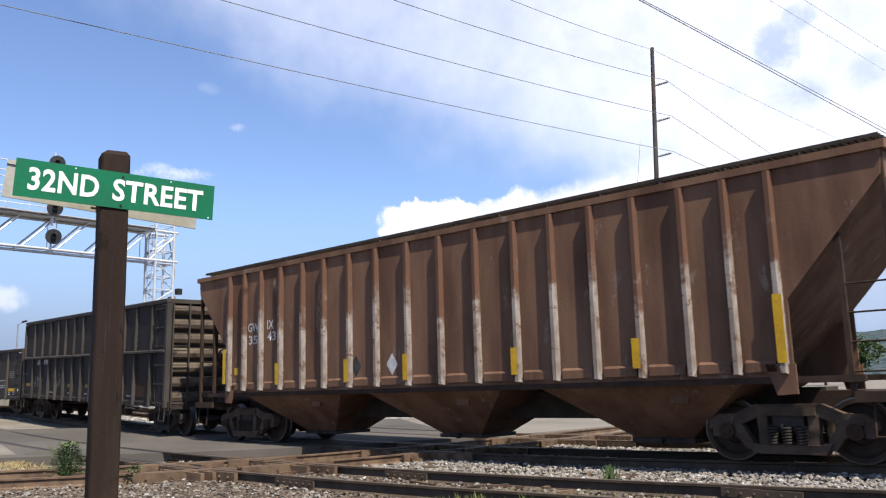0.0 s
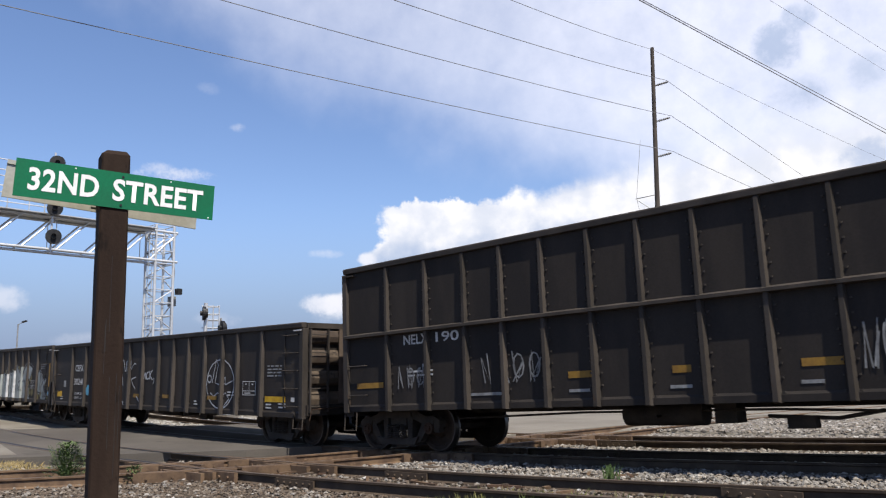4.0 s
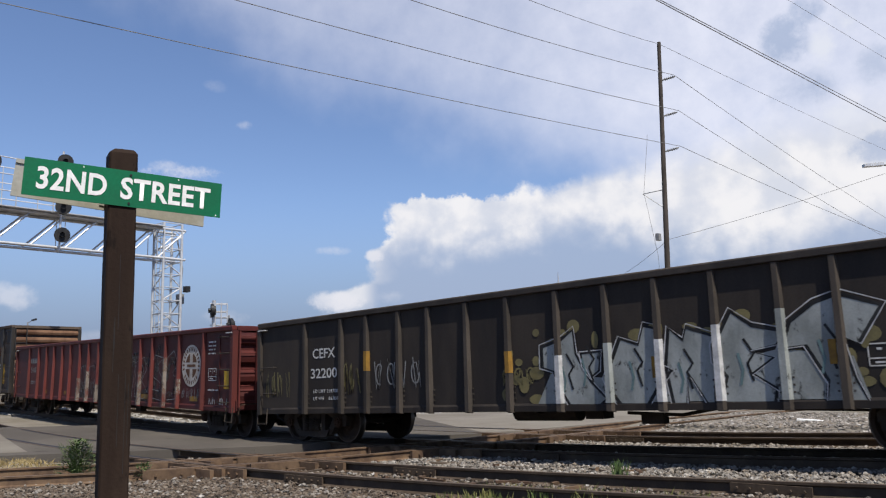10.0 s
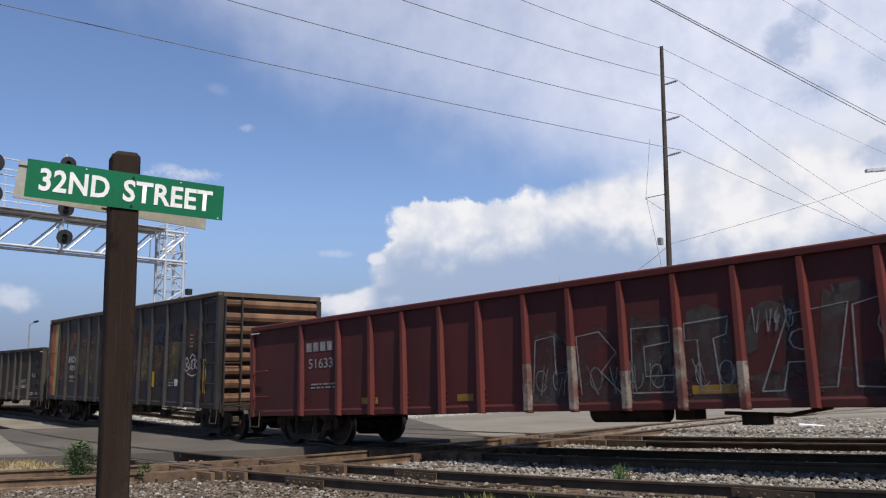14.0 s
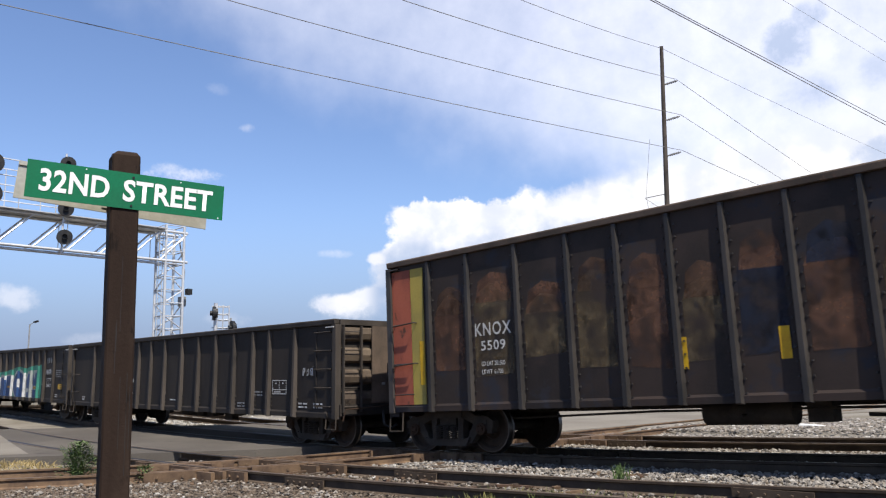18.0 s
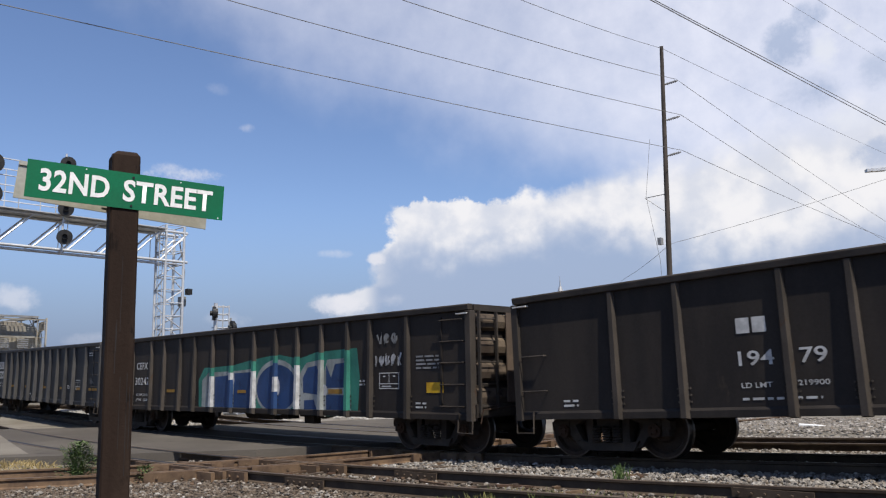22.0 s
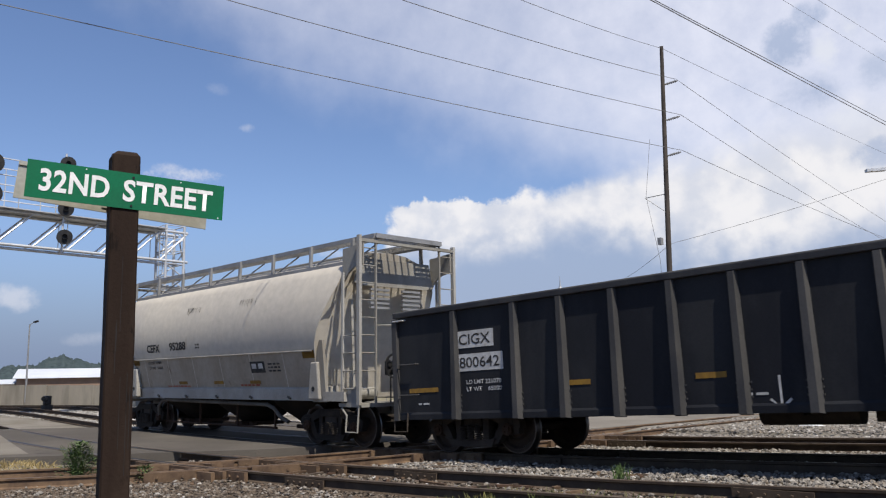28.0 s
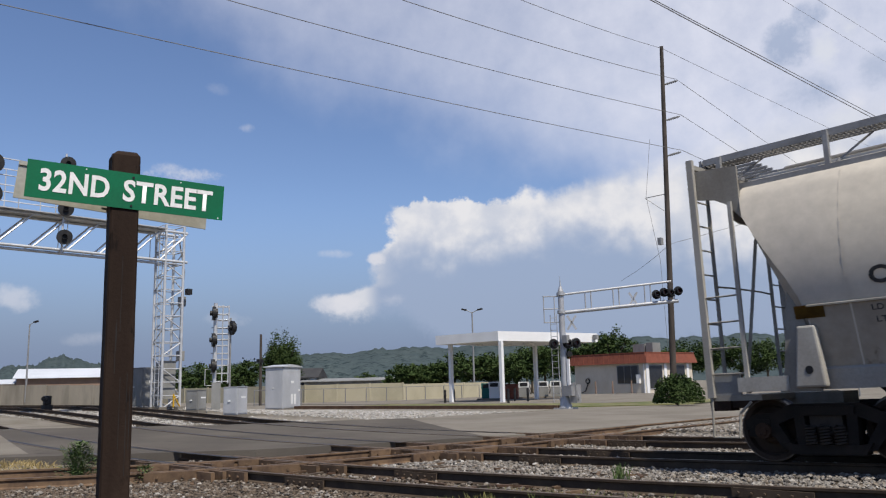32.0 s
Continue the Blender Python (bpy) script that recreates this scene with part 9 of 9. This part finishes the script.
for tr, off in ((near_track, NEAR_OFF), (main_track, MAIN_OFF), (far_track, FAR_OFF)):
    for r in (-0.755, 0.755):
        for e in (-0.755, 0.755):
            q = float(np.interp(cross_point(off + r, e).x, LINE_X, LINE_S))
            for k in (-0.118, 0.118):
                line_casting(tr, q - 1.15, q - 0.14, off + r + k)
                line_casting(tr, q + 0.14, q + 1.15, off + r + k)
            p = cross_point(off + r, e)
            part("tie_plate", Shape().box(p.x - 0.5, p.x + 0.5, p.y - 0.42, p.y + 0.42, p.z - 0.2, p.z - 0.168), FROG, tr)
rng = random.Random(17)
for k in range(60):
    # splinters and scrap lying among the rails
    q, o = rng.uniform(-13.5, -5.5), rng.uniform(-4.6, -1.0)
    p = on_line(q, o, -0.135)
    a = rng.uniform(0, 180)
    l = rng.uniform(0.08, 0.3)
    ob = part("debris", Shape().box(-l, l, -0.025, 0.025, -0.012, 0.02), (TIE, FROG, RAIL)[k % 3], None, at=pose(p.x, p.y, p.z, rng.uniform(-8, 8), rng.uniform(-8, 8), a))
    tagged(ob, "short rusty splinter lying on the ballast", "debris", group="debris on the ballast")
for off in (NEAR_OFF, MAIN_OFF):
    c = cross_point(off, 0)
    part("base_plate", Shape().box(c.x - 1.5, c.x + 1.5, c.y - 1.25, c.y + 1.25, c.z - 0.215, c.z - 0.175), TIE, cross_track)

# dark flangeways where the street meets the rails
for tr, off in ((near_track, NEAR_OFF), (main_track, MAIN_OFF), (far_track, FAR_OFF)):
    for e in (-0.755 + 0.10, 0.755 - 0.10):
        pts = [on_line(s, off + e) for s in spread(-29, -14.2, 0.6)]
        s = Shape()
        for a, b in zip(pts, pts[1:]):
            s.add([a + Vector((0, -0.055, -0.004)), b + Vector((0, -0.055, -0.004)), b + Vector((0, 0.055, -0.004)), a + Vector((0, 0.055, -0.004))], [(0, 1, 2, 3)])
        part("flangeway", s, BLACKMETAL, tr)


# ---------- ballast, weeds ----------
def near_rail(x, y):
    yl = float(np.interp(x, LINE_X, LINE_Y))
    return min(abs(y - yl - off - e) for off in (NEAR_OFF, MAIN_OFF, FAR_OFF) for e in (-0.755, 0.755))


def bed(x0, x1, y0, y1, lift):
    def place(rng):
        x, y = rng.uniform(x0, x1), rng.uniform(y0, y1)
        if road_at(x, y):
            return None
        xc = cross_at(y)
        z = ground_z(x, y) - 0.175 + lift + 0.03 * noise.noise((x * 0.9, y * 0.9, 0)) + rng.uniform(-0.02, 0.015)
        if near_rail(x, y) < 0.10 or min(abs(x - xc - 0.755), abs(x - xc + 0.755)) < 0.12:
            z -= 0.035
        return (x, y, z)
    return place


stones("ballast", 34000, bed(-12.5, 3.5, -2.9, 8.5, 0.02), 0.036, "pale grey crushed limestone ballast between the rails", 1)
stones("ballast", 30000, bed(-16, 2.5, -9.5, -2.7, 0.015), 0.027, "mixed grey and brown ballast along the near track", 2, STONE_DIRTY)
stones("ballast", 1900, bed(-16, 2.5, -9.5, -2.7, 0.022), 0.036, "scattered pale stones along the near track", 6)
stones("ballast", 9000, bed(-12.0, 2.0, 8.5, 16, 0.10), 0.05, "pale ballast beyond the far track", 3)
stones("gravel", 9000, lambda rng: (lambda x, y: None if road_at(x, y) else (x, y, ground_z(x, y) - 0.055 - (0.13 if y < 9 else 0)))(rng.uniform(-46, -23), rng.uniform(2, 19)), 0.055, "pale gravel round the signal cabinets", 4, STONE_PALE)
stones("gravel", 2500, lambda rng: (rng.uniform(-23, -16.6), rng.uniform(-7.6, -5.2), -0.16 + rng.uniform(-0.02, 0.02)), 0.045, "loose stones at the edge of the street", 5)


def tuft(s, x, y, z, h, n, spread_r, rng, lean=0.35, w=0.008):
    for _ in range(n):
        a, r = rng.uniform(0, 6.283), rng.uniform(0, spread_r)
        px, py = x + math.cos(a) * r, y + math.sin(a) * r
        hh = h * rng.uniform(0.5, 1.1)
        dx, dy = rng.uniform(-lean, lean) * hh, rng.uniform(-lean, lean) * hh
        b = rng.uniform(0, 6.283)
        ux, uy = math.cos(b) * w, math.sin(b) * w
        s.add([(px - ux, py - uy, z), (px + ux, py + uy, z), (px + dx * 0.4 + ux * 0.8, py + dy * 0.4 + uy * 0.8, z + hh * 0.6), (px + dx, py + dy, z + hh), (px + dx * 0.4 - ux * 0.8, py + dy * 0.4 - uy * 0.8, z + hh * 0.6)], [(0, 1, 2, 3, 4)])


def weeds():
    rng = random.Random(8)
    s = Shape()
    for _ in range(85):
        x = rng.uniform(-7.4, -2.5)
        y = -4.35 + rng.uniform(-0.4, 0.5)
        tuft(s, x, y, ground_z(x, y) - 0.18, 0.12 + 0.1 * rng.random(), 9, 0.14, rng)
    tagged(part("track_grass", s, GRASSBLADE), "thin yellow-green grass growing between the rails", "grass", kind="stuff")
    s = Shape()
    for _ in range(260):
        x, y = rng.uniform(-20, -15.8), rng.uniform(-7.2, -5.3)
        tuft(s, x, y, ground_z(x, y) - 0.18, 0.15, 8, 0.16, rng, 0.9)
    tagged(part("dry_grass", s, DRYGRASS), "dry straw-coloured grass beside the street", "grass", kind="stuff")
    for x, y, h, r, n, label in ((-14.3, -6.02, 0.68, 0.36, 1500, "leafy green weed beside the near rail"), (-13.2, -5.4, 0.32, 0.17, 200, "small green weed behind the post"), (-6.35, -1.75, 0.28, 0.13, 60, "small grassy weed in the ballast")):
        t = thing("weed", label, "weed", (x, y, ground_z(x, y) - 0.19), group="weeds")
        for k in range(max(8, n // 30)):
            a = rng.uniform(0, 6.283)
            s = Shape().rod((0, 0, 0), (math.cos(a) * r * rng.random(), math.sin(a) * r * rng.random(), h * rng.uniform(0.6, 1.0)), 0.006, 4, 0.003)
            part("stalk", s, WEED, t)
        s = Shape()
        if n > 100:
            for k in range(n):
                a, q, z = rng.uniform(0, 6.283), r * math.sqrt(rng.random()), h * rng.uniform(0.1, 1.0)
                q *= 1.15 - 0.75 * z / h
                o = Vector((math.cos(a) * q, math.sin(a) * q, z))
                u = Vector((math.cos(a), math.sin(a), rng.uniform(-0.2, 0.8))) * rng.uniform(0.035, 0.08)
                w = u.cross(Vector((0, 0, 1))).normalized() * 0.016
                s.add([o, o + u * 0.5 - w, o + u, o + u * 0.5 + w], [(0, 1, 2, 3)])
        else:
            tuft(s, 0, 0, 0, h, n, r, rng, 0.3, 0.008)
        part("leaves", s, WEED, t)


weeds()


def motions():
    """The train's run: every car on its line, every wheelset turning."""
    off = 0.85
    for car, s16 in CARS:
        half = car["trucks"]
        rows = []
        for i in range(65):
            t = i / 2
            # the leading cars run out their slack as the train draws on
            slack = 0.34 * min(max((t - 2.0) / 1.6, 0), 1) if s16 > 50 else 0.28 * min(max((t - 6.0) / 3.0, 0), 1) if s16 > 30 else 0.0
            slack += 0.28 * min(max((t - 6.0) / 3.0, 0), 1) if s16 > 50 else 0.0
            # the mottled car gives a little at its couplers while it rolls past
            slack += 0.18 * min(max((t - 17.5) / 1.5, 0), 1) if car == c6 else 0.0
            s = s16 + run(t) + slack
            a, b = on_line(s - half, off), on_line(s + half, off)
            d = (b - a).normalized()
            yaw, tilt = math.degrees(math.atan2(d.y, d.x)), math.degrees(math.asin(d.z))
            m = (a + b) / 2
            rows.append((t, pose(m.x, m.y, m.z, 0, -tilt, yaw)))
        walk(car, rows)
    for w, at in SPINNING:
        rows = []
        for i in range(0, 321):
            t = i / 10
            rows.append((t, Matrix.Translation(at) @ Matrix.Rotation((run(t) + 84.7) / 0.457, 4, "Y")))
        walk(w, rows)


motions()
